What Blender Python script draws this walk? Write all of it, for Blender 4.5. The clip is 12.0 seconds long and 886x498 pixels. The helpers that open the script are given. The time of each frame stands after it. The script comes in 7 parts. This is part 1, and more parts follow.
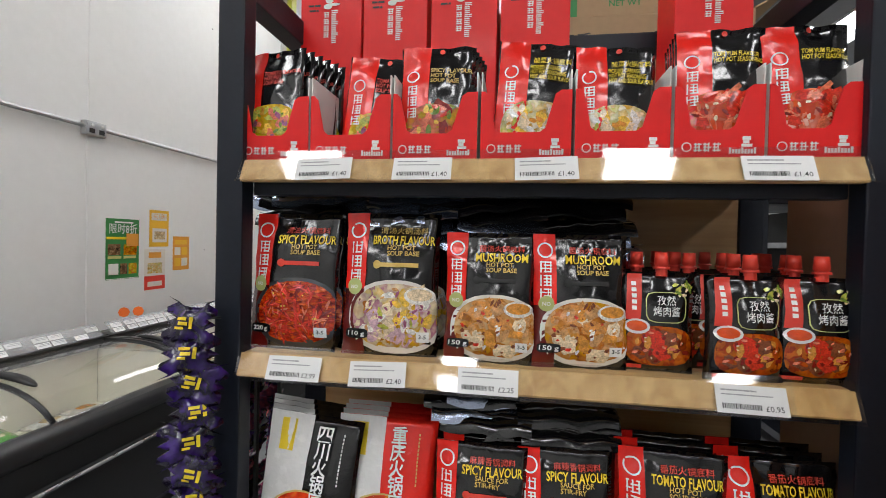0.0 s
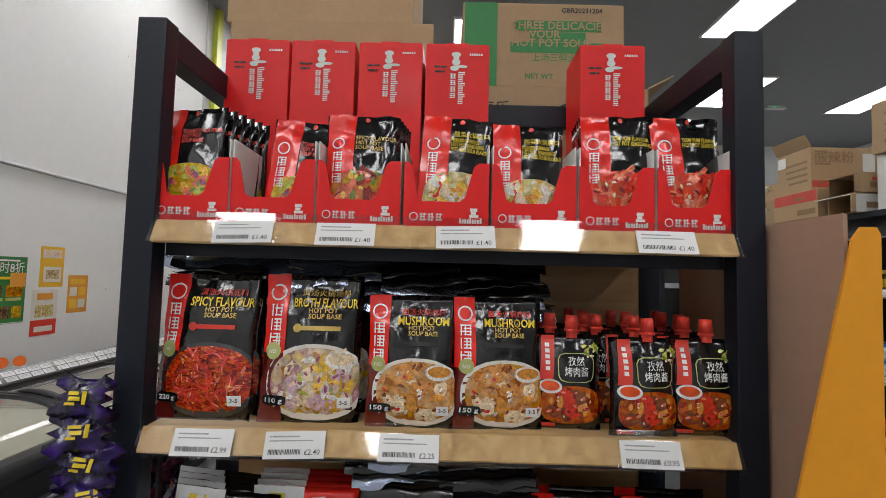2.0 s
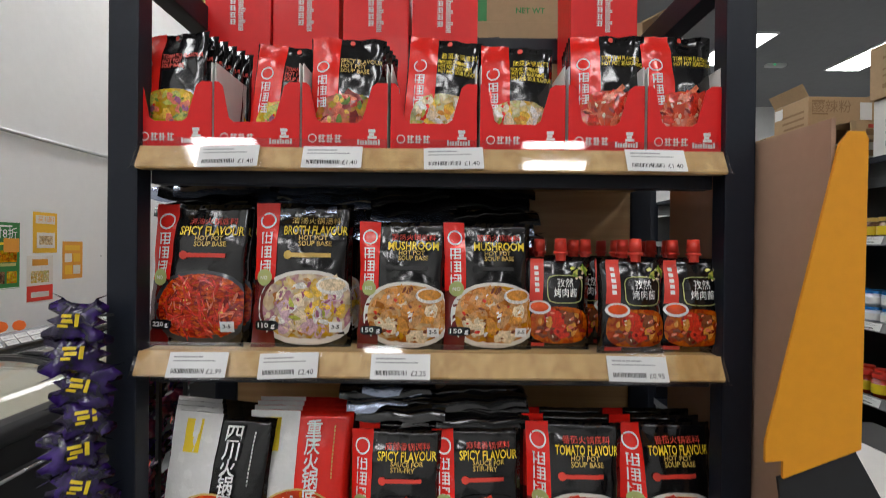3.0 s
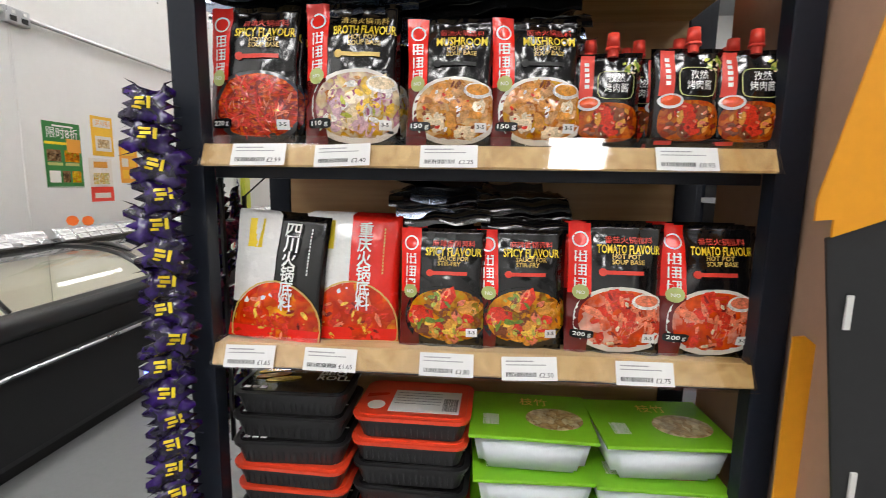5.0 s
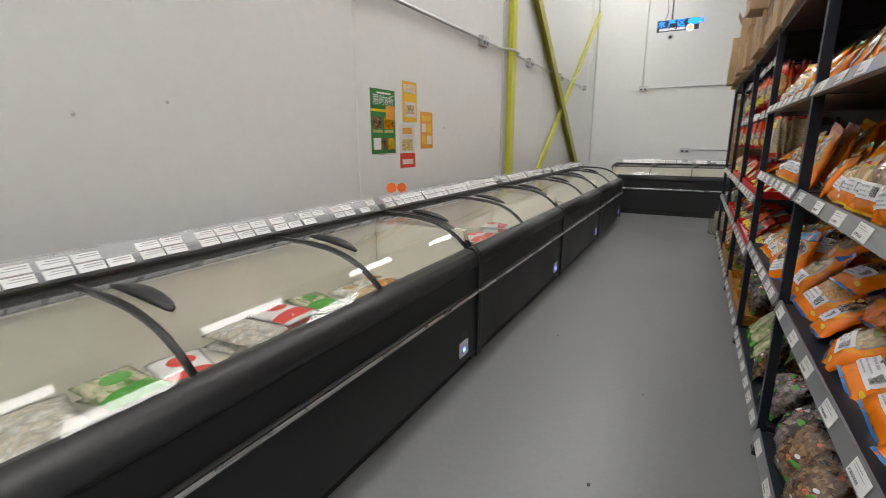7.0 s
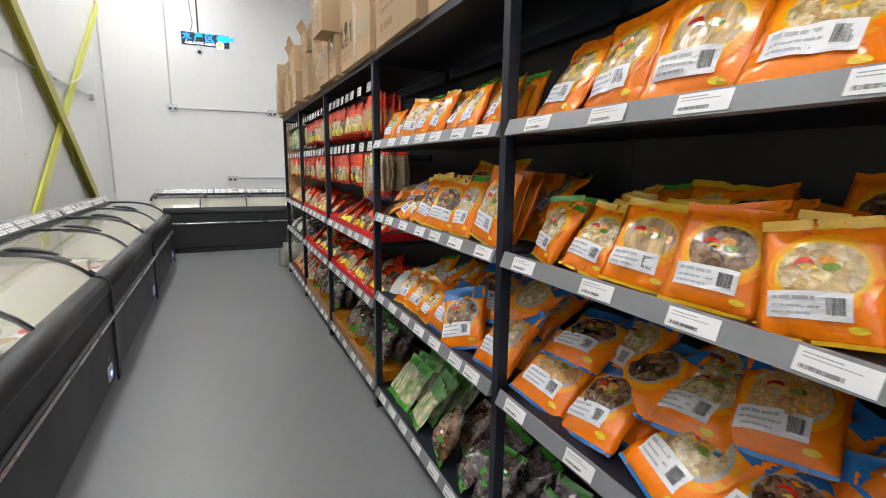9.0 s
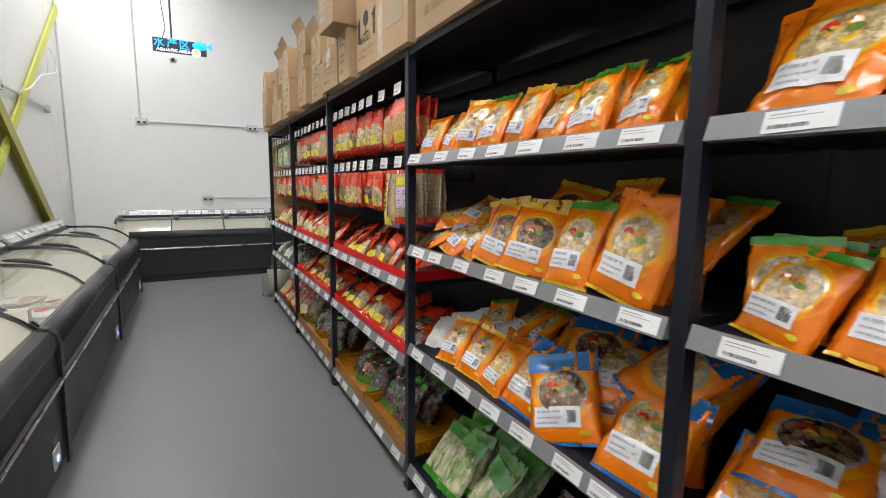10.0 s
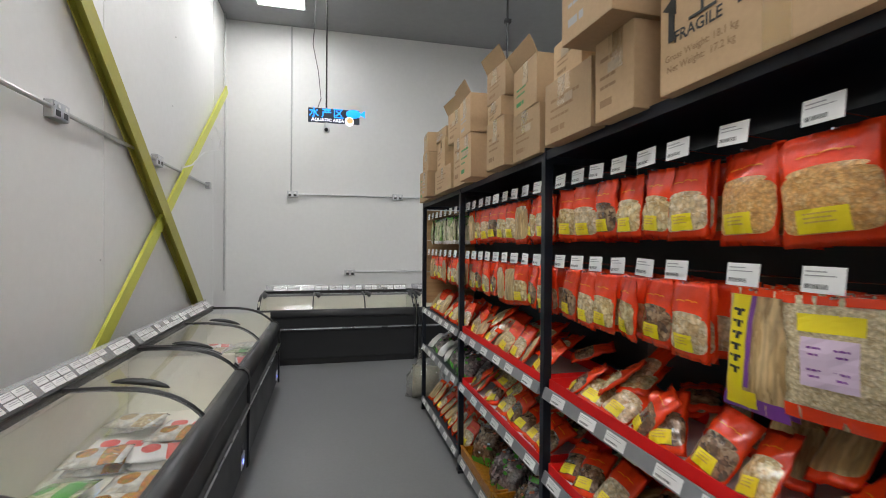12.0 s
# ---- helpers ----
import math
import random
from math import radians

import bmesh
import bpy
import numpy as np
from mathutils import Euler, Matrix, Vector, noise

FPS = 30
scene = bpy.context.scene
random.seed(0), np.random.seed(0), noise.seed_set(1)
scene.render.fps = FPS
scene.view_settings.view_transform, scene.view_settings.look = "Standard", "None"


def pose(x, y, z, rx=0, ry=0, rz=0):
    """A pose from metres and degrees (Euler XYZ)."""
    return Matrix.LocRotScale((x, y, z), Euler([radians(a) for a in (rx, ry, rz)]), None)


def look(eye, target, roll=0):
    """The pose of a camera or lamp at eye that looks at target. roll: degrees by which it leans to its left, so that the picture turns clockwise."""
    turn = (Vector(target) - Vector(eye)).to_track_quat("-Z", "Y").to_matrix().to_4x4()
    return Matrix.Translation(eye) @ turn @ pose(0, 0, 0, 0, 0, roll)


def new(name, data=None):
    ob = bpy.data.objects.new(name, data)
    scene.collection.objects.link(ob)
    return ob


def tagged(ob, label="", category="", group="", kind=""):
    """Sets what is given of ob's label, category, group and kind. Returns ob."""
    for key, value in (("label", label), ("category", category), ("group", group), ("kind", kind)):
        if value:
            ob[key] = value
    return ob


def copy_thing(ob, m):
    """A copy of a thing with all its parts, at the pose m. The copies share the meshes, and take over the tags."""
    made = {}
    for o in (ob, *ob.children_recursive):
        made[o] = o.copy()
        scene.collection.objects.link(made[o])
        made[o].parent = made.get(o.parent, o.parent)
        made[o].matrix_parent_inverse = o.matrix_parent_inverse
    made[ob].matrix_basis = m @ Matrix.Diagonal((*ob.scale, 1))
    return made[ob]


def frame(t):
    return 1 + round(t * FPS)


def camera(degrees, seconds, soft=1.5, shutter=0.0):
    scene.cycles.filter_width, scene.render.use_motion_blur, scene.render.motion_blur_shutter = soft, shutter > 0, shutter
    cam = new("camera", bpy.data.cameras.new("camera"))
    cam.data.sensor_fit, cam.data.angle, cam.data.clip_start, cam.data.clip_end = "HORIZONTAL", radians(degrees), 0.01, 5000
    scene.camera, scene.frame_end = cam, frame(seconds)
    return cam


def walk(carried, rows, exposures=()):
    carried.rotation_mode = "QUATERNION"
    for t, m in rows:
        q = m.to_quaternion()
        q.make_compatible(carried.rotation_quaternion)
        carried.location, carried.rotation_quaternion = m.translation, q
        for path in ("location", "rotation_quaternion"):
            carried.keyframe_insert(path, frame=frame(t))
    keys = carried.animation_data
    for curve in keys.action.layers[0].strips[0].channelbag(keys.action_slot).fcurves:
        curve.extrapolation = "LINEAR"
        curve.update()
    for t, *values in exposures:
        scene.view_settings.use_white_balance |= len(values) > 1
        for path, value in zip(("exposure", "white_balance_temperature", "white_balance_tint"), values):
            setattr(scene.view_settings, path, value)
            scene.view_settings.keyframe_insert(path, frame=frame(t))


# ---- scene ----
cam = camera(87.4, 12.0, soft=0.9, shutter=0.2)
PATH = [
    (0, (0.114, 0.059, 1.525), (-0.195, 2.035, 1.49), 1.3),
    (0.5, (0.124, 0.055, 1.54), (-0.06, 2.047, 1.551), 1.3),
    (1, (0.128, 0.047, 1.555), (0.028, 2.044, 1.617), 1.5),
    (1.5, (0.124, 0.042, 1.568), (0.079, 2.039, 1.669), 1.6),
    (2, (0.125, 0.042, 1.572), (0.114, 2.038, 1.692), 1.5),
    (2.5, (0.128, 0.043, 1.561), (0.134, 2.042, 1.645), 1.1),
    (3, (0.139, 0.045, 1.499), (0.143, 2.045, 1.491), 0.6),
    (3.2, (0.138, 0.042, 1.478), (0.144, 2.037, 1.342), 0.5),
    (4.8, (0.136, 0.021, 1.279), (0.056, 2.002, 1.016), 0.7),
    (5, (0.126, 0.011, 1.278), (-0.021, 1.985, 0.993), 0.9),
    (5.5, (0.021, -0.002, 1.284), (-0.431, 1.916, 0.941), 1.2),
    (6, (-0.206, 0.019, 1.276), (-0.993, 1.816, 0.885), 0.7),
    (6.5, (-0.52, 0.155, 1.291), (-1.573, 1.806, 0.884), 0.0),
    (7, (-0.746, 0.283, 1.293), (-1.668, 1.999, 0.839), -0.1),
    (7.5, (-0.919, 0.457, 1.352), (-1.283, 2.37, 0.894), -0.4),
    (7.7, (-0.941, 0.57, 1.353), (-1.081, 2.515, 0.908), -0.1),
    (9.3, (-1.164, 1.456, 1.356), (-0.24, 3.199, 1.027), 0.7),
    (9.5, (-1.179, 1.572, 1.346), (-0.237, 3.307, 1.026), 0.7),
    (10, (-1.195, 1.902, 1.366), (-0.25, 3.643, 1.092), 0.6),
    (10.5, (-1.247, 2.197, 1.394), (-0.352, 3.973, 1.173), 0.1),
    (11, (-1.293, 2.528, 1.457), (-0.513, 4.363, 1.298), -0.2),
    (11.5, (-1.27, 2.859, 1.491), (-0.654, 4.76, 1.407), 0.4),
    (12, (-1.255, 3.185, 1.525), (-0.777, 5.127, 1.51), 0.4),
]
EXPOSURES = [(0.0, -0.17, 6350, 10), (2.5, -0.43, 6350, 10), (5.0, 0.32, 6500, 10), (6.5, 0.16, 6700, 10), (7.0, -0.06, 6600, 10), (7.5, 0.08, 6550, 10), (9.5, 0.46, 6350, 10), (10.0, 0.4, 6350, 10), (10.5, 0.3, 6350, 10), (11.0, 0.16, 6350, 10), (11.5, 0.1, 6350, 10), (12.0, -0.05, 6350, 10)]
walk(cam, [(t, look(eye, target, roll)) for t, eye, target, roll in PATH], EXPOSURES)

# ---- light ----
world = bpy.data.worlds.new("shop_air")
scene.world = world
world.use_nodes = True
world.node_tree.nodes["Background"].inputs[0].default_value = (0.75, 0.85, 1.0, 1)
world.node_tree.nodes["Background"].inputs[1].default_value = 0.15
PANEL_POWER = 17.0


# ---- materials ----
def mat(name, base, rough=0.5, metal=0.0, var=0.06, scale=6.0, fine=60.0, bump=0.0, coat=0.0, spec=0.5, per_object=0.0, emit=None, power=0.0, rough_var=0.1):
    """A painted or moulded surface with broad and fine variation of tone, gloss and relief."""
    m = bpy.data.materials.new(name)
    m.use_nodes = True
    nt = m.node_tree
    n, ln = nt.nodes, nt.links
    p = n["Principled BSDF"]
    tc = n.new("ShaderNodeTexCoord")
    big = n.new("ShaderNodeTexNoise")
    big.inputs["Scale"].default_value, big.inputs["Detail"].default_value = scale, 4
    small = n.new("ShaderNodeTexNoise")
    small.inputs["Scale"].default_value, small.inputs["Detail"].default_value = fine, 3
    for t in (big, small):
        ln.new(tc.outputs["Object"], t.inputs["Vector"])
    add = n.new("ShaderNodeMath")
    add.operation = "ADD"
    ln.new(big.outputs["Fac"], add.inputs[0])
    ln.new(small.outputs["Fac"], add.inputs[1])
    rng = n.new("ShaderNodeMapRange")
    rng.inputs["From Min"].default_value, rng.inputs["From Max"].default_value = 0.6, 1.4
    rng.inputs["To Min"].default_value, rng.inputs["To Max"].default_value = 1 - var, 1 + var
    ln.new(add.outputs[0], rng.inputs["Value"])
    hsv = n.new("ShaderNodeHueSaturation")
    hsv.inputs["Color"].default_value = (*base, 1)
    if per_object:
        oi = n.new("ShaderNodeObjectInfo")
        r2 = n.new("ShaderNodeMapRange")
        r2.inputs["To Min"].default_value, r2.inputs["To Max"].default_value = 1 - per_object, 1 + per_object
        ln.new(oi.outputs["Random"], r2.inputs["Value"])
        mul = n.new("ShaderNodeMath")
        mul.operation = "MULTIPLY"
        ln.new(rng.outputs[0], mul.inputs[0])
        ln.new(r2.outputs[0], mul.inputs[1])
        ln.new(mul.outputs[0], hsv.inputs["Value"])
    else:
        ln.new(rng.outputs[0], hsv.inputs["Value"])
    ln.new(hsv.outputs[0], p.inputs["Base Color"])
    rr = n.new("ShaderNodeMapRange")
    rr.inputs["To Min"].default_value, rr.inputs["To Max"].default_value = max(0.02, rough - rough_var), min(1, rough + rough_var)
    ln.new(big.outputs["Fac"], rr.inputs["Value"])
    ln.new(rr.outputs[0], p.inputs["Roughness"])
    p.inputs["Metallic"].default_value = metal
    p.inputs["Coat Weight"].default_value = coat
    p.inputs["Coat Roughness"].default_value = 0.08
    p.inputs["Specular IOR Level"].default_value = spec
    if bump:
        b = n.new("ShaderNodeBump")
        b.inputs["Strength"].default_value, b.inputs["Distance"].default_value = bump, 0.004
        ln.new(add.outputs[0], b.inputs["Height"])
        ln.new(b.outputs[0], p.inputs["Normal"])
    if emit:
        p.inputs["Emission Color"].default_value = (*emit, 1)
        p.inputs["Emission Strength"].default_value = power
    return m


def ramp_mat(name, colours, scale, rough=0.25, kind="VORONOI", stretch=(1, 1, 1), bump=0.3, coat=0.3, mix_noise=0.35, detail=2.0):
    """A printed or loose mottled surface: cells or fibres coloured from a ramp."""
    m = bpy.data.materials.new(name)
    m.use_nodes = True
    nt = m.node_tree
    n, ln = nt.nodes, nt.links
    p = n["Principled BSDF"]
    tc = n.new("ShaderNodeTexCoord")
    mp = n.new("ShaderNodeMapping")
    mp.inputs["Scale"].default_value = stretch
    oi = n.new("ShaderNodeObjectInfo")
    ln.new(tc.outputs["Object"], mp.inputs["Vector"])
    off = n.new("ShaderNodeVectorMath")
    off.operation = "ADD"
    ln.new(mp.outputs[0], off.inputs[0])
    ln.new(oi.outputs["Random"], off.inputs[1])
    if kind == "VORONOI":
        t = n.new("ShaderNodeTexVoronoi")
        t.inputs["Scale"].default_value = scale
        dist, cell = t.outputs["Distance"], t.outputs["Color"]
    else:
        t = n.new("ShaderNodeTexNoise")
        t.inputs["Scale"].default_value, t.inputs["Detail"].default_value = scale, 4
        dist, cell = t.outputs["Fac"], t.outputs["Color"]
    if kind == "VORONOI":
        # uneven outlines
        t.distance = "MANHATTAN"
        wn = n.new("ShaderNodeTexNoise")
        wn.inputs["Scale"].default_value, wn.inputs["Detail"].default_value = scale * 0.8, 3
        ln.new(off.outputs[0], wn.inputs["Vector"])
        wm = n.new("ShaderNodeVectorMath")
        wm.operation = "MULTIPLY_ADD"
        wm.inputs[1].default_value = (1.6 / scale,) * 3
        ln.new(wn.outputs["Color"], wm.inputs[0])
        ln.new(off.outputs[0], wm.inputs[2])
        ln.new(wm.outputs[0], t.inputs["Vector"])
    else:
        ln.new(off.outputs[0], t.inputs["Vector"])
    sep = n.new("ShaderNodeSeparateColor")
    ln.new(cell, sep.inputs[0])
    nz = n.new("ShaderNodeTexNoise")
    nz.inputs["Scale"].default_value, nz.inputs["Detail"].default_value = scale * 1.7, 5
    ln.new(off.outputs[0], nz.inputs["Vector"])
    mx = n.new("ShaderNodeMix")
    mx.inputs[0].default_value = mix_noise
    ln.new(sep.outputs[0], mx.inputs[2])
    ln.new(nz.outputs["Fac"], mx.inputs[3])
    cr = n.new("ShaderNodeValToRGB")
    el = cr.color_ramp.elements
    while len(el) < len(colours):
        el.new(0.5)
    for k, c in enumerate(colours):
        el[k].position = 0.15 + 0.7 * k / max(1, len(colours) - 1)
        el[k].color = (*c, 1)
    ln.new(mx.outputs[0], cr.inputs[0])
    if kind == "VORONOI":
        # shade in the gaps between the pieces, painted as darker colour
        gap = n.new("ShaderNodeMapRange")
        gap.inputs["From Max"].default_value = 1.25
        gap.inputs["To Min"].default_value, gap.inputs["To Max"].default_value = 1.2, 0.62
        ln.new(dist, gap.inputs["Value"])
        hs = n.new("ShaderNodeHueSaturation")
        hs.inputs["Saturation"].default_value = 1.12
        ln.new(gap.outputs[0], hs.inputs["Value"])
        ln.new(cr.outputs[0], hs.inputs["Color"])
        ln.new(hs.outputs[0], p.inputs["Base Color"])
    else:
        ln.new(cr.outputs[0], p.inputs["Base Color"])
    p.inputs["Roughness"].default_value = rough
    p.inputs["Coat Weight"].default_value = coat
    p.inputs["Coat Roughness"].default_value = 0.1
    if bump:
        b = n.new("ShaderNodeBump")
        b.inputs["Strength"].default_value, b.inputs["Distance"].default_value = bump, 0.003
        ln.new(dist, b.inputs["Height"])
        ln.new(b.outputs[0], p.inputs["Normal"])
    return m


def wood_mat(name, dark, light, axis=0, rough=0.42):
    m = bpy.data.materials.new(name)
    m.use_nodes = True
    n, ln = m.node_tree.nodes, m.node_tree.links
    p = n["Principled BSDF"]
    tc = n.new("ShaderNodeTexCoord")
    mp = n.new("ShaderNodeMapping")
    sc = [26.0, 26.0, 26.0]
    sc[axis] = 1.2
    mp.inputs["Scale"].default_value = sc
    ln.new(tc.outputs["Object"], mp.inputs["Vector"])
    a = n.new("ShaderNodeTexNoise")
    a.inputs["Scale"].default_value, a.inputs["Detail"].default_value, a.inputs["Distortion"].default_value = 1.6, 8, 0.6
    ln.new(mp.outputs[0], a.inputs["Vector"])
    cr = n.new("ShaderNodeValToRGB")
    cr.color_ramp.elements[0].position, cr.color_ramp.elements[0].color = 0.32, (*dark, 1)
    cr.color_ramp.elements[1].position, cr.color_ramp.elements[1].color = 0.66, (*light, 1)
    ln.new(a.outputs["Fac"], cr.inputs[0])
    ln.new(cr.outputs[0], p.inputs["Base Color"])
    p.inputs["Roughness"].default_value = rough
    b = n.new("ShaderNodeBump")
    b.inputs["Strength"].default_value, b.inputs["Distance"].default_value = 0.12, 0.002
    ln.new(a.outputs["Fac"], b.inputs["Height"])
    ln.new(b.outputs[0], p.inputs["Normal"])
    return m


def clear_mat(name, tint=(1, 1, 1), gloss=0.03, ior=1.45, haze=0.0, haze_colour=(0.8, 0.8, 0.78), crinkle=0.0):
    """Clear sheet: lets light straight through, mirrors by Fresnel, with a little haze."""
    m = bpy.data.materials.new(name)
    m.use_nodes = True
    n, ln = m.node_tree.nodes, m.node_tree.links
    n.remove(n["Principled BSDF"])
    tr = n.new("ShaderNodeBsdfTransparent")
    tr.inputs[0].default_value = (*tint, 1)
    gl = n.new("ShaderNodeBsdfGlossy")
    gl.inputs["Roughness"].default_value = gloss
    df = n.new("ShaderNodeBsdfDiffuse")
    df.inputs[0].default_value = (*haze_colour, 1)
    lw = n.new("ShaderNodeLayerWeight")
    lw.inputs[0].default_value = 0.5
    pw = n.new("ShaderNodeMath")
    pw.operation, pw.inputs[1].default_value = "POWER", 4.0
    ln.new(lw.outputs["Facing"], pw.inputs[0])
    fr = n.new("ShaderNodeMapRange")
    r0 = ((ior - 1) / (ior + 1)) ** 2
    fr.inputs["To Min"].default_value, fr.inputs["To Max"].default_value = r0, 0.85
    ln.new(pw.outputs[0], fr.inputs["Value"])
    mh = n.new("ShaderNodeMixShader")
    mh.inputs[0].default_value = haze
    ms = n.new("ShaderNodeMixShader")
    ln.new(tr.outputs[0], mh.inputs[1])
    ln.new(df.outputs[0], mh.inputs[2])
    ln.new(fr.outputs[0], ms.inputs[0])
    ln.new(mh.outputs[0], ms.inputs[1])
    ln.new(gl.outputs[0], ms.inputs[2])
    ln.new(ms.outputs[0], n["Material Output"].inputs[0])
    if crinkle:
        tc = n.new("ShaderNodeTexCoord")
        nz = n.new("ShaderNodeTexNoise")
        nz.inputs["Scale"].default_value, nz.inputs["Detail"].default_value = 22, 5
        ln.new(tc.outputs["Object"], nz.inputs["Vector"])
        b = n.new("ShaderNodeBump")
        b.inputs["Strength"].default_value, b.inputs["Distance"].default_value = crinkle, 0.01
        ln.new(nz.outputs["Fac"], b.inputs["Height"])
        ln.new(b.outputs[0], gl.inputs["Normal"])
        ln.new(b.outputs[0], lw.inputs["Normal"])
    return m


M_WALL = mat("white_painted_block", (0.74, 0.74, 0.73), 0.62, var=0.03, scale=0.9, fine=18, bump=0.05)
M_CEIL = mat("grey_ceiling_sheet", (0.30, 0.305, 0.31), 0.8, var=0.05, scale=0.6, fine=12)
M_FLOOR = mat("grey_resin_floor", (0.208, 0.211, 0.215), 0.36, var=0.06, scale=0.8, fine=40, bump=0.03, rough_var=0.12)
# the blue tint is a reflection on the posts, put into the base colour
M_BLACK = mat("black_powder_coat", (0.009, 0.012, 0.020), 0.42, var=0.15, scale=5, fine=120, bump=0.05, spec=0.32)
M_BLACKPANEL = mat("black_back_panel", (0.014, 0.014, 0.015), 0.55, var=0.15, scale=3, fine=80)
M_WOOD = wood_mat("light_oak_board", (0.54, 0.325, 0.11), (0.77, 0.53, 0.225))
M_WOODBACK = wood_mat("oak_back_board", (0.42, 0.25, 0.11), (0.56, 0.36, 0.18))
M_CLEAR = clear_mat("clear_plastic_strip", (0.96, 0.96, 0.96), 0.05, 1.75, 0.0)
M_STRIP = clear_mat("clear_ticket_holder", (0.95, 0.95, 0.95), 0.12, 1.6, 0.22, (0.72, 0.73, 0.74), 0.15)
M_GLASS = clear_mat("freezer_lid_glass", (0.94, 0.95, 0.95), 0.01, 1.52, 0.06, (0.75, 0.76, 0.76))
M_FZ = mat("anthracite_freezer_panel", (0.017, 0.0175, 0.019), 0.42, var=0.10, scale=3, fine=90, spec=0.38)
M_FZRIM = mat("grey_plastic_rim", (0.025, 0.0255, 0.0275), 0.40, var=0.06, scale=4, fine=60)
M_FZBLACK = mat("black_plastic", (0.016, 0.016, 0.017), 0.35, var=0.1)
M_STEEL = mat("brushed_steel_strip", (0.55, 0.56, 0.58), 0.28, 0.9, var=0.05, fine=150)
M_LINER = mat("cream_freezer_liner", (0.82, 0.80, 0.68), 0.45, var=0.05, scale=5, fine=30, bump=0.15)
M_FROST = mat("white_frost", (0.80, 0.80, 0.76), 0.7, var=0.06, scale=14, fine=60, bump=0.8)
M_GREY_RAIL = mat("grey_price_rail", (0.20, 0.205, 0.215), 0.33, var=0.06, coat=0.3)
M_PAPER = mat("white_paper_ticket", (0.78, 0.78, 0.77), 0.55, var=0.02, per_object=0.05)
M_INK = mat("black_print", (0.02, 0.02, 0.02), 0.5, var=0.02)
M_GREYINK = mat("grey_small_print", (0.33, 0.33, 0.34), 0.5, var=0.02)
M_YELLOWSTEEL = mat("yellow_green_painted_steel", (0.62, 0.64, 0.09), 0.42, var=0.07, scale=4, fine=50, bump=0.06)
M_OLIVE = mat("olive_painted_steel", (0.36, 0.34, 0.045), 0.45, var=0.08, scale=4, fine=50, bump=0.06)
M_CONDUIT = mat("galvanised_conduit", (0.52, 0.53, 0.53), 0.38, 0.6, var=0.06)
M_SOCKET = mat("metal_socket_box", (0.45, 0.46, 0.46), 0.35, 0.5, var=0.06)
M_WHITEPLASTIC = mat("white_plastic", (0.74, 0.74, 0.73), 0.4, var=0.03)
M_PANEL = mat("led_diffuser", (0.9, 0.9, 0.9), 0.5, emit=(1.0, 0.985, 0.965), power=PANEL_POWER)
M_CARD = mat("brown_corrugated_card", (0.44, 0.30, 0.165), 0.78, var=0.07, scale=5, fine=70, bump=0.08, per_object=0.14)
M_CARDDARK = mat("cut_card_edge", (0.30, 0.19, 0.10), 0.85, var=0.1, fine=120)
M_TAPE = clear_mat("parcel_tape", (0.96, 0.93, 0.85), 0.15, 1.5, 0.12, (0.7, 0.6, 0.42))


# ---- mesh helpers ----
def add_box(bm, x0, y0, z0, x1, y1, z1, bevel=0.0, m=None):
    g = bmesh.ops.create_cube(bm, size=1.0)
    vs = g["verts"]
    bmesh.ops.scale(bm, vec=(abs(x1 - x0), abs(y1 - y0), abs(z1 - z0)), verts=vs)
    bmesh.ops.translate(bm, vec=((x0 + x1) / 2, (y0 + y1) / 2, (z0 + z1) / 2), verts=vs)
    if m is not None:
        bmesh.ops.transform(bm, matrix=m, verts=vs)
    if bevel:
        es = list({e for v in vs for e in v.link_edges})
        bmesh.ops.bevel(bm, geom=es, offset=bevel, segments=2, affect="EDGES", profile=0.7)
    return bm


def box(x0, y0, z0, x1, y1, z1, bevel=0.0, m=None):
    return add_box(bmesh.new(), x0, y0, z0, x1, y1, z1, bevel, m)


def add_rod(bm, a, b, r, seg=10):
    a, b = Vector(a), Vector(b)
    d = b - a
    m = Matrix.Translation((a + b) / 2) @ d.to_track_quat("Z", "Y").to_matrix().to_4x4()
    bmesh.ops.create_cone(bm, cap_ends=True, segments=seg, radius1=r, radius2=r, depth=d.length, matrix=m)
    return bm


def rod(a, b, r, seg=10):
    return add_rod(bmesh.new(), a, b, r, seg)


def prism(profile, y0, y1, bm=None):
    """A closed profile of (x, z) drawn out along y."""
    bm = bm or bmesh.new()
    a = [bm.verts.new((x, y0, z)) for x, z in profile]
    b = [bm.verts.new((x, y1, z)) for x, z in profile]
    k = len(profile)
    bm.faces.new(a)
    bm.faces.new(b[::-1])
    for i in range(k):
        bm.faces.new((a[i], b[i], b[(i + 1) % k], a[(i + 1) % k]))
    bmesh.ops.recalc_face_normals(bm, faces=bm.faces)
    return bm


def ribbon(line, width0, width1, thick, bm=None):
    """A curved sheet: a line of (x, z) drawn out along y, with thickness."""
    pts = [Vector((x, 0, z)) for x, z in line]
    lower = []
    for i, p in enumerate(pts):
        d = (pts[min(i + 1, len(pts) - 1)] - pts[max(i - 1, 0)]).normalized()
        lower.append(p + Vector((d.z, 0, -d.x)) * thick)
    prof = [(p.x, p.z) for p in pts] + [(p.x, p.z) for p in reversed(lower)]
    return prism(prof, width0, width1, bm)


def mesh_of(bm, name, material, smooth=False):
    me = bpy.data.meshes.new(name)
    if smooth:
        for f in bm.faces:
            f.smooth = True
    bm.to_mesh(me)
    bm.free()
    me.materials.append(material)
    return me


def thing(name, label, category, group="", kind="", at=None):
    ob = new(name)
    if at is not None:
        ob.matrix_basis = at
    return tagged(ob, label, category, group, kind)


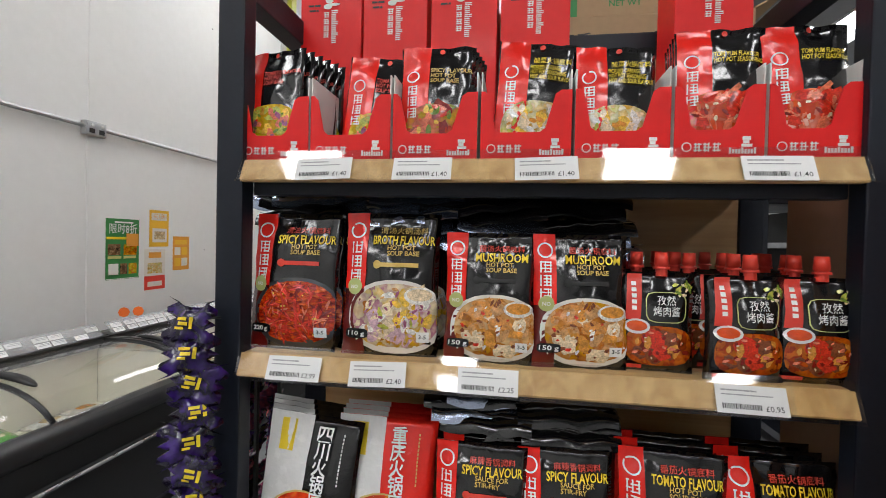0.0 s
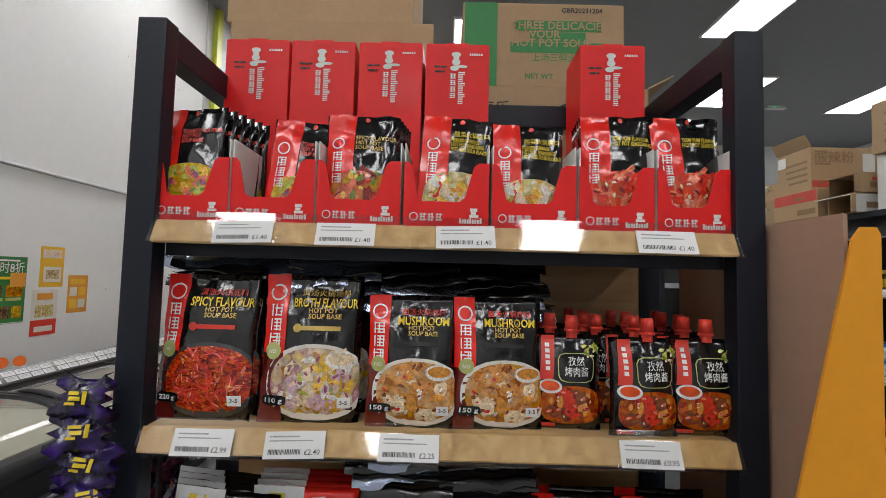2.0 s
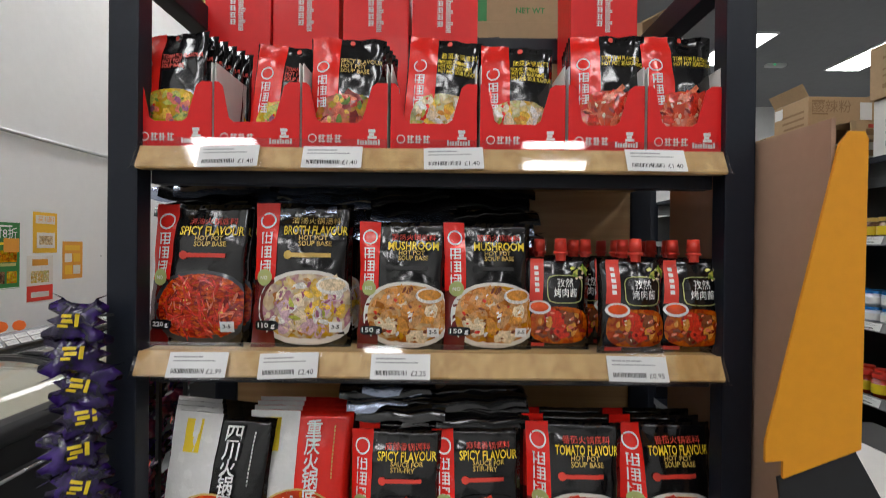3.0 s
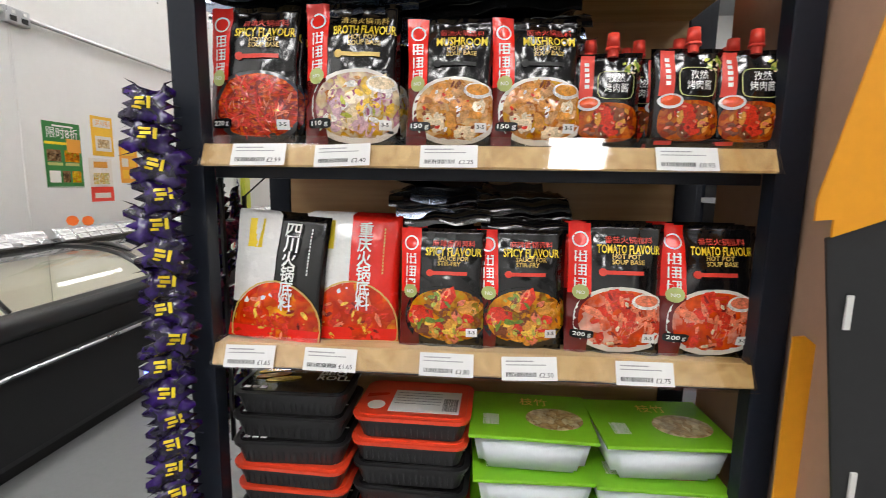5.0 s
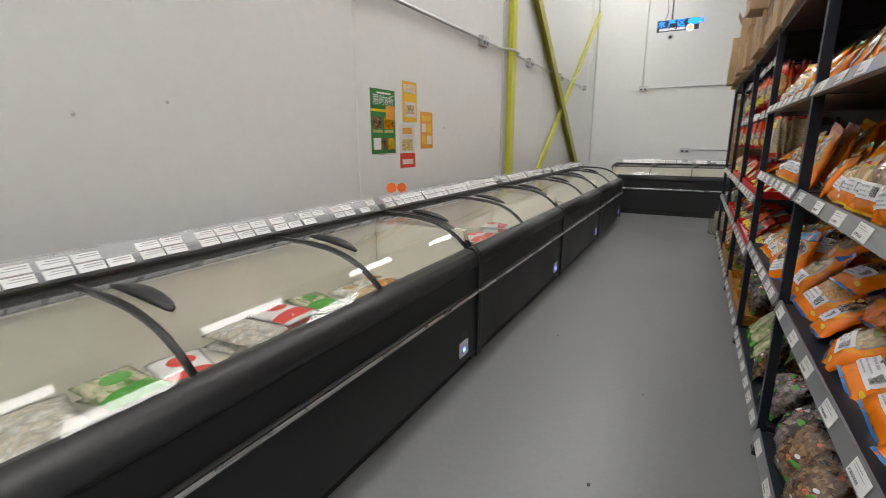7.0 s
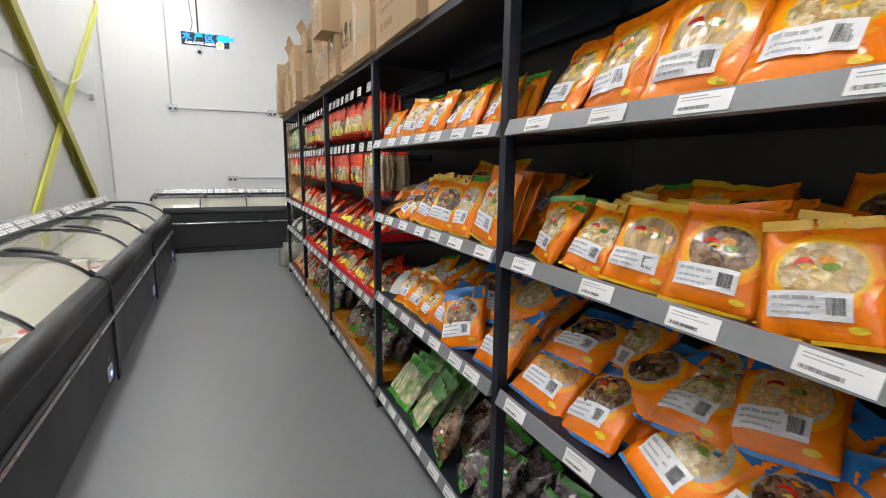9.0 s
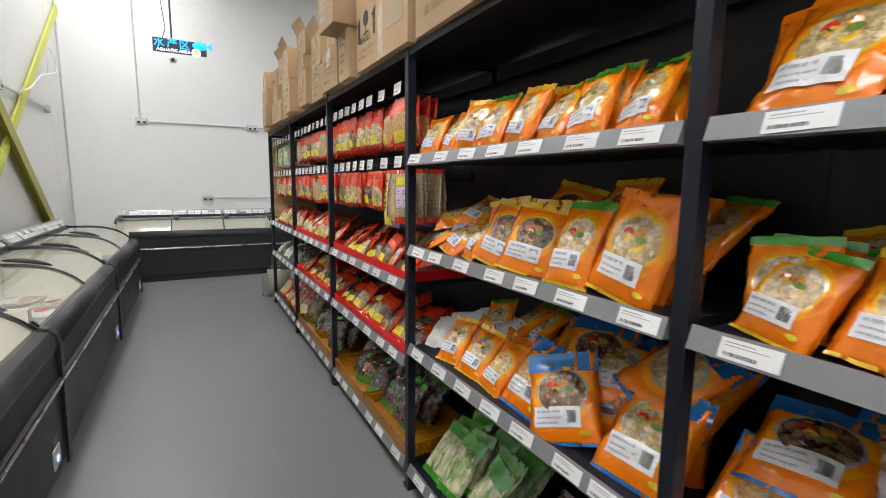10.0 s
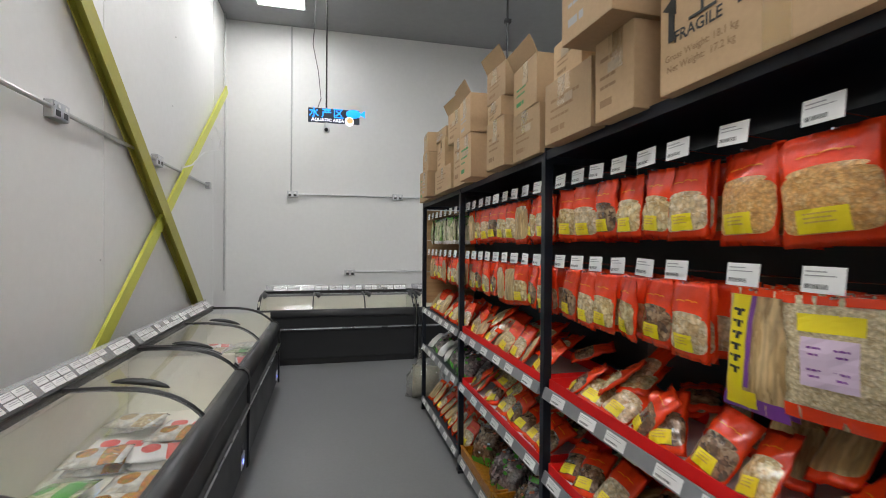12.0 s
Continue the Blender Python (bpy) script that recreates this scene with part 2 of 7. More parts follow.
def part(name, bm, material, parent, label="", smooth=False, at=None):
    me = bm if isinstance(bm, bpy.types.Mesh) else mesh_of(bm, name, material, smooth)
    ob = new(name, me)
    if parent is not None:
        ob.parent = parent
    if at is not None:
        ob.matrix_basis = at
    if label:
        tagged(ob, label)
    return ob


def solid(name, bm, material, label, category, group="", kind="", at=None, smooth=False):
    """A thing that is one mesh."""
    ob = new(name, mesh_of(bm, name, material, smooth))
    if at is not None:
        ob.matrix_basis = at
    return tagged(ob, label, category, group, kind)


TEXTS = {}


def text_bm(words, height, width=None, align="LEFT", spacing=1.0, lines=1.0):
    """Flat lettering in the x-z plane facing -y, its first baseline at the origin."""
    key = (words, spacing, lines)
    if key not in TEXTS:
        cu = bpy.data.curves.new("letters", "FONT")
        cu.body, cu.size, cu.resolution_u = words, 1.0, 2
        cu.space_character, cu.space_line = spacing, lines
        cu.offset = 0.016 if len(cu.body) == 1 else 0.020 if words.isascii() else 0.003
        ob = bpy.data.objects.new("letters", cu)
        scene.collection.objects.link(ob)
        bpy.context.view_layer.update()
        me = bpy.data.meshes.new_from_object(ob.evaluated_get(bpy.context.evaluated_depsgraph_get()))
        bpy.data.objects.remove(ob)
        bpy.data.curves.remove(cu)
        TEXTS[key] = me
    bm = bmesh.new()
    bm.from_mesh(TEXTS[key])
    if not bm.verts:
        return bm
    x0, x1 = min(v.co.x for v in bm.verts), max(v.co.x for v in bm.verts)
    y0, y1 = min(v.co.y for v in bm.verts), max(v.co.y for v in bm.verts)
    s = height / 0.72
    sx = s if width is None else width / max(1e-6, x1 - x0)
    shift = {"LEFT": x0, "CENTER": (x0 + x1) / 2, "RIGHT": x1}[align]
    for v in bm.verts:
        v.co = Vector(((v.co.x - shift) * sx, 0, v.co.y * s))
    return bm


def bars_bm(rows, rng, bar=0.004):
    """Unreadable small print: short dark bars. rows: (x0, x1, z, height)."""
    bm = bmesh.new()
    for x0, x1, z, h in rows:
        x = x0
        while x < x1:
            w = min(x1 - x, rng.uniform(1.2, 4) * h)
            vs = [bm.verts.new((a, 0, b)) for a, b in ((x, z), (x + w, z), (x + w, z + h), (x, z + h))]
            bm.faces.new(vs)
            x += w + 0.35 * h
    return bm


def barcode_bm(x0, x1, z0, z1, rng):
    bm = bmesh.new()
    x = x0
    while x < x1:
        w = rng.choice((0.0007, 0.0011, 0.0016))
        vs = [bm.verts.new((a, 0, b)) for a, b in ((x, z0), (x + w, z0), (x + w, z1), (x, z1))]
        bm.faces.new(vs)
        x += w + rng.choice((0.0007, 0.0012))
    return bm


# ---- the room ----
XW, XE, YS, YN, HC = -2.64, 9.0, -6.8, 10.12, 4.62
solid("floor", box(XW - 0.2, YS - 0.2, -0.1, XE + 0.2, YN + 0.2, 0.0), M_FLOOR, "smooth grey resin shop floor with faint scuffs", "floor", kind="structure")
solid("ceiling", box(XW - 0.2, YS - 0.2, HC, XE + 0.2, YN + 0.2, HC + 0.1), M_CEIL, "plain mid-grey warehouse ceiling", "ceiling", kind="structure")
solid("wall_west", box(XW - 0.2, YS - 0.2, 0, XW, YN + 0.2, HC), M_WALL, "white painted panel wall behind the freezers", "wall", kind="structure")
solid("wall_north", box(XW, YN, 0, XE, YN + 0.2, HC), M_WALL, "white painted end wall with conduit", "wall", kind="structure")
solid("wall_east", box(XE, YS, 0, XE + 0.2, YN, HC), M_WALL, "plain white far wall", "wall", kind="structure")
solid("wall_south", box(XW, YS - 0.2, 0, XE, YS, HC), M_WALL, "plain white wall", "wall", kind="structure")


# ceiling lights: long recessed panels in rows
def light_panel():
    t = thing("ceiling_light", "long rectangular white LED panel, lit, set in the ceiling", "ceiling light", "ceiling light panels")
    f = bmesh.new()
    w, l = 0.30, 0.60
    for a in ((-w, -l, w, -l + 0.02), (-w, l - 0.02, w, l), (-w, -l + 0.02, -w + 0.02, l - 0.02), (w - 0.02, -l + 0.02, w, l - 0.02)):
        add_box(f, a[0], a[1], -0.03, a[2], a[3], 0.0, 0.002)
    part("frame", f, M_WHITEPLASTIC, t)
    part("diffuser", box(-w + 0.02, -l + 0.02, -0.022, w - 0.02, l - 0.02, -0.005), M_PANEL, t, "glowing white diffuser")
    return t


PANEL = light_panel()
PANEL.matrix_basis = pose(-1.86, 8.95, HC)
# (-0.9, -3.3) and (0.45, -3.1) are unseen extras added to brighten the end display
for x, y in ((-1.86, 6.4), (-1.86, 3.85), (-1.86, 1.3), (-1.86, -1.3), (1.15, -1.75), (-0.9, -3.3), (0.45, 5.9), (0.45, 2.6), (0.45, -3.1), (-1.86, -3.7), (3.4, -3.2), (-0.75, -5.5), (3.4, -5.7), (3.48, 5.0), (3.48, 2.2), (3.48, -0.6), (4.62, 7.25), (6.95, 7.4), (6.95, 4.5), (6.95, 1.5)):
    copy_thing(PANEL, pose(x, y, HC))
# ---- steelwork and services on the west wall ----
def h_beam(name, a, b, wide, deep, material, label):
    """A rolled steel section from a to b, its broad face towards +x."""
    a, b = Vector(a), Vector(b)
    d = b - a
    L = d.length
    zz = d.normalized()
    xx = Vector((1, 0, 0))
    yy = zz.cross(xx).normalized()
    m = Matrix.Translation(a) @ Matrix((xx, yy, zz)).transposed().to_4x4()
    t = thing(name, label, "steel beam", "yellow steel frame on the wall", at=m)
    part("flange", box(-deep / 2, -wide / 2, 0, -deep / 2 + 0.008, wide / 2, L, 0.002), material, t)
    part("flange", box(deep / 2 - 0.008, -wide / 2, 0, deep / 2, wide / 2, L, 0.002), material, t)
    part("web", box(-deep / 2 + 0.0082, -0.006, 0, deep / 2 - 0.0082, 0.006, L), material, t)
    return t


h_beam("steel_column", (-2.600, 5.285, 0.0), (-2.600, 5.285, HC), 0.115, 0.07, M_YELLOWSTEEL, "yellow-green painted upright steel column against the white wall")
h_beam("steel_brace", (-2.585, 5.44, 3.42), (-2.585, 8.62, 0.82), 0.13, 0.07, M_OLIVE, "olive-yellow painted diagonal steel brace crossing another")
h_beam("steel_brace", (-2.60, 9.96, 3.60), (-2.60, 6.27, 0.80), 0.11, 0.02, M_YELLOWSTEEL, "flat bright yellow-green diagonal brace crossing another")


def tube(points, r, seg=8):
    bm = bmesh.new()
    for a, b in zip(points, points[1:]):
        add_rod(bm, a, b, r, seg)
    return bm


solid("conduit", tube([(XW + 0.02, -4.4, 2.21), (XW + 0.02, 5.0, 2.21), (XW + 0.07, 5.14, 2.215), (XW + 0.095, 5.18, 2.215), (XW + 0.095, 5.36, 2.21), (XW + 0.03, 5.44, 2.21), (XW + 0.02, 9.05, 2.20)], 0.013), M_CONDUIT, "thin galvanised conduit pipe clipped along the white wall", "conduit")
solid("conduit", tube([(-1.78, YN - 0.015, HC), (-1.78, YN - 0.015, 2.24)], 0.011), M_CONDUIT, "thin upright galvanised conduit on the end wall", "conduit")
solid("conduit", tube([(-1.78, YN - 0.015, 2.24), (4.0, YN - 0.015, 2.24)], 0.011), M_CONDUIT, "thin level galvanised conduit on the end wall", "conduit")
solid("conduit", tube([(-0.90, YN - 0.015, 1.13), (3.0, YN - 0.015, 1.13)], 0.011), M_CONDUIT, "thin low galvanised conduit on the end wall", "conduit")
solid("conduit", tube([(XW + 0.015, 9.95, HC), (XW + 0.015, 9.95, 0.9)], 0.010), M_CONDUIT, "thin upright pipe in the room corner", "conduit")


def socket(m, label):
    t = thing("wall_socket", label, "wall socket", "metal sockets on the conduit", at=m)
    part("back_box", box(-0.075, -0.042, -0.045, 0.075, 0.0, 0.045, 0.006), M_SOCKET, t)
    part("face_plate", box(-0.07, -0.047, -0.04, 0.07, -0.0425, 0.04, 0.002), M_STEEL, t)
    for x in (-0.035, 0.035):
        part("switch", box(x - 0.01, -0.053, 0.008, x + 0.01, -0.0475, 0.028, 0.002), M_WHITEPLASTIC, t)
        part("outlet", box(x - 0.02, -0.0485, -0.032, x + 0.02, -0.0472, -0.002), M_FZBLACK, t)
    return t


for y in (2.70, 4.58, 5.98, 7.42):
    socket(pose(XW, y, 2.20, 0, 0, 90), "double metal wall socket on a conduit, white wall")
solid("junction_box", box(XW, 9.02, 2.16, XW + 0.05, 9.10, 2.24, 0.008), M_SOCKET, "small grey junction box at the conduit end", "junction box")
for x, z in ((-1.76, 2.24), (-0.26, 2.24), (-0.955, 1.12)):
    socket(pose(x, YN, z), "double metal wall socket on the end wall conduit")
solid("cable", tube([(XW + 0.012, 2.66, 2.16), (XW + 0.016, 2.65, 1.9), (XW + 0.012, 2.67, 1.6), (XW + 0.015, 2.66, 1.2), (XW + 0.012, 2.67, 0.9)], 0.0035, 6), M_WHITEPLASTIC, "thin white cable hanging from a socket", "cable")
solid("cable", tube([(-2.55, 9.1, 2.9), (-2.50, 9.15, 2.75), (-2.50, 9.05, 2.62), (-2.55, 8.6, 2.5), (-2.56, 8.2, 2.3), (-2.57, 7.9, 2.22)], 0.008, 6), M_WHITEPLASTIC, "loose pale cable wound on the yellow brace", "cable")

# wall fixings: screw heads in rows on the panels
rng = random.Random(3)
M_CAP = mat("pale_grey_cap", (0.50, 0.50, 0.49), 0.5)
for z in (1.42, 2.75, 3.4):
    for y in (-0.6, 0.55, 1.1, 1.62, 3.9, 4.7, 6.4, 7.9, 9.3):
        bm = bmesh.new()
        bmesh.ops.create_cone(bm, cap_ends=True, segments=10, radius1=0.008, radius2=0.005, depth=0.005, matrix=pose(XW + 0.003, y + rng.uniform(-0.15, 0.15), z + rng.uniform(-0.04, 0.04), 0, 90, 0))
        solid("screw_cap", bm, M_CAP, "small grey screw cap on the white wall panel", "screw cap", "screw caps on the wall")
# panel joints
solid("trim", box(XW, 5.115, 0.0, XW + 0.022, 5.218, HC), M_CAP, "pale grey cover strip beside the steel column", "trim", kind="structure")
for y in (-1.2, 2.69, 6.55, 9.4):
    solid("trim", box(XW, y - 0.012, 0.0, XW + 0.004, y + 0.012, HC), M_WALL, "white cover strip over a wall panel joint", "trim", kind="structure")
solid("trim", box(-0.7, YN - 0.004, 0.0, -0.676, YN, HC), M_WALL, "white cover strip over a wall panel joint", "trim", kind="structure")
solid("trim", box(XW + 0.004, YN - 0.004, 2.235, XE, YN, 2.243), M_WALL, "white level joint across the end wall", "trim", kind="structure")


# ---- black gondola rack ----
PX, PY = -0.405, (1.18, 2.43, 3.68, 4.93, 6.18, 7.43)
XB, XR = 0.10, 0.655          # back panel, far face
rack = thing("shelving_rack", "long black steel shop rack with shelves, loaded with packets", "shelving", at=pose(0, 0, 0))
POST = mesh_of(box(0, -0.017, 0, 0.035, 0.017, 1.925, 0.003), "post", M_BLACK)
for y in PY:
    for x in (PX, XR - 0.035):
        part("post", POST, None, rack, at=pose(x, y, 0))
    part("foot", box(PX - 0.006, y - 0.026, 0, PX + 0.06, y + 0.026, 0.02, 0.004), M_FZBLACK, rack)
    part("cross_bar", box(PX + 0.036, y - 0.012, 1.86, XR - 0.036, y + 0.012, 1.90), M_BLACK, rack)
    part("cross_bar", box(PX + 0.036, y - 0.010, 0.05, XR - 0.036, y + 0.010, 0.09), M_BLACK, rack)
for y0, y1 in zip(PY, PY[1:]):
    part("back_panel", box(XB, y0 + 0.001, 0.10, XB + 0.02, y1 - 0.001, 1.85), M_BLACKPANEL, rack)
    part("top_shelf", box(PX + 0.02, y0 + 0.024, 1.885, XR - 0.02, y1 - 0.024, 1.905, 0.003), M_BLACK, rack)
    part("top_rail", box(PX + 0.004, y0 + 0.018, 1.876, PX + 0.018, y1 - 0.018, 1.912, 0.003), M_BLACK, rack)
    part("top_rail", box(0.02, y0 + 0.021, 1.82, 0.05, y1 - 0.021, 1.875, 0.003), M_BLACK, rack)


def rack_shelf(y0, y1, z, front=PX):
    """A shelf board with a sloped grey ticket rail; z is the top of the rail."""
    part("shelf", box(front + 0.012, y0 + 0.024, z - 0.035, XB - 0.002, y1 - 0.024, z - 0.012, 0.003), M_BLACK, rack)
    part("ticket_rail", prism([(front + 0.010, z - 0.045), (front - 0.012, z - 0.042), (front + 0.004, z), (front + 0.010, z)], y0 + 0.024, y1 - 0.024), M_GREY_RAIL, rack, "grey plastic ticket rail")


LEVELS_A = (1.487, 1.118, 0.690, 0.13)
LEVELS_B = (0.955, 0.615, 0.13)
for y0, y1 in zip(PY[:2], PY[1:3]):
    for z in LEVELS_A:
        rack_shelf(y0, y1, z)
for y0, y1 in zip(PY[2:5], PY[3:6]):
    for z in LEVELS_B:
        rack_shelf(y0, y1, z)
for y0, y1 in zip(PY[2:4], PY[3:5]):
    for z in (1.72, 1.40):
        part("hook_rail", box(-0.08, y0 + 0.021, z - 0.02, -0.06, y1 - 0.021, z + 0.02, 0.003), M_BLACK, rack)
part("hook_rail", box(-0.08, PY[4] + 0.021, 1.70, -0.06, PY[5] - 0.021, 1.74, 0.003), M_BLACK, rack)
part("hook_rail", box(-0.08, PY[4] + 0.021, 1.38, -0.06, PY[5] - 0.021, 1.42, 0.003), M_BLACK, rack)
for z0, z1 in ((0.99, 1.28), (1.284, 1.57), (1.574, 1.85)):
    part("end_board", box(PX + 0.037, PY[5] - 0.012, z0, XB - 0.002, PY[5] + 0.0, z1), M_WOODBACK, rack, "light wooden end board")

# ---- black end display with oak shelves ----
EX0, EX1, EY0, EY1, EZ = -0.372, 0.616, 0.752, 1.135, 1.972
endcap = thing("end_display", "black steel end display with light oak shelves and clear lips", "shelving")
for x in (EX0, EX1 - 0.046):
    part("post", box(x, EY0, 0, x + 0.046, EY0 + 0.034, EZ, 0.003), M_BLACK, endcap)
    part("post", box(x, EY1 - 0.034, 0, x + 0.046, EY1, EZ, 0.003), M_BLACK, endcap)
    part("side_rail", box(x + 0.003, EY0 + 0.035, EZ - 0.05, x + 0.043, EY1 - 0.035, EZ - 0.001, 0.003), M_BLACK, endcap)
part("top_rail", box(EX0 + 0.047, EY1 - 0.045, EZ - 0.05, EX1 - 0.047, EY1 - 0.005, EZ, 0.003), M_BLACK, endcap)
part("back_panel", box(EX0 + 0.047, EY1 - 0.03, 0.1, 0.568, EY1 - 0.012, EZ - 0.052), M_WOODBACK, endcap, "oak veneered back board")
EC_LEVELS = (1.650, 1.335, 0.995, 0.42, 0.12)     # top of each shelf board
for z in EC_LEVELS:
    part("shelf", box(EX0 + 0.048, EY0 + 0.012, z - 0.022, EX1 - 0.048, EY1 - 0.032, z, 0.002), M_WOOD, endcap, "light oak shelf board")
    part("shelf_front", prism([(0, z - 0.036), (0.018, z - 0.036), (0.020, z - 0.033), (0.006, z)], EX0 + 0.046, EX1 - 0.046), M_WOOD, endcap, "sloped oak shelf edge", at=Matrix.Translation((0, 0, 0)) @ Matrix(((0, 1, 0, 0), (-1, 0, 0, EY0 + 0.012), (0, 0, 1, 0), (0, 0, 0, 1))))
    lip = ribbon([(0.004, z + 0.014), (0.009, z + 0.001), (0.024, z - 0.034), (0.030, z - 0.036)], EX0 + 0.044, EX1 - 0.044, 0.0016)
    o = part("ticket_lip", lip, M_CLEAR, endcap, "clear plastic ticket lip", at=Matrix(((0, 1, 0, 0), (-1, 0, 0, EY0 + 0.010), (0, 0, 1, 0), (0, 0, 0, 1))))
    o.visible_shadow = False
    part("shelf_under", box(EX0 + 0.048, EY0 + 0.03, z - 0.055, EX1 - 0.048, EY0 + 0.055, z - 0.0225, 0.002), M_BLACK, endcap)


# ---- curved-lid chest freezers ----
FD = 0.85
GLASS_LINE = [(0.055, 0.700)]
for k in range(24):          # steep at the front edge, level at the back
    slope = math.radians(50) * (1 - (k + 0.5) / 24) ** 2.6
    GLASS_LINE.append((GLASS_LINE[-1][0] + 0.585 / 24, GLASS_LINE[-1][1] + 0.585 / 24 * math.tan(slope)))


M_VENT = ramp_mat("perforated_pale_plastic", [(0.20, 0.20, 0.18), (0.62, 0.61, 0.52), (0.70, 0.68, 0.58), (0.66, 0.65, 0.56)], 170, 0.5, coat=0.0, mix_noise=0.1)


def sheet(line, y0, y1):
    """A bowed pane: one smooth skin."""
    bm = bmesh.new()
    rows = [[bm.verts.new((x, y, z)) for x, z in line] for y in (y0, y1)]
    for a, b, c, d in zip(rows[0], rows[0][1:], rows[1][1:], rows[1]):
        bm.faces.new((a, d, c, b))
    bmesh.ops.recalc_face_normals(bm, faces=bm.faces)
    return bm



def freezer(length, bars, m, label, lamp=True):
    """Front at local x=0, the back at x=FD; runs along y from 0 to length."""
    t = thing("chest_freezer", label, "freezer", "chest freezers along the walls", at=m)
    g = 0.006
    part("body", prism([(0.012, 0.07), (0, 0.10), (0, 0.600), (0.02, 0.602), (0.08, 0.602), (0.08, 0.44), (0.70, 0.44), (0.70, 0.83), (FD, 0.83), (FD, 0.07)], g, length - g), M_FZ, t, "anthracite grey cabinet")
    part("plinth", box(0.05, g + 0.01, 0.0, FD - 0.03, length - g - 0.01, 0.0695), M_FZBLACK, t)
    part("rim", prism([(-0.004, 0.603), (-0.010, 0.63), (-0.004, 0.665), (0.014, 0.690), (0.050, 0.700), (0.078, 0.696), (0.078, 0.603)], 0.002, length - 0.002), M_FZRIM, t, "grey rounded front rim", True)
    part("bumper", prism([(-0.001, 0.438), (-0.016, 0.444), (-0.020, 0.458), (-0.016, 0.472), (-0.001, 0.478)], g, length - g), M_FZBLACK, t)
    part("bumper_strip", prism([(-0.0205, 0.452), (-0.025, 0.456), (-0.026, 0.464), (-0.021, 0.470)], g, length - g), M_STEEL, t, "bright metal strip")
    part("liner", prism([(0.081, 0.598), (0.081, 0.443), (0.695, 0.443), (0.695, 0.80), (0.690, 0.80), (0.690, 0.46), (0.098, 0.46), (0.098, 0.598)], g + 0.02, length - g - 0.02), M_LINER, t, "cream inner liner")
    part("vent_strip", box(0.0785, g + 0.03, 0.606, 0.0835, length - g - 0.03, 0.688), M_VENT, t, "pale perforated strip inside the front edge")
    for y in (g, length - g - 0.02):
        part("liner_end", box(0.081, y, 0.46, 0.69, y + 0.018, 0.80), M_LINER, t)
    part("back_rail", prism([(0.64, 0.868), (0.63, 0.880), (0.70, 0.892), (0.79, 0.884), (FD, 0.870), (FD, 0.832), (0.64, 0.832)], 0.002, length - 0.002), M_FZBLACK, t)
    ys = [0.0] + list(bars) + [length]
    for a, b in zip(ys, ys[1:]):
        lid = part("lid", sheet(GLASS_LINE, a + 0.008, b - 0.008), M_GLASS, t, "curved clear glass lid", True)
        lid.visible_shadow = False
        hb = bmesh.new()
        bmesh.ops.create_uvsphere(hb, u_segments=16, v_segments=8, radius=1.0)
        bmesh.ops.scale(hb, vec=(0.125, 0.048, 0.014), verts=hb.verts)
        for v in hb.verts:          # a half-moon: straight beside the bar, bowed away from it
            if v.co.y > 0:
                v.co.y *= 0.35
            v.co.z -= 0.9 * v.co.x * v.co.x
        part("handle", hb, M_FZBLACK, lid, "black half-moon grip", True, at=pose(0.34, b - 0.045, 0.866, 0, -12, 8))
    for k, y in enumerate(ys):
        w = 0.030 if k in (0, len(ys) - 1) else 0.014
        y = min(max(y, w / 2 + 0.001), length - w / 2 - 0.001)
        up = [(x, z + (0.012 if w > 0.02 else 0.007)) for x, z in GLASS_LINE[::2]]
        part("lid_frame", ribbon(up, y - w / 2, y + w / 2, 0.02), M_FZBLACK, t, "", True)
    for y in (0.0005, length - 0.0225):
        part("end_trim", prism([(0.002, 0.05), (-0.012, 0.06), (-0.018, 0.44), (-0.018, 0.62), (-0.008, 0.675), (0.02, 0.705), (0.06, 0.706), (0.06, 0.69), (0.02, 0.60), (0.002, 0.60)], y, y + 0.022), M_FZBLACK, t, "black end trim")
    if lamp:
        c = part("control_box", box(-0.006, 0.135, 0.13, 0.002, 0.235, 0.215, 0.002), M_WHITEPLASTIC, t, "white control plate with a blue light")
        part("indicator", box(-0.009, 0.175, 0.155, -0.0065, 0.200, 0.178, 0.001), mat("blue_indicator", (0.05, 0.1, 0.9), 0.3, emit=(0.10, 0.16, 1.0), power=6.0), c, "lit blue indicator")
        part("grille", box(-0.002, 0.14, 0.225, 0.004, 0.225, 0.27), M_FZBLACK, t)
    # clear ticket strip on the back edge
    s = part("ticket_strip", ribbon([(0.645, 0.884), (0.705, 0.952)], 0.03, length - 0.03, 0.002), M_STRIP, t, "clear plastic ticket strip")
    part("strip_edge", ribbon([(0.704, 0.9525), (0.707, 0.956)], 0.03, length - 0.03, 0.003), M_STRIP, t).visible_shadow = False
    s.visible_shadow = False
    return t


FX = -1.775




FZ = "long anthracite chest freezer with curved glass lids, white wall behind"
FREEZERS = [(-2.39, 2.50, (0.83, 1.66)), (0.115, 2.505, (0.83, 1.65)), (2.625, 1.915, (0.93,)), (4.545, 1.93, (1.07,)), (6.48, 1.93, (0.96,))]


def freezer_west(y, length, bars):
    # turned by half a circle: local y counts from the far end
    return freezer(length, [length - b for b in reversed(bars)], pose(FX, y + length, 0, 0, 0, 180), FZ)


for y, length, bars in FREEZERS:
    freezer_west(y, length, bars)
for x in (-2.12, -0.10, 1.92):
    freezer(2.0, (0.67, 1.33), pose(x + 2.0, 9.26, 0, 0, 0, 90), "anthracite chest freezer with glass lids along the end wall", lamp=False)
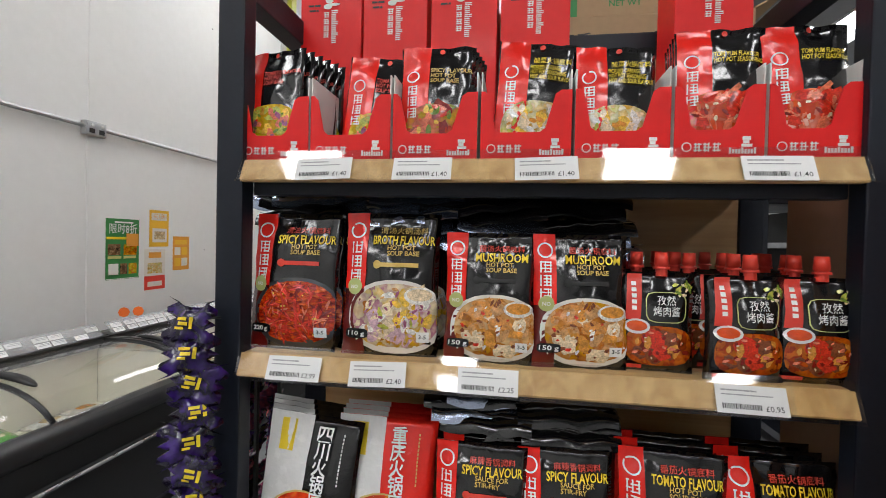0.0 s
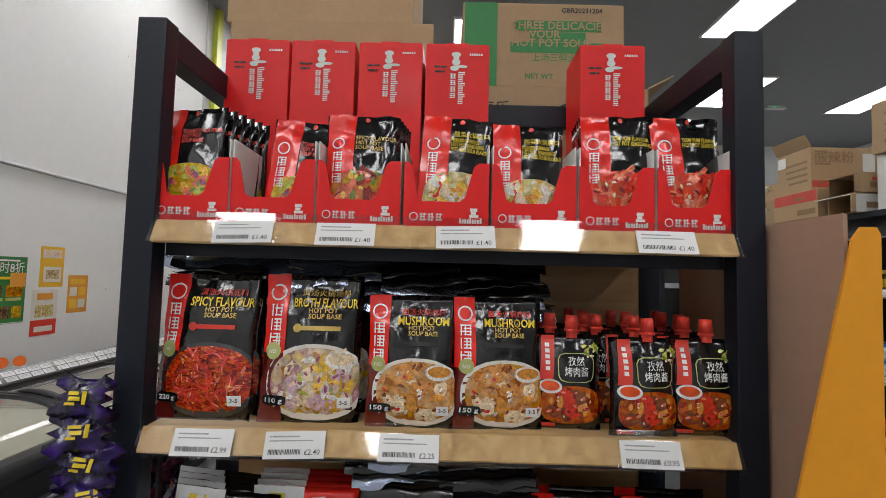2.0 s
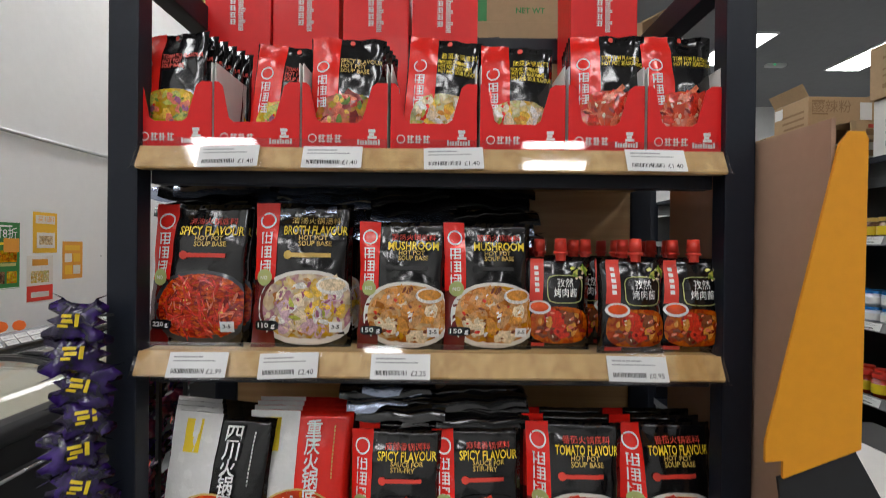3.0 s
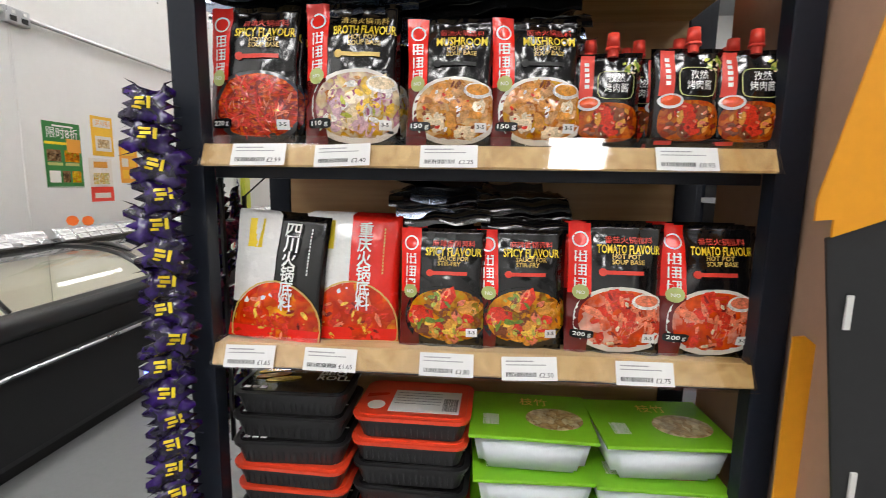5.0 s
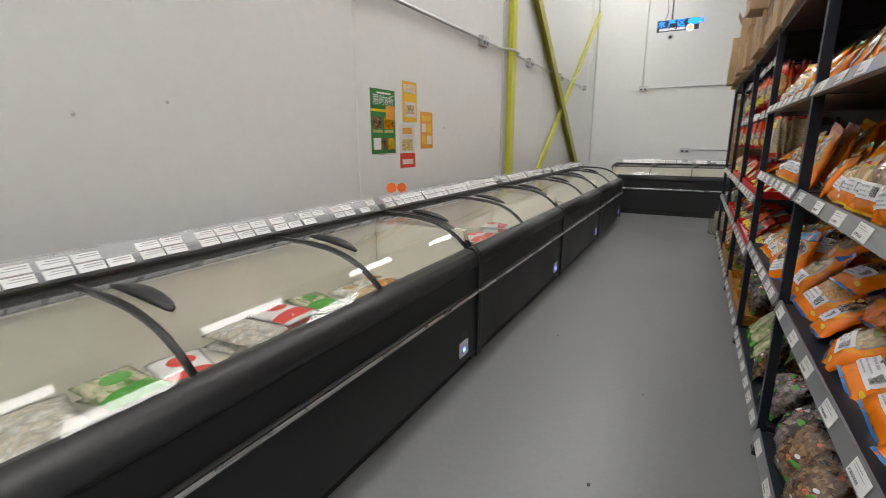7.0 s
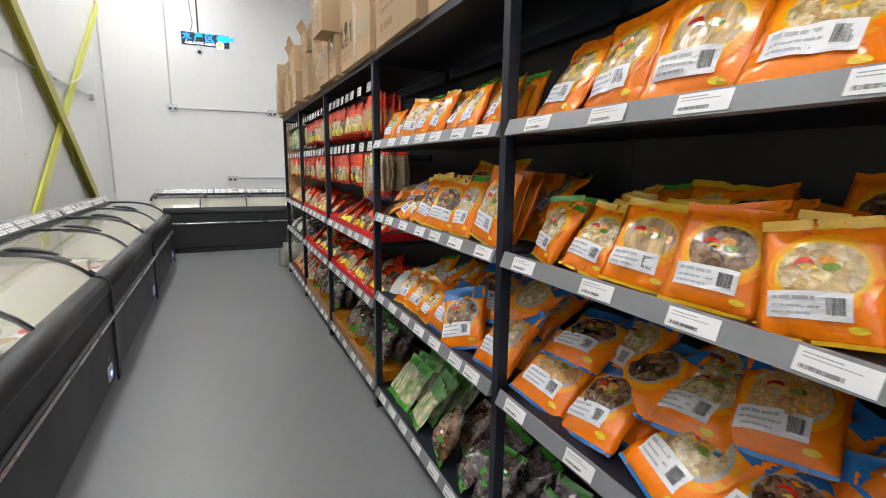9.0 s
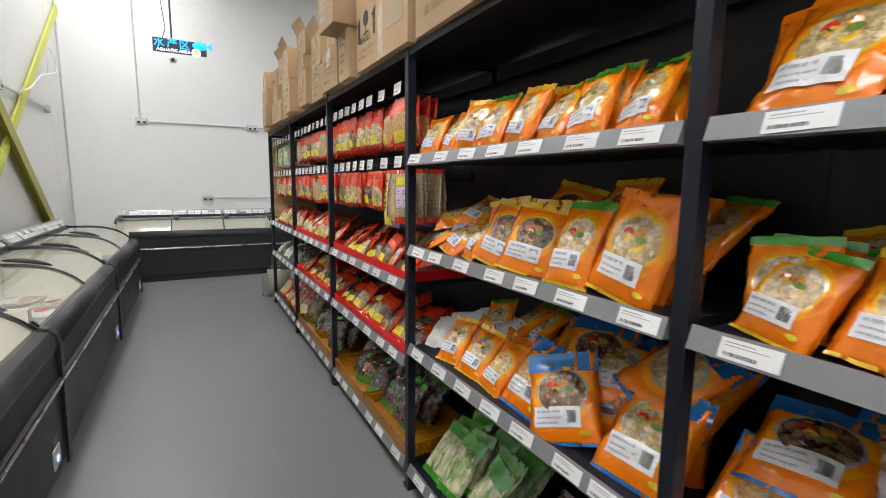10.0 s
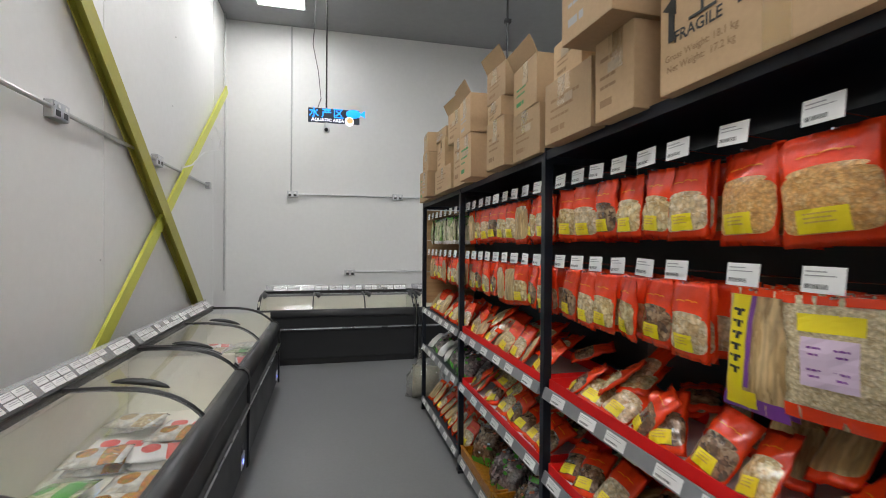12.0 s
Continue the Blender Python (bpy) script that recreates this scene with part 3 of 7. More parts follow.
# ---- packets: shared film shapes ----
def gloss(name, base, rough=0.22, coat=0.9, var=0.05, **k):
    return mat(name, base, rough, coat=coat, var=var, scale=32, fine=120, bump=k.pop("bump", 0.22), **k)


M_RED = gloss("red_film", (0.80, 0.018, 0.010), 0.24, coat=0.5, spec=0.35)
M_DKFILM = gloss("black_film", (0.006, 0.0055, 0.006), 0.15, coat=0.7, bump=0.12, spec=0.4)
M_DKRED = gloss("dark_red_film", (0.13, 0.008, 0.006), 0.18, bump=0.12)
M_NAVYFILM = gloss("blue_silver_film", (0.27, 0.31, 0.41), 0.18, metal=0.9)
M_REDPK = gloss("orange_red_film", (0.86, 0.055, 0.008), 0.22, coat=0.5, spec=0.35)
M_REDCARD = mat("red_printed_card", (0.78, 0.014, 0.014), 0.42, var=0.05, scale=6, fine=60, coat=0.05, spec=0.3)
M_WHITE = mat("white_print", (0.80, 0.79, 0.77), 0.4, var=0.02)
M_CARDIN = mat("white_card_inside", (0.72, 0.71, 0.68), 0.6, var=0.04)
M_YELLOW = mat("yellow_print", (0.80, 0.58, 0.02), 0.4, var=0.02)
M_GOLD = mat("gold_print", (0.62, 0.42, 0.10), 0.35, var=0.05)
M_REDINK = mat("red_print", (0.70, 0.05, 0.03), 0.4, var=0.02)
M_LIME = mat("olive_badge", (0.45, 0.47, 0.16), 0.4, var=0.03)
M_SILVER = gloss("silver_film_back", (0.50, 0.53, 0.60), 0.25, metal=0.3)
M_PALEFILM = gloss("pearl_white_film", (0.72, 0.71, 0.70), 0.25)
M_ORANGE = gloss("orange_film", (0.92, 0.225, 0.004), 0.22, coat=0.45, spec=0.35, per_object=0.08)
M_GREENFILM = gloss("green_film", (0.07, 0.34, 0.03), 0.24)
M_YELFILM = gloss("yellow_film", (0.82, 0.50, 0.02), 0.24)
M_BLUEFILM = gloss("blue_film", (0.03, 0.20, 0.52), 0.24)
M_STICKER = mat("white_sticker", (0.76, 0.76, 0.76), 0.42, var=0.03)
M_YSTICKER = mat("yellow_sticker", (0.85, 0.70, 0.01), 0.42, var=0.03)
M_GREYRING = gloss("grey_ring", (0.42, 0.42, 0.42), 0.25)
M_PURPLE = ramp_mat("purple_foil", [(0.006, 0.005, 0.012), (0.060, 0.016, 0.24), (0.007, 0.005, 0.016), (0.045, 0.012, 0.17), (0.24, 0.18, 0.48)], 26, 0.2, kind="NOISE")
M_PINKFOIL = ramp_mat("pink_grey_foil", [(0.06, 0.05, 0.07), (0.30, 0.29, 0.33), (0.30, 0.05, 0.10), (0.04, 0.03, 0.09), (0.46, 0.44, 0.48), (0.06, 0.04, 0.12)], 38, 0.22, kind="NOISE")
M_CHILLI = ramp_mat("chilli_picture", [(0.10, 0.008, 0.004), (0.55, 0.03, 0.012), (0.76, 0.16, 0.07), (0.30, 0.015, 0.008)], 105, stretch=(1, 1, 2.2))
M_BROTH = ramp_mat("broth_picture", [(0.55, 0.38, 0.24), (0.78, 0.66, 0.45), (0.42, 0.18, 0.24), (0.80, 0.70, 0.50), (0.66, 0.40, 0.08), (0.45, 0.16, 0.06)], 50)
M_MUSH = ramp_mat("mushroom_picture", [(0.36, 0.12, 0.03), (0.60, 0.28, 0.10), (0.76, 0.52, 0.28), (0.46, 0.13, 0.03), (0.72, 0.38, 0.08)], 52)
M_STIR = ramp_mat("stir_fry_picture", [(0.50, 0.13, 0.02), (0.68, 0.30, 0.04), (0.20, 0.05, 0.02), (0.42, 0.36, 0.06), (0.74, 0.22, 0.05), (0.80, 0.45, 0.12)], 46)
M_TOMATO = ramp_mat("tomato_picture", [(0.62, 0.05, 0.02), (0.75, 0.16, 0.09), (0.66, 0.08, 0.03), (0.85, 0.50, 0.40)], 38)
M_SALAD = ramp_mat("vegetable_picture", [(0.36, 0.42, 0.04), (0.62, 0.30, 0.05), (0.70, 0.55, 0.10), (0.60, 0.16, 0.10)], 80)
M_CABBAGE = ramp_mat("cabbage_picture", [(0.75, 0.62, 0.32), (0.62, 0.36, 0.08), (0.80, 0.74, 0.56), (0.50, 0.48, 0.10)], 85)
M_MEAT = ramp_mat("meat_picture", [(0.50, 0.07, 0.05), (0.66, 0.22, 0.14), (0.60, 0.32, 0.05), (0.10, 0.16, 0.03)], 75)
M_GRILL = ramp_mat("grilled_meat_picture", [(0.10, 0.02, 0.01), (0.42, 0.06, 0.02), (0.58, 0.16, 0.04), (0.30, 0.03, 0.01)], 85)
M_SOUP = ramp_mat("red_soup_picture", [(0.66, 0.05, 0.02), (0.74, 0.10, 0.03), (0.58, 0.03, 0.01), (0.75, 0.06, 0.02), (0.70, 0.05, 0.02), (0.84, 0.42, 0.10)], 40)
M_BEIGE = ramp_mat("dried_beige_goods", [(0.48, 0.33, 0.18), (0.72, 0.55, 0.34), (0.82, 0.70, 0.50), (0.40, 0.27, 0.15)], 70, 0.25, coat=0.8)
M_BROWN = ramp_mat("dried_brown_goods", [(0.05, 0.03, 0.02), (0.20, 0.11, 0.06), (0.40, 0.27, 0.17), (0.10, 0.06, 0.04)], 60, 0.25, coat=0.8)
M_DARKGOODS = ramp_mat("dried_black_fungus", [(0.03, 0.026, 0.024), (0.13, 0.11, 0.105), (0.34, 0.30, 0.28), (0.22, 0.15, 0.15), (0.06, 0.05, 0.05)], 52, 0.25, coat=0.8)
M_PEANUT = ramp_mat("nut_pieces", [(0.50, 0.25, 0.09), (0.78, 0.48, 0.22), (0.66, 0.36, 0.14), (0.84, 0.60, 0.32)], 120, 0.35)
M_PALE = ramp_mat("pale_dried_slices", [(0.66, 0.50, 0.27), (0.82, 0.70, 0.45), (0.46, 0.30, 0.14), (0.76, 0.60, 0.34)], 62, 0.25, coat=0.8)
M_STICKS = ramp_mat("dried_bean_sticks", [(0.46, 0.31, 0.15), (0.74, 0.56, 0.32), (0.58, 0.41, 0.21), (0.34, 0.22, 0.11)], 70, 0.3, stretch=(1.0, 1, 0.12))
M_SEAWEED = ramp_mat("green_noodles_pack", [(0.10, 0.26, 0.05), (0.55, 0.55, 0.34), (0.70, 0.66, 0.46), (0.16, 0.36, 0.08)], 36, 0.25, stretch=(1, 1, 0.5))
M_VEGCLUSTER = ramp_mat("printed_vegetables", [(0.70, 0.05, 0.02), (0.75, 0.42, 0.03), (0.05, 0.28, 0.04), (0.72, 0.50, 0.30)], 110)


class Film:
    """A filled pouch, its foot at the origin, front towards -y: a soft pillow between flat seals, with creases."""

    def __init__(self, w, h, d, seed, seal=0.09, crease=0.0034, nu=12, nv=16, lean=0.0):
        self.w, self.h, self.nu, self.nv = w, h, nu, nv
        r = random.Random(seed)
        ox, oz = r.uniform(0, 50), r.uniform(0, 50)
        self.y = []
        for i in range(nu + 1):
            col = []
            a = abs(2 * i / nu - 1)
            for j in range(nv + 1):
                b = j / nv
                s = min(max((b - seal * 0.5) / (1 - seal * 1.5), 0), 1)
                g = (1 - a ** 2.4) ** 0.75 * math.sin(math.pi * s ** 0.82) ** 0.62 if 0 < s < 1 else 0.0
                u, v = i / nu * w, b * h
                c = noise.noise((u * 34 + ox, v * 34 + oz, 0.3)) * crease + noise.noise((u * 90 + ox, v * 70 + oz, 4)) * crease * 0.5
                c += (1 - g) * 0.5 * crease * math.sin(u * 160 + ox)
                col.append((d / 2 * g, c, lean * b * b))
            self.y.append(col)

    def at(self, u, v, off=0.0):
        """A place on the front; u from -0.5 to 0.5 and v from 0 to 1."""
        u, v = min(max(u, -0.5), 0.5), min(max(v, 0.0), 1.0)
        fi, fj = (u + 0.5) * self.nu, v * self.nv
        i, j = min(int(fi), self.nu - 1), min(int(fj), self.nv - 1)
        p, q = fi - i, fj - j
        g = lambda a, b: -self.y[a][b][0] - self.y[a][b][1] - self.y[a][b][2]
        y = (g(i, j) * (1 - p) + g(i + 1, j) * p) * (1 - q) + (g(i, j + 1) * (1 - p) + g(i + 1, j + 1) * p) * q
        pinch = 1 - 0.035 * math.sin(math.pi * v)
        lift = off + 0.0011 if off else 0.0
        return Vector((u * self.w * pinch, y - lift, v * self.h))

    def body(self):
        bm = bmesh.new()
        nu, nv = self.nu, self.nv
        F, B = [], []
        for i in range(nu + 1):
            f, b = [], []
            for j in range(nv + 1):
                p = self.at(i / nu - 0.5, j / nv)
                f.append(bm.verts.new(p))
                if i in (0, nu) or j in (0, nv):
                    b.append(f[-1])
                else:
                    b.append(bm.verts.new((p.x, self.y[i][j][0] * 0.8 - self.y[i][j][1] - self.y[i][j][2] + 0.0006, p.z)))
            F.append(f)
            B.append(b)
        for i in range(nu):
            for j in range(nv):
                bm.faces.new((F[i][j], F[i + 1][j], F[i + 1][j + 1], F[i][j + 1]))
                q = (B[i][j], B[i][j + 1], B[i + 1][j + 1], B[i + 1][j])
                if len(set(q)) == 4 and set(q) != {F[i][j], F[i + 1][j], F[i + 1][j + 1], F[i][j + 1]}:
                    bm.faces.new(q)
        return bm

    def patch(self, u0, u1, v0, v1, off=0.0010, n=6, skew=0.0):
        bm = bmesh.new()
        k = max(2, int(round((v1 - v0) * self.nv * 1.3)))
        g = [[bm.verts.new(self.at(u0 + (u1 - u0) * i / n + skew * j / k, v0 + (v1 - v0) * j / k, off)) for j in range(k + 1)] for i in range(n + 1)]
        for i in range(n):
            for j in range(k):
                bm.faces.new((g[i][j], g[i + 1][j], g[i + 1][j + 1], g[i][j + 1]))
        return bm

    def disc(self, cu, cv, ru, rv, off=0.0012, seg=22, rings=4, hole=0.0, power=2.0):
        bm = bmesh.new()
        rows = []
        for k in range(rings + 1):
            s = hole + (1 - hole) * k / rings
            if s == 0:
                rows.append([bm.verts.new(self.at(cu, cv, off))] * seg)
                continue
            row = []
            for a in range(seg):
                t = 2 * math.pi * a / seg
                c, q = math.cos(t), math.sin(t)
                n_ = (abs(c) ** power + abs(q) ** power) ** (-1 / power)
                row.append(bm.verts.new(self.at(cu + ru * s * c * n_, cv + rv * s * q * n_, off)))
            rows.append(row)
        for a, b in zip(rows, rows[1:]):
            for i in range(seg):
                q = [a[i], b[i], b[(i + 1) % seg], a[(i + 1) % seg]]
                q = list(dict.fromkeys(q))
                if len(q) > 2 and len({v.co.to_tuple(6) for v in q}) > 2:
                    try:
                        bm.faces.new(q)
                    except ValueError:
                        pass
        return bm

    def lay(self, flat, cu, cv, off=0.0016, up=False):
        """Flat shapes in x-z laid onto the film at (cu, cv); up: turned to read upwards."""
        for p in flat.verts:
            x, z = (p.co.x, p.co.z) if not up else (-p.co.z, p.co.x)
            p.co = self.at(cu + x / self.w, cv + z / self.h, off)
        return flat

    def text(self, words, cu, cv, height, width=None, align="CENTER", off=0.0016, up=False, lines=1.0):
        return self.lay(text_bm(words, height, width, align, lines=lines), cu, cv, off, up)


def rects(*rs):
    bm = bmesh.new()
    for x0, z0, x1, z1 in rs:
        bm.faces.new([bm.verts.new((x, 0, z)) for x, z in ((x0, z0), (x1, z0), (x1, z1), (x0, z1))])
    return bm


def emblem_marks(film, cu, top, size, root, ink, off=0.0018):
    """A ring and three block marks under it, standing for a maker's mark."""
    w, h = film.w, film.h
    part("emblem", film.disc(cu, top, size * 1.15 / w, size * 1.15 / h, off, 20, 1, 0.80), ink, root)
    bars = []
    for k in range(3):
        # a block of strokes: two uprights and four levels, each a little different
        z = -k * size * 1.95
        r = random.Random(k + 4)
        for j in range(4):
            x0, x1 = r.choice(((-0.85, 0.85), (-0.30, 0.85), (-0.30, 0.70)))
            bars.append((x0 * size, z + (0.62 - 0.46 * j) * size, x1 * size, z + (0.80 - 0.46 * j) * size))
        for x in (-0.78, -0.15 + 0.2 * k, 0.62):
            bars.append((x * size, z - 0.80 * size, (x + 0.19) * size, z + 0.82 * size))
    part("block_mark", film.lay(rects(*bars), cu, top - size * 2.45 / h, off), ink, root)


def flat_mat(name, base):
    return mat(name, base, 0.2, var=0.55, scale=130, fine=420, coat=0.6)


INKS = {k: flat_mat(k + "_food_print", c) for k, c in dict(cream=(0.78, 0.62, 0.40), tan=(0.60, 0.30, 0.11), amber=(0.66, 0.27, 0.035), brown=(0.20, 0.055, 0.02), scarlet=(0.66, 0.035, 0.014), coral=(0.78, 0.20, 0.10), plum=(0.34, 0.10, 0.17), mauve=(0.62, 0.40, 0.46), corn=(0.80, 0.50, 0.06), leaf=(0.16, 0.24, 0.03), lime=(0.46, 0.46, 0.07), maroon=(0.22, 0.014, 0.008), white=(0.78, 0.74, 0.68), broth=(0.62, 0.25, 0.05)).items()}


def food_print(film, root, cu, cv, ru, rv, pieces, seed, off=0.0021):
    """Printed pieces of food scattered inside an oval: (ink, count, long, short) in metres, each with its own uneven outline."""
    r = random.Random(seed)
    lift = off
    bm = bmesh.new()
    inks = list(dict.fromkeys(p[0] for p in pieces))
    for ink, n, long, short in pieces:
        for k in range(n):
            while True:
                x, y = r.uniform(-1, 1), r.uniform(-1, 1)
                if x * x + y * y < 0.80:
                    break
            a, q = r.uniform(0, math.pi), r.uniform(0.6, 1.2)
            c, sn = math.cos(a), math.sin(a)
            lift += 0.00002
            vs = []
            for j in range(11):
                t = 2 * math.pi * j / 11
                e = r.uniform(0.70, 1.15) * q * 0.5
                px, pz = math.cos(t) * long * e, math.sin(t) * short * e
                vs.append(bm.verts.new(film.at(cu + x * ru * 0.93 + (px * c - pz * sn) / film.w, cv + y * rv * 0.93 + (px * sn + pz * c) / film.h, lift)))
            bm.faces.new(vs).material_index = inks.index(ink)
    me = mesh_of(bm, "food_print", INKS[inks[0]])
    for ink in inks[1:]:
        me.materials.append(INKS[ink])
    ob = part("food_print", me, None, root)
    tagged(ob, kind="stuff")


DISHES = {
    "chilli": [("maroon", 16, 0.030, 0.006), ("scarlet", 46, 0.028, 0.005), ("coral", 26, 0.020, 0.0032), ("maroon", 12, 0.018, 0.0035), ("scarlet", 22, 0.020, 0.004), ("corn", 12, 0.004, 0.003)],
    "broth": [("cream", 10, 0.040, 0.026), ("mauve", 7, 0.034, 0.024), ("plum", 16, 0.012, 0.005), ("corn", 5, 0.030, 0.016), ("white", 6, 0.026, 0.012), ("lime", 4, 0.022, 0.008), ("plum", 10, 0.008, 0.004), ("tan", 8, 0.012, 0.005)],
    "mushroom": [("broth", 10, 0.034, 0.020), ("tan", 12, 0.030, 0.020), ("cream", 9, 0.026, 0.019), ("brown", 10, 0.016, 0.007), ("amber", 9, 0.022, 0.013), ("white", 7, 0.010, 0.006), ("scarlet", 5, 0.008, 0.005), ("brown", 9, 0.007, 0.004)],
    "stir": [("brown", 12, 0.034, 0.020), ("amber", 11, 0.032, 0.022), ("scarlet", 6, 0.042, 0.026), ("coral", 7, 0.028, 0.016), ("corn", 9, 0.018, 0.012), ("leaf", 8, 0.020, 0.009), ("lime", 7, 0.012, 0.007), ("brown", 10, 0.012, 0.005)],
    "tomato": [("scarlet", 10, 0.040, 0.024), ("coral", 12, 0.044, 0.012), ("scarlet", 8, 0.024, 0.012), ("cream", 6, 0.012, 0.006), ("maroon", 7, 0.014, 0.005), ("coral", 8, 0.016, 0.008)],
    "salad": [("corn", 8, 0.022, 0.014), ("lime", 12, 0.022, 0.013), ("coral", 7, 0.024, 0.014), ("leaf", 9, 0.014, 0.007), ("plum", 5, 0.012, 0.008)],
    "meat": [("maroon", 8, 0.030, 0.016), ("coral", 12, 0.032, 0.010), ("scarlet", 8, 0.024, 0.009), ("leaf", 6, 0.020, 0.010), ("corn", 6, 0.012, 0.008)],
    "cabbage": [("corn", 8, 0.026, 0.016), ("cream", 14, 0.026, 0.014), ("white", 8, 0.020, 0.009), ("lime", 7, 0.014, 0.006), ("amber", 7, 0.012, 0.006)],
    "grill": [("brown", 8, 0.026, 0.018), ("scarlet", 10, 0.024, 0.016), ("amber", 6, 0.018, 0.010), ("maroon", 9, 0.012, 0.008), ("coral", 8, 0.009, 0.005), ("cream", 6, 0.004, 0.002)],
}


def hot_pot_pouch(label, w, h, d, seed, zh, title, sub, picture, bowl, dish, weight="", ribbon=M_REDINK, zh_ink=M_REDINK, badge=True, band=M_RED, group="hot pot pouches", title_w=0.66):
    film = Film(w, h, d, seed, crease=0.0046, nu=16, nv=22)
    root = tagged(new("food_pouch", mesh_of(film.body(), "food_pouch", M_DKFILM, True)), label, "pouch", group)
    part("side_band", film.patch(-0.5, -0.26, 0.46, 1.0, 0.0009, 5), band, root, "red side band", True)
    part("lower_band", film.patch(-0.5, -0.26, 0.0, 0.46, 0.0009, 5), M_DKRED, root, "dark red foot of the band", True)
    emblem_marks(film, -0.375, 0.875, 0.0112 * w / 0.15, root, M_WHITE)
    c = 0.13
    part("character_line", film.text(zh, c, 0.855, 0.0085 * w / 0.15, 0.5 * w), zh_ink, root)
    part("title", film.text(title, c, 0.775, 0.0140 * w / 0.15, title_w * w), M_YELLOW, root, "yellow lettering")
    part("subtitle", film.text(sub, c, 0.735, 0.0075 * w / 0.15, None, "CENTER", lines=0.85), M_GOLD, root)
    part("ribbon", film.patch(-0.12, 0.30, 0.615, 0.645, 0.0014, 5), ribbon, root)
    part("ribbon_knob", film.disc(-0.14, 0.63, 0.045, 0.03, 0.0016, 12, 1), ribbon, root)
    b = part("bowl", film.disc(0.07, 0.270, 0.50, 0.255, 0.0011, 28, 5, 0, 2.3), bowl, root, "", True)
    part("food_picture", film.disc(0.075, 0.275, 0.455, 0.225, 0.0018, 28, 6, 0, 2.3), picture, b, "printed picture of the dish", True)
    food_print(film, b, 0.075, 0.275, 0.455, 0.235, DISHES[dish], seed)
    if dish in ("mushroom", "broth", "tomato"):
        sc = part("saucer", film.disc(0.33, 0.42, 0.16, 0.060, 0.0040, 20, 2), INKS["white"], b, "printed white saucer", True)
        part("saucer_sauce", film.disc(0.33, 0.426, 0.13, 0.042, 0.0046, 18, 2), INKS["amber" if dish == "mushroom" else "coral" if dish == "tomato" else "cream"], sc)
    if badge:
        part("badge", film.disc(-0.37, 0.475, 0.085, 0.058, 0.0050, 16, 1), M_LIME, root, "small olive badge")
        part("badge_text", film.text("NO", -0.37, 0.460, 0.006, None, off=0.0062), M_WHITE, root)
    if weight:
        part("weight_box", film.disc(-0.33, 0.150, 0.125, 0.034, 0.0052, 20, 2, 0, 5.0), M_DKFILM, root)
        part("weight", film.text(weight, -0.33, 0.136, 0.0072, 0.030, off=0.0064), M_WHITE, root)
    part("serving_box", film.patch(0.30, 0.43, 0.105, 0.175, 0.0052, 3), M_WHITE, root)
    part("serving_text", film.text("3-5", 0.365, 0.130, 0.006, 0.012, off=0.0062), M_INK, root)
    return root


def spread(ob, poses):
    """Put a thing at the first pose and copies of it at the others."""
    ob.matrix_basis = poses[0]
    return [ob] + [copy_thing(ob, m) for m in poses[1:]]


M_DARKBOWL = gloss("dark_bowl_print", (0.02, 0.02, 0.022), 0.3)
M_WHITEBOWL = gloss("white_bowl_print", (0.72, 0.68, 0.62), 0.3)
rng = random.Random(11)
Z2, Z3, Z1 = EC_LEVELS[1], EC_LEVELS[2], EC_LEVELS[0]


FLAT = []


def lay_flat(x, z):
    """One more pouch on a flat pile behind the front row; one end has its sheen painted blue-silver."""
    m = pose(x + rng.uniform(-0.014, 0.014), 1.072 + rng.uniform(-0.018, 0.018), z + 0.028, (93 if rng.random() < 0.5 else -93) + rng.uniform(-5, 6), rng.uniform(-6, 6), rng.uniform(-10, 8))
    if m[2][1] <= 0:
        m = pose(x + rng.uniform(-0.014, 0.014), 0.850 + rng.uniform(-0.015, 0.015), z + 0.028, -91 + rng.uniform(-5, 5), rng.uniform(-6, 6), rng.uniform(-10, 8))
    if FLAT:
        FLAT.append(copy_thing(FLAT[0], m))
        return
    film = Film(0.165, 0.225, 0.022, 19, crease=0.005)
    root = tagged(new("hot_pot_pouch", mesh_of(film.body(), "hot_pot_pouch", M_DKFILM, True)), "black pouch lying flat on a pile, sheen coloured onto one end", "pouch", "hot pot pouches lying flat")
    r = random.Random(6)
    for end, way in ((0.0, 1), (film.h, -1)):          # the cut ends droop over the edge of the pile
        bm = bmesh.new()
        rows = []
        for dz, dy in ((0.014, 0.001), (-0.003, 0.006), (-0.010, 0.016), (-0.013, 0.027)):
            rows.append([bm.verts.new(((i / 8 - 0.5) * film.w * 0.97, way * (dy + 0.003 * math.sin(i * 1.7 + dz * 90)), end + way * (dz - r.uniform(0, 0.002)))) for i in range(9)])
        for p, q in zip(rows, rows[1:]):
            for i in range(8):
                bm.faces.new((p[i], p[i + 1], q[i + 1], q[i]))
        # blue-silver colour stands for light glinting on the black film
        part("drooping_end", bm, M_NAVYFILM if way < 0 else M_DKFILM, root, "drooping end coloured blue-silver as sheen" if way < 0 else "", True)
    root.matrix_basis = m
    FLAT.append(root)


def upright_and_stack(ob, x, y, z, tilt, turn, n_behind, stack_z, n_stack):
    """The front pouch, the ones leaning behind it, and the flat pile above those."""
    poses = [pose(x, y, z, tilt, 0, turn)]
    for k in range(n_behind):
        poses.append(pose(x + rng.uniform(-0.006, 0.006), y + 0.030 * (k + 1), z, tilt + rng.uniform(-2, 2), 0, turn + rng.uniform(-2, 2)))
    for k in range(n_stack):
        lay_flat(x, stack_z + 0.030 + 0.019 * k)
    return spread(ob, poses)


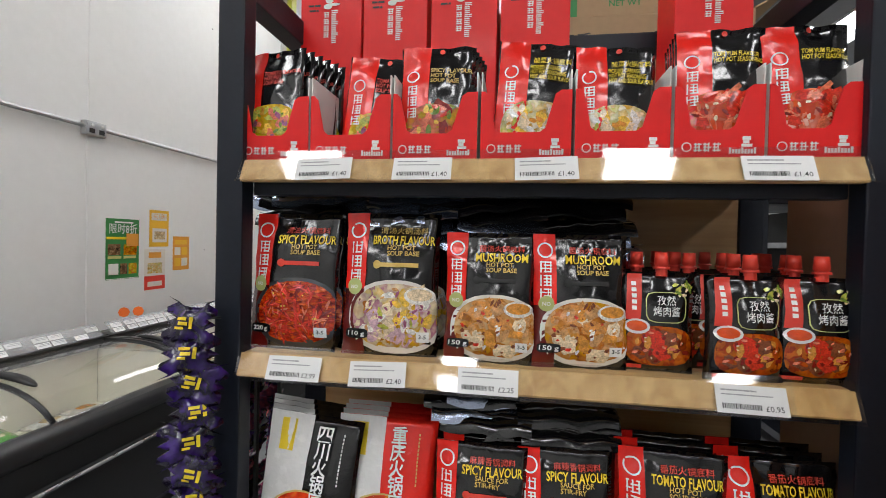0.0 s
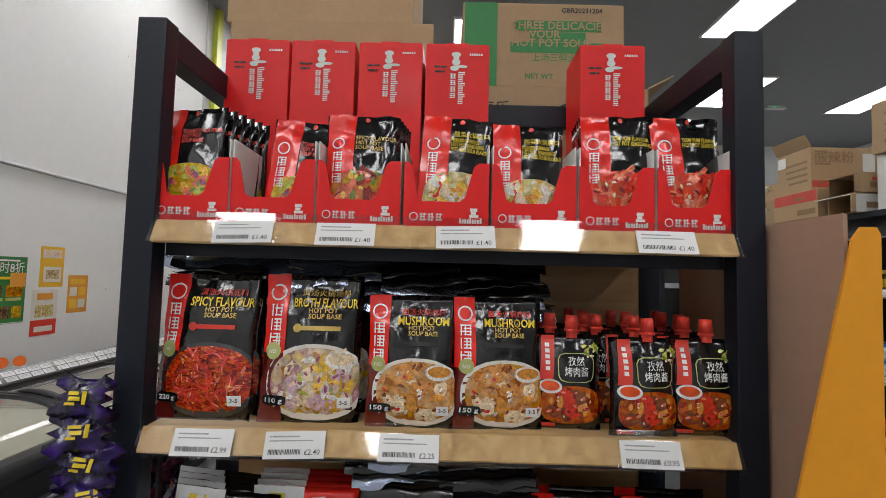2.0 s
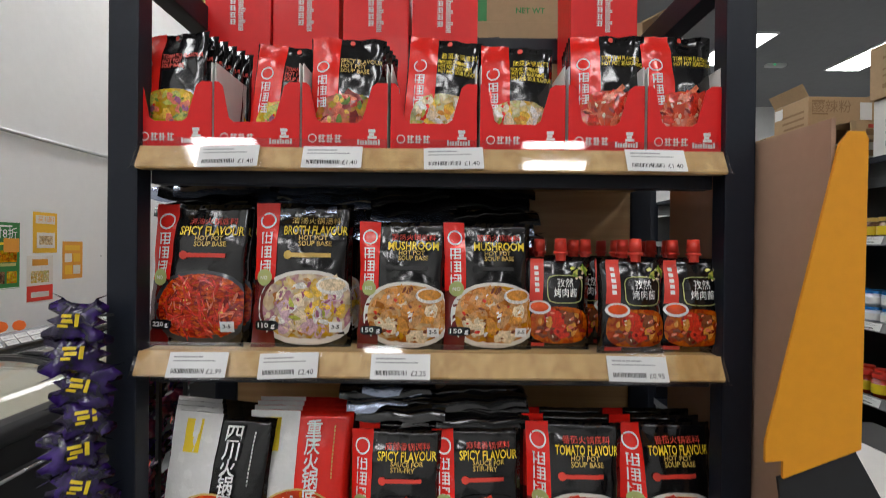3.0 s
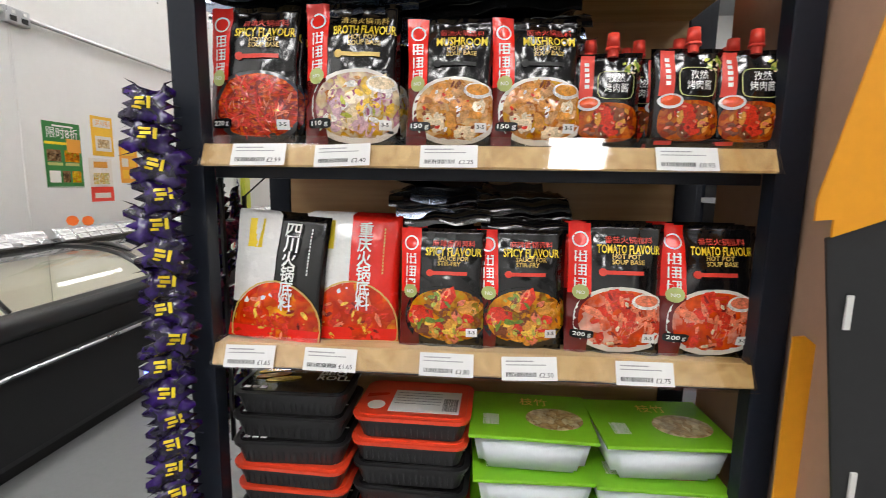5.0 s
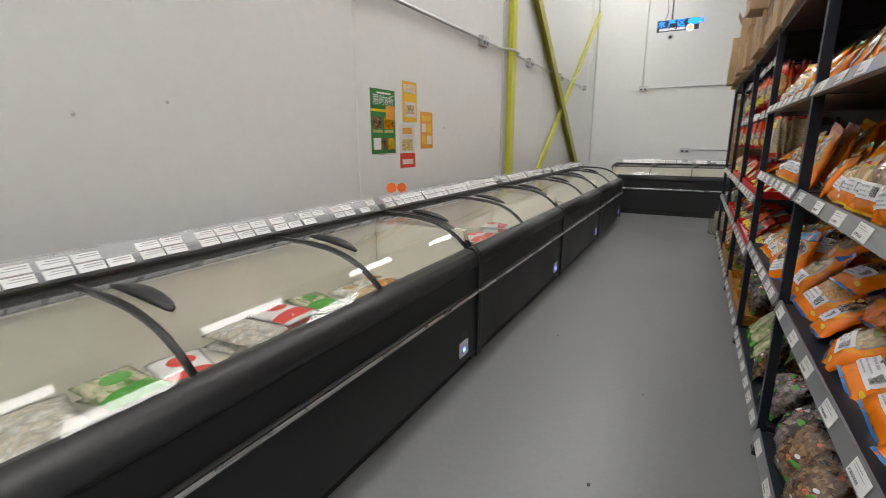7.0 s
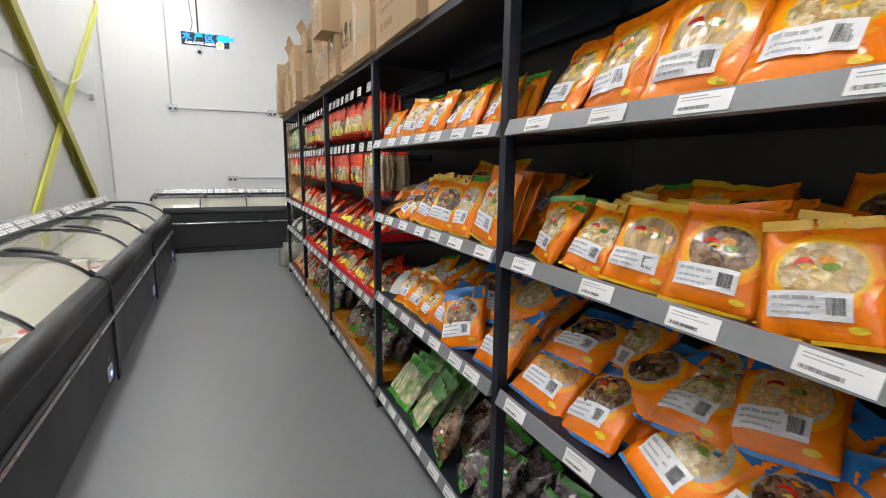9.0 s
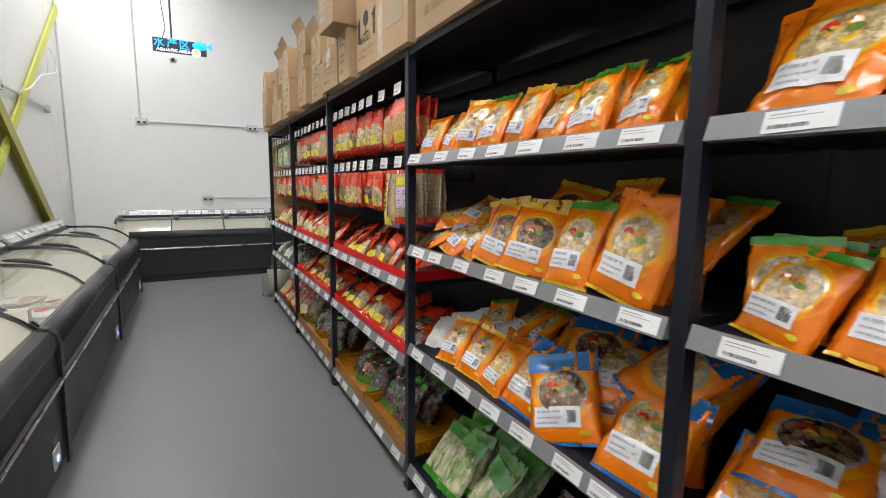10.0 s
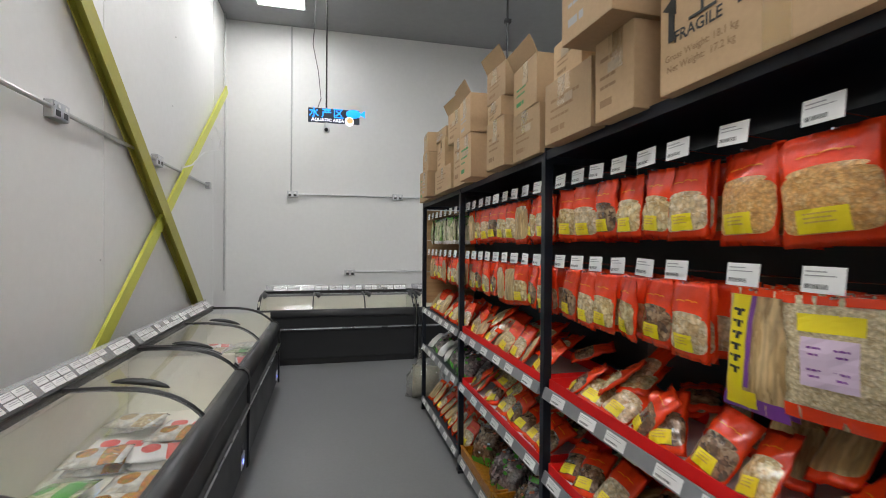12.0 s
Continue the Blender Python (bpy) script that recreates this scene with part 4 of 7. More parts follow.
spicy = hot_pot_pouch("black and red glossy pouch of spicy hot pot soup base", 0.160, 0.232, 0.034, 1, "清油火锅底料", "SPICY FLAVOUR", "HOT POT\nSOUP BASE", M_CHILLI, M_DARKBOWL, "chilli", "220 g")
broth = hot_pot_pouch("black and red glossy pouch of broth hot pot soup base", 0.160, 0.235, 0.036, 2, "清汤火锅汤料", "BROTH FLAVOUR", "HOT POT\nSOUP BASE", M_BROTH, M_WHITEBOWL, "broth", "110 g", M_GOLD, M_GOLD)
mush = hot_pot_pouch("black and red glossy pouch of mushroom hot pot soup base", 0.143, 0.205, 0.034, 3, "菌汤火锅底料", "MUSHROOM", "HOT POT\nSOUP BASE", M_MUSH, M_WHITEBOWL, "mushroom", "150 g", M_INK, M_REDINK, title_w=0.58)
upright_and_stack(spicy, -0.258, 0.795, Z2, -6, -3, 2, Z2 + 0.165, 5)
upright_and_stack(broth, -0.088, 0.795, Z2, -6, 2, 2, Z2 + 0.165, 5)
a = upright_and_stack(mush, 0.075, 0.785, Z2, -5, -2, 2, Z2 + 0.150, 5)
for o in [copy_thing(mush, pose(0.213 + (0.003 * k), 0.787 + 0.028 * k, Z2, -5, 0, 3)) for k in range(3)]:
    pass
for k in range(6):
    lay_flat(0.215, Z2 + 0.175 + 0.019 * k)

# grill sauce pouches with red caps
def sauce_pouch():
    w, h = 0.108, 0.150
    film = Film(w, h, 0.036, 5, seal=0.06)
    root = tagged(new("sauce_pouch", mesh_of(film.body(), "sauce_pouch", M_DKFILM, True)), "black spouted pouch of cumin grill sauce with a red cap", "sauce pouch", "grill sauce pouches")
    part("flag", film.patch(-0.42, -0.22, 0.52, 0.98, 0.0012, 4, 0.04), M_REDINK, root, "red flag")
    part("flag_marks", film.lay(rects(*[(-0.0035, -0.009 * k, 0.0035, -0.009 * k + 0.006) for k in range(5)]), -0.30, 0.86, 0.002), M_WHITE, root)
    part("name_frame", film.disc(0.12, 0.655, 0.27, 0.150, 0.0012, 24, 1, 0.95, 5.0), M_LIME, root)
    food_print(film, root, 0.34, 0.84, 0.14, 0.10, [("lime", 5, 0.012, 0.008), ("cream", 4, 0.010, 0.006), ("leaf", 4, 0.012, 0.005)], 8, 0.0012)
    part("character_line", film.text("孜然", 0.12, 0.685, 0.0110, 0.026, off=0.0036), M_WHITE, root)
    part("character_line", film.text("烤肉酱", 0.12, 0.580, 0.0110, 0.038, off=0.0036), M_WHITE, root)
    part("food_picture", film.disc(0.03, 0.27, 0.44, 0.20, 0.0012, 24, 4, 0, 3.0), M_GRILL, root, "printed grilled meat", True)
    food_print(film, root, 0.03, 0.27, 0.44, 0.20, DISHES["grill"], 5, 0.0018)
    part("dip_bowl", film.disc(-0.27, 0.46, 0.17, 0.075, 0.0042, 16, 2), M_WHITEBOWL, root)
    part("dip", film.disc(-0.27, 0.465, 0.135, 0.052, 0.0048, 16, 1), M_TOMATO, root)
    part("weight_flag", film.patch(-0.42, -0.18, 0.035, 0.075, 0.0044, 3), M_REDINK, root)
    neck = part("neck", rod((0.008, 0, h - 0.006), (0.008, 0, h + 0.010), 0.0085, 14), M_REDINK, root)
    cap = bmesh.new()
    bmesh.ops.create_cone(cap, cap_ends=True, segments=20, radius1=0.0105, radius2=0.0092, depth=0.020, matrix=pose(0.008, 0, h + 0.020))
    bmesh.ops.create_cone(cap, cap_ends=True, segments=20, radius1=0.0120, radius2=0.0115, depth=0.004, matrix=pose(0.008, 0, h + 0.0065))
    part("cap", cap, M_REDINK, root, "red screw cap", True)
    return root


ps = [pose(0.325, 0.80, Z2, -2, 0, -4), pose(0.438, 0.775, Z2, -2, 0, 2), pose(0.535, 0.785, Z2, -2, 0, -2)]
for k in range(1, 5):
    for x in (0.305, 0.375, 0.452, 0.532):
        ps.append(pose(x + rng.uniform(-0.012, 0.012), 0.79 + 0.048 * k + rng.uniform(-0.006, 0.006), Z2, -1, 0, rng.uniform(-8, 8)))
spread(sauce_pouch(), ps)


# third shelf: tall hot pot pouches, stir-fry sauce, tomato
def banner_pouch(label, seed, left, right, zh, panel):
    w, h = 0.175, 0.225
    film = Film(w, h, 0.03, seed)
    root = tagged(new("food_pouch", mesh_of(film.body(), "food_pouch", right, True)), label, "pouch", "hot pot pouches")
    part("side_band", film.patch(-0.5, -0.02, 0.28, 1.0, 0.0009, 5), left, root, "", True)
    part("soup_picture", film.disc(0.02, 0.10, 0.47, 0.36, 0.0014, 24, 5), M_SOUP, root, "printed red soup", True)
    food_print(film, root, 0.02, 0.16, 0.42, 0.26, [("scarlet", 10, 0.040, 0.018), ("coral", 8, 0.022, 0.008), ("maroon", 8, 0.014, 0.006), ("corn", 6, 0.018, 0.007), ("amber", 10, 0.006, 0.005)], seed, 0.0018)
    part("bowl_rim", film.disc(0.02, 0.10, 0.485, 0.375, 0.0040, 28, 1, 0.965), M_GOLD, root)
    part("foot_band", film.patch(-0.5, 0.5, 0.0, 0.10, 0.0020, 6), M_RED, root, "", True)
    for k, ch in enumerate(zh):
        part("character", film.text(ch, 0.13, 0.83 - 0.115 * k, 0.021, 0.026, off=0.0048), M_WHITE, root)
    part("name_plate", film.patch(-0.36, -0.20, 0.72, 0.95, 0.0016, 3), panel, root, "yellow name plate")
    part("small_print", film.lay(rects(*[(0, -0.006 * k, 0.0025, -0.006 * k + 0.004) for k in range(14)]), 0.32, 0.88, 0.002), M_WHITE if right is not M_RED else M_GOLD, root)
    return root


sichuan = banner_pouch("white, black and red pouch of Sichuan hot pot base", 7, M_PALEFILM, M_DKFILM, "四川火锅底料", M_YELLOW)
spread(sichuan, [pose(-0.232 - 0.012 * k, 0.785 + 0.024 * k, Z3, -9, 3, -4) for k in range(4)])
chongqing = banner_pouch("red and white pouch of Chongqing hot pot base", 8, M_PALEFILM, M_RED, "重庆火锅底料", M_YELLOW)
spread(chongqing, [pose(-0.098 - 0.004 * k, 0.802 + 0.024 * k, Z3, -9, 1, 2) for k in range(4)])
stir = hot_pot_pouch("black pouch of spicy stir-fry sauce with a red band", 0.148, 0.205, 0.036, 9, "麻辣香锅调料", "SPICY FLAVOUR", "SAUCE FOR\nSTIR-FRY", M_STIR, M_DKFILM, "stir")
spread(stir, [pose(0.067, 0.785, Z3, -6, 0, -2), pose(0.20, 0.792, Z3, -6, 0, 3)] + [pose(x + 0.004 * k, 0.79 + 0.03 * k, Z3, -6, 0, 0) for k in (1, 2) for x in (0.07, 0.205)])
for k in range(6):
    lay_flat(0.055 + 0.010 * math.sin(k * 2.0), Z3 + 0.190 + 0.017 * k)
for k in range(3):
    lay_flat(0.215, Z3 + 0.195 + 0.017 * k)
tomato = hot_pot_pouch("black pouch of tomato hot pot soup base with a red band", 0.156, 0.220, 0.036, 10, "番茄火锅底料", "TOMATO FLAVOUR", "HOT POT\nSOUP BASE", M_TOMATO, M_WHITEBOWL, "tomato", "200 g")
spread(tomato, [pose(0.356, 0.785, Z3, -6, 0, -3), pose(0.508, 0.788, Z3, -6, 0, 2)] + [pose(x, 0.79 + 0.032 * k, Z3, -6, 0, 0) for k in (1, 2) for x in (0.357, 0.507)])


# fourth level: stacked ready-meal trays and white tubs
def meal_tray(lid, label, seed):
    w, d, h = 0.105, 0.075, 0.040

    def slab(x, y, z0, z1, k=1.0, corner=0.022):
        """A flat block with round corners, its foot narrowed by k."""
        bm = bmesh.new()
        ring = []
        for cx, cy, a0 in ((1, 1, 0), (-1, 1, 90), (-1, -1, 180), (1, -1, 270)):
            for j in range(5):
                a = math.radians(a0 + 22.5 * j)
                ring.append((cx * (x - corner) + corner * math.cos(a), cy * (y - corner) + corner * math.sin(a)))
        lo, hi = [bm.verts.new((px * k, py * k, z0)) for px, py in ring], [bm.verts.new((px, py, z1)) for px, py in ring]
        bm.faces.new(lo[::-1])
        bm.faces.new(hi)
        for j in range(len(ring)):
            bm.faces.new((lo[j], lo[(j + 1) % len(ring)], hi[(j + 1) % len(ring)], hi[j]))
        return bm

    t = thing("meal_tray", label, "food tray", "stacked ready meal trays")
    bm = slab(w, d, 0.0, h - 0.004, 0.90)
    for k in range(15):          # moulded ribs along the front
        x = -w * 0.76 + k * w * 1.52 / 14
        add_box(bm, x - 0.0022, -d * 0.975, 0.006, x + 0.0022, -d * 0.90, h - 0.008)
    part("tray", bm, M_FZBLACK, t, "black ribbed plastic tray")
    part("rim", slab(w + 0.006, d + 0.006, h - 0.0035, h + 0.004, 0.985, 0.026), lid, t, "rolled rim")
    black = lid is M_FZBLACK
    part("lid_film", slab(w - 0.004, d - 0.004, h + 0.0042, h + 0.0068, 1.0, 0.020), M_DKFILM if black else lid, t, "printed lid film")
    z = h + 0.0074
    if black:
        for x, y, a, n in ((-0.055, -0.005, 24, "amber"), (-0.030, -0.020, 18, "corn"), (-0.062, 0.022, 30, "corn")):
            pc = bmesh.new()
            bmesh.ops.create_cone(pc, cap_ends=True, segments=14, radius1=1, radius2=1, depth=0.0010, matrix=pose(x, y, z + 0.0002 * len(n), 0, 0, a) @ Matrix.Diagonal((0.034, 0.010, 1, 1)))
            part("food_picture", pc, INKS[n], t, "printed roll")
        part("lettering", lay_up(text_bm("BBQ\nROLL", 0.020, None, "LEFT", lines=0.8), 0.035, 0.005, z + 0.0006), M_WHITE, t)
        part("print_dash", lay_up(rects((0, 0, 0.012, 0.010), (0.016, 0, 0.028, 0.010), (0.032, 0, 0.044, 0.010)), -0.09, -0.064, z + 0.0004), M_WHITE, t)
    else:
        part("paper_label", box(-0.045, -0.058, z, 0.088, 0.030, z + 0.0006), M_PAPER, t, "white paper label")
        b = bars_bm([(-0.038, 0.050, 0.016 - 0.011 * k, 0.003) for k in range(5)], random.Random(seed))
        part("small_print", lay_up(b, 0, 0, z + 0.0012), M_GREYINK, t)
        part("barcode", lay_up(barcode_bm(0.056, 0.082, -0.050, 0.0, random.Random(3)), 0, 0, z + 0.0012), M_INK, t)
        pc = bmesh.new()
        bmesh.ops.create_cone(pc, cap_ends=True, segments=18, radius1=0.017, radius2=0.017, depth=0.0008, matrix=pose(-0.072, -0.035, z + 0.0002))
        part("round_mark", pc, M_WHITE, t)
    return t


def lay_up(flat, x, y, z):
    """Turns lettering in x-z to lie face up at (x, y, z)."""
    for v in flat.verts:
        v.co = Vector((v.co.x + x, v.co.z + y, z))
    return flat


def tub():
    w, d, h = 0.112, 0.085, 0.078
    t = thing("food_tub", "white plastic tub with a bright green film lid, stacked", "food tub", "green-lidded tubs")
    bm = bmesh.new()
    g = bmesh.ops.create_cube(bm, size=1.0)
    for v in g["verts"]:
        k = 0.84 if v.co.z < 0 else 0.97
        v.co = Vector((v.co.x * 2 * w * k, v.co.y * 2 * d * k, (v.co.z + 0.5) * h))
    bmesh.ops.bevel(bm, geom=list(bm.edges), offset=0.016, segments=3, affect="EDGES")
    part("tub_body", bm, mat("milky_plastic", (0.74, 0.78, 0.82), 0.35, var=0.03), t, "milky white plastic body", True)
    lid = part("lid", box(-w - 0.004, -d - 0.004, h - 0.004, w + 0.004, d + 0.004, h + 0.003, 0.003), mat("bright_green_print", (0.22, 0.55, 0.02), 0.25, coat=0.5, var=0.05), t, "bright green lid")
    pic = bmesh.new()
    bmesh.ops.create_cone(pic, cap_ends=True, segments=24, radius1=0.045, radius2=0.045, depth=0.001, matrix=pose(0.045, -0.015, h + 0.004) @ Matrix.Diagonal((1.2, 0.9, 1, 1)))
    part("food_picture", pic, M_PALE, lid)
    part("character_line", lay_up(text_bm("枝竹", 0.024, 0.055, "CENTER"), 0.01, 0.035, h + 0.0052), M_YELLOW, lid)
    part("barcode", lay_up(barcode_bm(-0.09, -0.06, -0.05, -0.01, random.Random(2)), 0, 0, h + 0.0045), M_WHITE, lid)
    return t


Z4 = EC_LEVELS[3]
ta = meal_tray(M_FZBLACK, "black lidded ready meal tray in a stack", 1)
tb = meal_tray(mat("orange_red_rim", (0.80, 0.06, 0.02), 0.3, coat=0.4), "red rimmed ready meal tray in a stack", 2)
pa, pb = [], []
for k in range(10):
    p1 = pose(-0.218 + rng.uniform(-0.006, 0.006), 0.87 + rng.uniform(-0.01, 0.008), Z4 + 0.0470 * k, 0, 0, rng.uniform(-4, 4))
    p2 = pose(0.016 + rng.uniform(-0.006, 0.006), 0.87 + rng.uniform(-0.01, 0.008), Z4 + 0.0485 * k, 0, rng.uniform(-1.0, 1.0), rng.uniform(-4, 4))
    (pb if k in (0, 1, 2, 5, 6) else pa).append(p1)
    if k < 9:
        (pb if k in (4, 7, 8) else pa).append(p2)
spread(ta, pa)
spread(tb, pb)
ps = []
for k in range(5):
    ps.append(pose(0.243 + rng.uniform(-0.006, 0.006), 0.875, Z4 + 0.0825 * k, 0, 0, rng.uniform(-3, 3)))
    ps.append(pose(0.470 + rng.uniform(-0.006, 0.006), 0.870, Z4 + 0.0825 * k, 0, 0, rng.uniform(-3, 3)))
    if k < 4:
        ps.append(pose(0.25, 1.03, Z4 + 0.0825 * k + 0.0005, 0, 0, 2) if False else pose(0.36, 1.04, Z4 + 0.0825 * k, 0, 0, rng.uniform(-3, 3)))
spread(tub(), [p for p in ps if p.translation.y < 1.0])


# top shelf: red display trays with small pouches, tall red cartons behind
def display_tray(w):
    t = thing("display_tray", "red card display tray with a cut-out front", "display box", "red display trays")
    h0, h1, d = 0.040, 0.102, 0.13
    hw = w / 2
    prof = [(-hw, 0), (hw, 0), (hw, h1), (hw - 0.016, h1), (hw - 0.024, h1 - 0.006), (hw - 0.038, h0 + 0.006), (hw - 0.046, h0), (-hw + 0.030, h0), (-hw + 0.022, h0 + 0.006), (-hw + 0.012, h1 - 0.006), (-hw + 0.006, h1), (-hw, h1)]
    bm = bmesh.new()
    f = [bm.verts.new((x, 0, z)) for x, z in prof]
    b = [bm.verts.new((x, 0.0022, z)) for x, z in prof]
    bm.faces.new(f)
    bm.faces.new(b[::-1])
    for i in range(len(prof)):
        bm.faces.new((f[i], b[i], b[(i + 1) % len(prof)], f[(i + 1) % len(prof)]))
    bmesh.ops.recalc_face_normals(bm, faces=bm.faces)
    part("front", bm, M_REDCARD, t, "red card front with a dipped edge")
    for x in (-hw, hw - 0.002):
        part("side", box(x, 0.0024, 0, x + 0.002, d, h1 + 0.03), M_CARDIN, t, "white inner card side")
    part("base", box(-hw + 0.0022, 0.0024, 0, hw - 0.0022, d, 0.002), M_CARDIN, t)
    rs = []
    for k in range(3):
        x = -hw + 0.026 + 0.0125 * k
        rs += [(x, 0.010 + 0.0042 * j, x + 0.0105 - 0.003 * ((j + k) % 2), 0.0118 + 0.0042 * j) for j in range(3)]
        rs += [(x + 0.0015, 0.009, x + 0.0033, 0.0215), (x + 0.0062, 0.009, x + 0.0080, 0.0215)]
    x = hw - 0.046
    for k in range(9):
        rs.append((x, 0.006, x + 0.0030, 0.0125 if k % 4 else 0.0145))
        x += 0.0040
    rs += [(hw - 0.030, 0.0155, hw - 0.016, 0.0195), (hw - 0.028, 0.0200, hw - 0.020, 0.0245), (hw - 0.029, 0.0250, hw - 0.018, 0.0300)]
    bm = rects(*rs)
    for k in range(16):
        a, c = 2 * math.pi * k / 16, 2 * math.pi * (k + 1) / 16
        bm.faces.new([bm.verts.new((-hw + 0.0165 + q * math.cos(w_), 0, 0.0155 + q * math.sin(w_))) for q, w_ in ((0.0068, a), (0.0068, c), (0.0053, c), (0.0053, a))])
    for v in bm.verts:
        v.co.y = -0.0012
    part("block_mark", bm, M_WHITE, t)
    return t


TR = [(-0.340, -0.219), (-0.217, -0.083), (-0.081, 0.053), (0.056, 0.192), (0.195, 0.329), (0.332, 0.452), (0.455, 0.572)]
for x0, x1 in TR:
    t = display_tray(x1 - x0 - 0.002)
    t.matrix_basis = pose((x0 + x1) / 2, 0.764, Z1, 0, 0, 0)


def small_pouch(label, seed, zh, lines, ink, picture, dish, w=0.122, h=0.178):
    film = Film(w, h, 0.026, seed, seal=0.07, crease=0.0042, nu=14, nv=18)
    root = tagged(new("food_pouch", mesh_of(film.body(), "food_pouch", M_DKFILM, True)), label, "pouch", "small seasoning pouches")
    part("side_band", film.patch(-0.5, -0.12, 0.0, 1.0, 0.0009, 4, 0.02), M_RED, root, "red side band", True)
    emblem_marks(film, -0.33, 0.70, 0.0095, root, M_WHITE)
    part("title", film.text(lines, 0.19, 0.74, 0.0072, 0.56 * w, lines=0.88), ink, root)
    if zh:
        part("character_line", film.text(zh, 0.19, 0.80, 0.0080, 0.48 * w), ink, root)
    pic = part("food_picture", film.disc(0.03, 0.20, 0.44, 0.24, 0.0012, 22, 4, 0, 2.6), picture, root, "printed picture of the dish", True)
    food_print(film, pic, 0.03, 0.20, 0.44, 0.25, DISHES[dish], seed, 0.0016)
    part("hang_hole", film.disc(0.05, 0.955, 0.035, 0.024, 0.0016, 12, 1), M_REDINK, root)
    return root


sp = small_pouch("small black and red pouch of tomato hot pot soup base", 21, "", "TOMATO FLAVOUR\nHOT POT\nSOUP BASE", M_REDINK, M_SALAD, "salad")
spread(sp, [pose(-0.296 + 0.007 * k, 0.785 + 0.018 * k, Z1 + 0.016, -7, -3, -7) for k in range(6)] + [pose(-0.118, 0.80, Z1 - 0.012 + 0.014, -6, 4, 4), pose(-0.113, 0.82, Z1 + 0.003, -6, 4, 3)])
sp = small_pouch("small black and red pouch of spicy hot pot soup base", 22, "", "SPICY FLAVOUR\nHOT POT\nSOUP BASE", M_GOLD, M_MEAT, "meat")
spread(sp, [pose(-0.016 + 0.003 * k, 0.788 + 0.018 * k, Z1 + 0.012, -7, 0, 2) for k in range(5)])
sp = small_pouch("small black and red pouch of pickled cabbage hot pot seasoning", 23, "酸菜火锅底料", "PICKLED CABBAGE\nHOT POT SEASONING\nHOT AND SOUR FLAVOUR", M_YELLOW, M_CABBAGE, "cabbage")
spread(sp, [pose(0.132 + 0.003 * k, 0.785 + 0.018 * k, Z1 + 0.012, -7, 4, 4) for k in range(5)] + [pose(0.256, 0.79, Z1 - 0.008 + 0.012, -8, 1, 2), pose(0.258, 0.812, Z1 + 0.004, -8, 1, 0)])
sp = small_pouch("small black and red pouch of tom yum hot pot seasoning", 24, "", "TOM YUM FLAVOUR\nHOT POT SEASONING", M_YELLOW, M_TOMATO, "tomato")
spread(sp, [pose(0.400 + 0.002 * k, 0.785 + 0.018 * k, Z1 + 0.020, -7, 1, -4) for k in range(5)] + [pose(0.520 + 0.002 * k, 0.785 + 0.018 * k, Z1 + 0.020, -7, -1, 3) for k in range(5)])


def red_carton():
    w, h, d = 0.130, 0.398, 0.115
    t = thing("tall_carton", "tall closed red card carton with white block marks", "carton", "tall red cartons")
    part("box_body", box(-w / 2, 0, 0, w / 2, d, h, 0.0025), M_REDCARD, t)
    part("flap_line", box(-w / 2 + 0.004, 0.003, h + 0.0002, w / 2 - 0.004, d - 0.05, h + 0.0018), M_REDCARD, t)
    bm = bmesh.new()
    r = random.Random(2)
    for k in range(9):          # a column of slim upright marks
        z = h - 0.058 - k * 0.0076
        for x0, x1 in ((0.0015, 0.0115),) if k % 3 else ((0.0015, 0.0155),):
            for za, zb in ((z, z - 0.0022), (z - 0.0038, z - 0.0058)):
                bm.faces.new([bm.verts.new((x, -0.0012, zz)) for x, zz in ((x0, za), (x1, za), (x1, zb), (x0, zb))])
    for k in range(4):          # a column of square stroke blocks
        z = h - 0.062 - k * 0.0135
        for j in range(3):
            za = z - j * 0.0042
            bm.faces.new([bm.verts.new((x, -0.0012, zz)) for x, zz in ((-0.0150, za), (-0.0035 - 0.003 * (r.random() < 0.4), za), (-0.0035, za - 0.0018), (-0.0150, za - 0.0018))])
        for x in (-0.0125, -0.0065):
            bm.faces.new([bm.verts.new((xx, -0.0014, zz)) for xx, zz in ((x, z), (x + 0.0018, z), (x + 0.0018, z - 0.0105), (x, z - 0.0105))])
    for k in range(6):
        x = 0.024 + k * 0.0046
        bm.faces.new([bm.verts.new((xx, -0.0012, zz)) for xx, zz in ((x, h - 0.019), (x + 0.0032, h - 0.019), (x + 0.0032, h - 0.0235), (x, h - 0.0235))])
    part("block_mark", bm, M_WHITE, t)
    fig = bmesh.new()
    for k, (cx, cz, rx, rz) in enumerate(((-0.003, h - 0.022, 0.0095, 0.0055), (-0.003, h - 0.029, 0.0060, 0.0065), (-0.003, h - 0.038, 0.0085, 0.0070), (0.008, h - 0.047, 0.0120, 0.0030), (-0.006, h - 0.051, 0.0090, 0.0055))):
        vs = [fig.verts.new((cx + rx * math.cos(a * math.pi / 7), -0.0012 - 0.0002 * k, cz + rz * math.sin(a * math.pi / 7))) for a in range(14)]
        fig.faces.new(vs)
    part("plain_mark", fig, M_CARDIN, t)
    part("closing_tape", box(-0.020, -0.0008, h - 0.010, 0.020, -0.0002, h + 0.0024), M_REDCARD, t, "red closing tab")
    sc = bars_bm([(-0.048, -0.022, h - 0.050, 0.004), (-0.046, -0.026, h - 0.060, 0.004)], random.Random(5))
    for v in sc.verts:
        v.co.y = -0.0012
    part("pen_scrawl", sc, M_INK, t)
    return t


